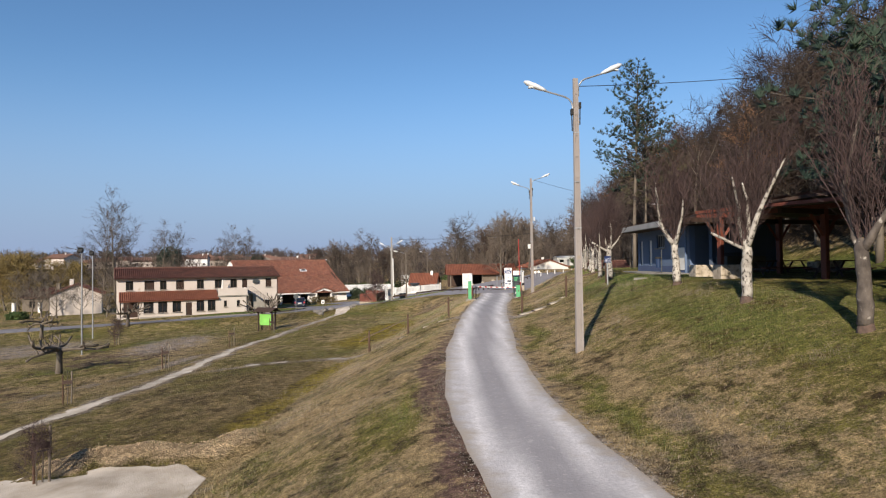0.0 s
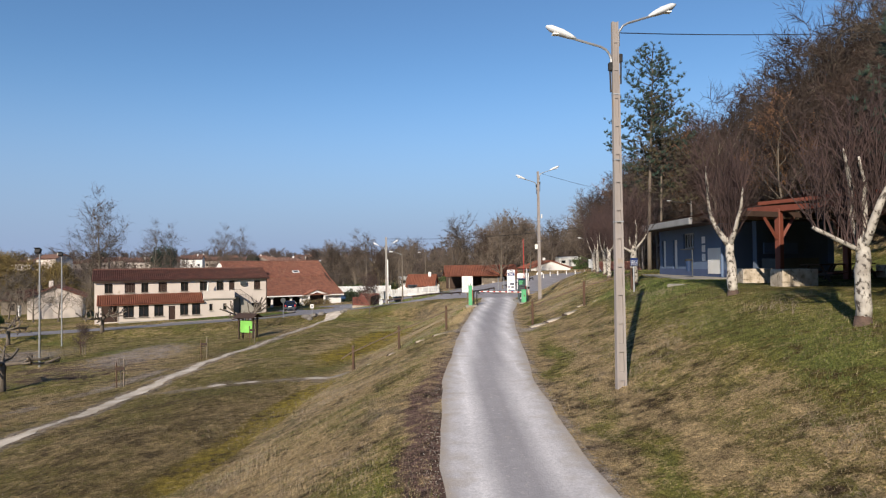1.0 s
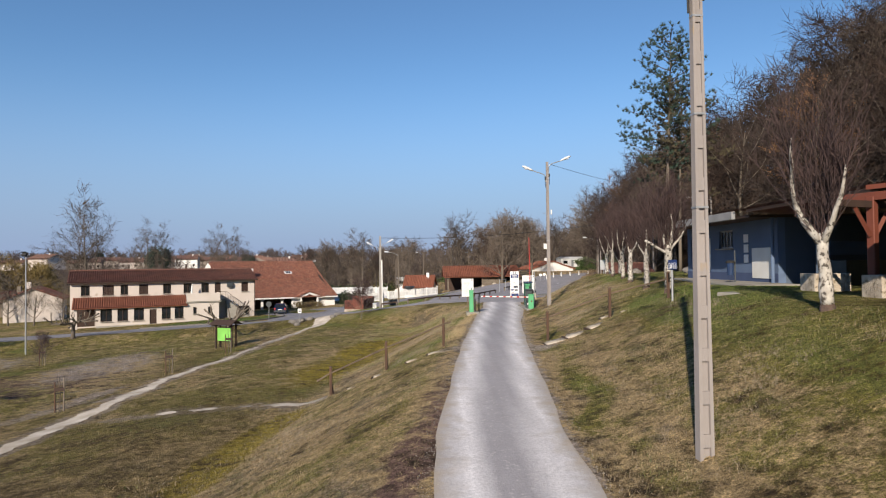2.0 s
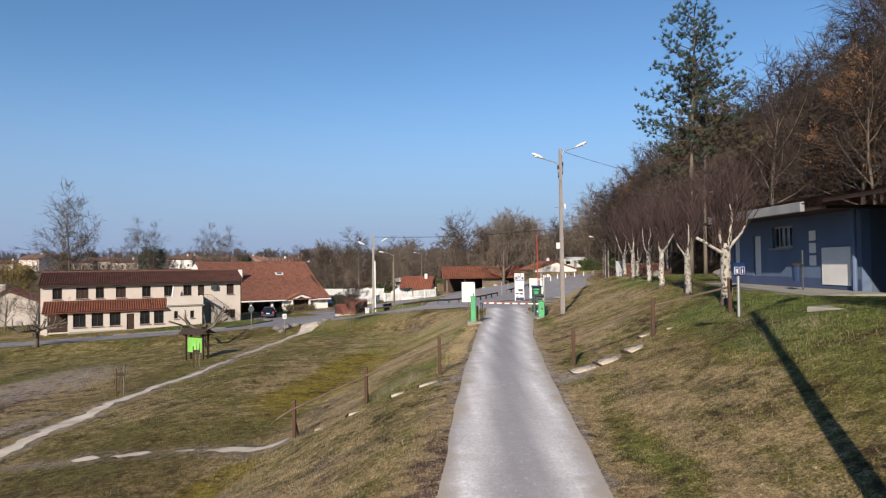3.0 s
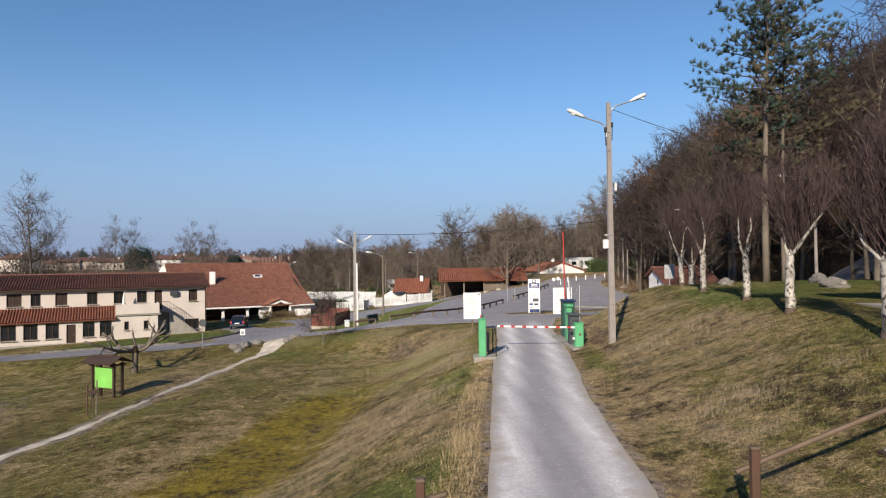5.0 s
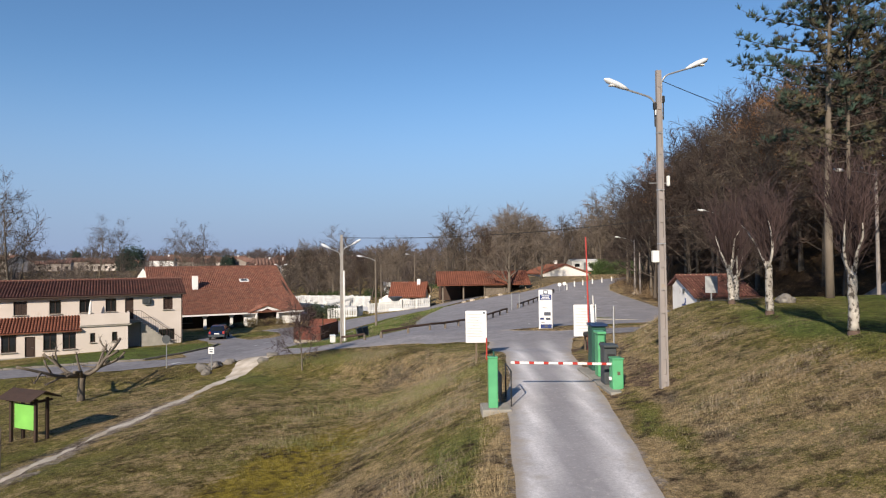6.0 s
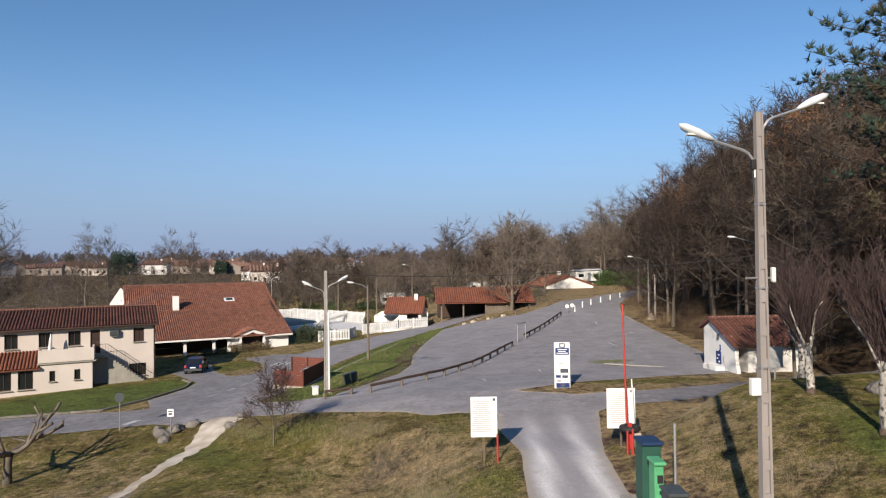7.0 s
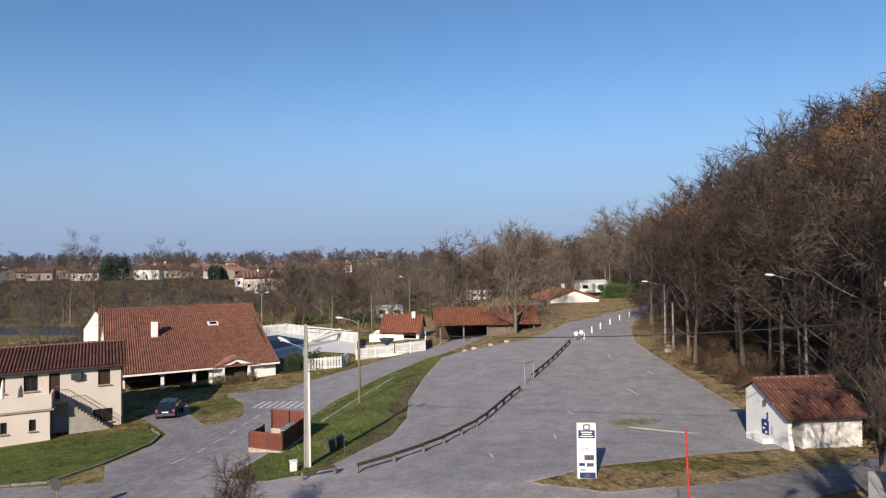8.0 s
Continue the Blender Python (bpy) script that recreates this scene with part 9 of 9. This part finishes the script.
def fresh(x, y, r):
    return np.where(r.rand(len(x)) < 0.8, 0.8 + 0.2 * r.rand(len(x)), 0.2 + 0.3 * r.rand(len(x)))


def patchy(s, seed, lo=0.15):
    return lambda x, y: np.clip(0.5 + 0.6 * wave(x, y, s, seed), lo, 1)


blades("bank_grass", 660000, near_lane, 0.1, 0.0038, "mixed dry and green winter grass on the banks", 1, 1.0, patchy(0.9, 3, 0.4))
blades("lawn_grass", 110000, lawn, 0.05, 0.006, "short green lawn grass on the terrace", 3, 0.9, patchy(2.2, 5, 0.3))
blades("meadow_grass", 120000, meadow, 0.08, 0.011, "short dry meadow grass", 4, 1.1, patchy(1.6, 2, 0.15))


def tall_tufts(r, n):
    k = n // 30
    cy = 6 + 56 * r.rand(k)
    cx = np.where(r.rand(k) < 0.6, road_mid(cy) - 2.6 - 3.8 * r.rand(k), road_mid(cy) + 2.6 + 4.5 * r.rand(k))
    ok = np.repeat(wave(cx, cy, 1.5, 6) > 0.0, 30)
    return (np.repeat(cx, 30) + r.randn(k * 30) * 0.2)[ok], (np.repeat(cy, 30) + r.randn(k * 30) * 0.2)[ok]


def stems(x, y, r):
    return 0.36 + 0.22 * r.rand(len(x))


def blond_strip(r, n):
    y = 35 + 18 * r.rand(n)
    return road_mid(y) - 1.4 - 0.65 * r.rand(n), y


def count_of(fn):
    """Some sowings thin themselves out: take as many as they give."""
    def sow(r, n):
        x, y = fn(r, n)
        return np.resize(x, n), np.resize(y, n)
    return sow


def rank_edge(r, n):
    """Tall weeds below the lower road's edge and beside the lane's end."""
    k = n // 24
    u = r.rand(k)
    cx, cy = -10.0 + 8.5 * u + r.randn(k) * 0.25, 71.9 - 5.2 * u + r.randn(k) * 0.5
    far_side = r.rand(k) < 0.62
    cx = np.where(far_side, 0.8 - 6.0 * r.rand(k) ** 1.6, cx)
    cy = np.where(far_side, 53 + 12.5 * r.rand(k), cy)
    ok = np.repeat(wave(cx, cy, 1.4, 3) + 1.6 * (r.rand(k) - 0.5) > -0.1, 24)
    return (np.repeat(cx, 24) + r.randn(k * 24) * 0.34)[ok], (np.repeat(cy, 24) + r.randn(k * 24) * 0.34)[ok]


def rank(x, y, r):
    dry = np.clip(0.45 + 0.5 * wave(x, y, 1.9, 2) + blob(x, y, 0.3, 63, 1.3, 2.2), 0.1, 1)
    return np.where(r.rand(len(x)) < dry, 0.25 + 0.4 * r.rand(len(x)), 0.7 + 0.2 * r.rand(len(x)))


blades("rank_grass", 36000, count_of(rank_edge), 0.27, 0.005, "tall tangled weeds and dry grass below the road", 12, 1.0, kind=rank)
blades("island_grass", 60000, island, 0.2, 0.011, "lush green grass on the island beside the road", 9, 0.8, patchy(1.3, 7, 0.2), fresh)
blades("dead_stems", 50000, count_of(tall_tufts), 0.24, 0.0026, "greyish tall dead stems in patches", 5, 1.1, kind=stems)
blades("blond_grass", 5000, blond_strip, 0.2, 0.004, "blond tall dry grass along the lane", 6, 0.9, keep=patchy(0.5, 2, 0.05), kind=lambda x, y, r: 0.25 * r.rand(len(x)))


def strewn(name, n, fn_xy, size, mat, label, category, seed):
    """Small flat chips lying about, in one mesh."""
    r = np.random.RandomState(seed)
    x, y = fn_xy(r, n)
    m = len(x)
    z = height(x, y) + 0.035
    s = size * (0.4 + 0.9 * r.rand(m))
    a = r.rand(m) * 6.283
    v = np.empty((m, 4, 3), np.float32)
    for k in range(3):
        q = a + k * 2.1 + r.rand(m) * 0.6
        v[:, k] = np.column_stack((x + s * np.cos(q), y + s * np.sin(q), z - 0.01))
    v[:, 3] = np.column_stack((x, y, z + s * 0.55))
    o = np.arange(m)[:, None] * 4
    f = np.concatenate([o + np.array([i, j, 3]) for i, j in ((0, 1), (1, 2), (2, 0))])
    return tagged(new(name, flat_mesh(name, v.reshape(-1, 3), f, mat)), label, category, kind="stuff")


def lane_edges(r, n):
    y = 2 + 60 * r.rand(n) ** 1.2
    off = 1.3 + r.randn(n) * 0.13
    return np.where(r.rand(n) < 0.5, road_mid(y) - off, road_mid(y) + off), y


def left_verge(r, n):
    y = 4 + 34 * r.rand(n)
    return road_mid(y) - 1.45 - 1.6 * r.rand(n) ** 1.4, y


M_CHIP = pmat("pale grit", (0.464, 0.416, 0.352), (0.320, 0.272, 0.216), 3, 0.95, 0, 20, vary=0.3, island=True)
M_DEADLEAF = pmat("pale fallen leaves", (0.480, 0.376, 0.208), (0.288, 0.176, 0.088), 5, 0.9, 0, 20, vary=0.35, island=True)
strewn("gravel", 6000, lane_edges, 0.011, M_CHIP, "pale loose grit along the lane's edges", "gravel", 7)
strewn("fallen_leaves", 1500, left_verge, 0.014, M_DEADLEAF, "pale fallen leaves on the verge", "leaves", 8)


def clods(name, n, line, spread, size, mat, label, seed):
    """Loose lumps of earth strewn along a line."""
    g = random.Random(seed)
    m = Mesh()
    for i in range(n):
        t = g.random() * (len(line) - 1)
        a, b = line[int(t)], line[int(t) + 1]
        x = a[0] + (b[0] - a[0]) * (t - int(t)) + g.gauss(0, spread)
        y = a[1] + (b[1] - a[1]) * (t - int(t)) + g.gauss(0, spread)
        s = size * g.uniform(0.35, 1.2)
        z = hgt(x, y) + s * 0.12
        ring, rows = 6, [(-0.4, 0.7), (0.1, 1.0), (0.45, 0.7)]
        vs = []
        for h, q in rows:
            for k in range(ring):
                an = 6.283 * k / ring + h
                rr = s * q * g.uniform(0.75, 1.2)
                vs.append((x + rr * math.cos(an), y + rr * math.sin(an), z + s * h * 0.8))
        vs.append((x, y, z + s * 0.62))
        fs = []
        for j in range(2):
            for k in range(ring):
                k2 = (k + 1) % ring
                fs.append((j * ring + k, j * ring + k2, (j + 1) * ring + k2, (j + 1) * ring + k))
        fs += [(2 * ring + k, 2 * ring + (k + 1) % ring, 3 * ring) for k in range(ring)]
        m.add(vs, fs)
    ob = part(name, m, mat, smooth=True)
    return tagged(ob, label, "soil", kind="stuff")


M_CLOD = pmat("sandy clods", (0.52, 0.385, 0.23), (0.32, 0.225, 0.13), 1.5, 0.95, 0.6, 15, vary=0.3, island=True)
clods("earth_bank", 420, EARTH, 0.34, 0.026, M_CLOD, "low bank of sandy earth clods", 3)
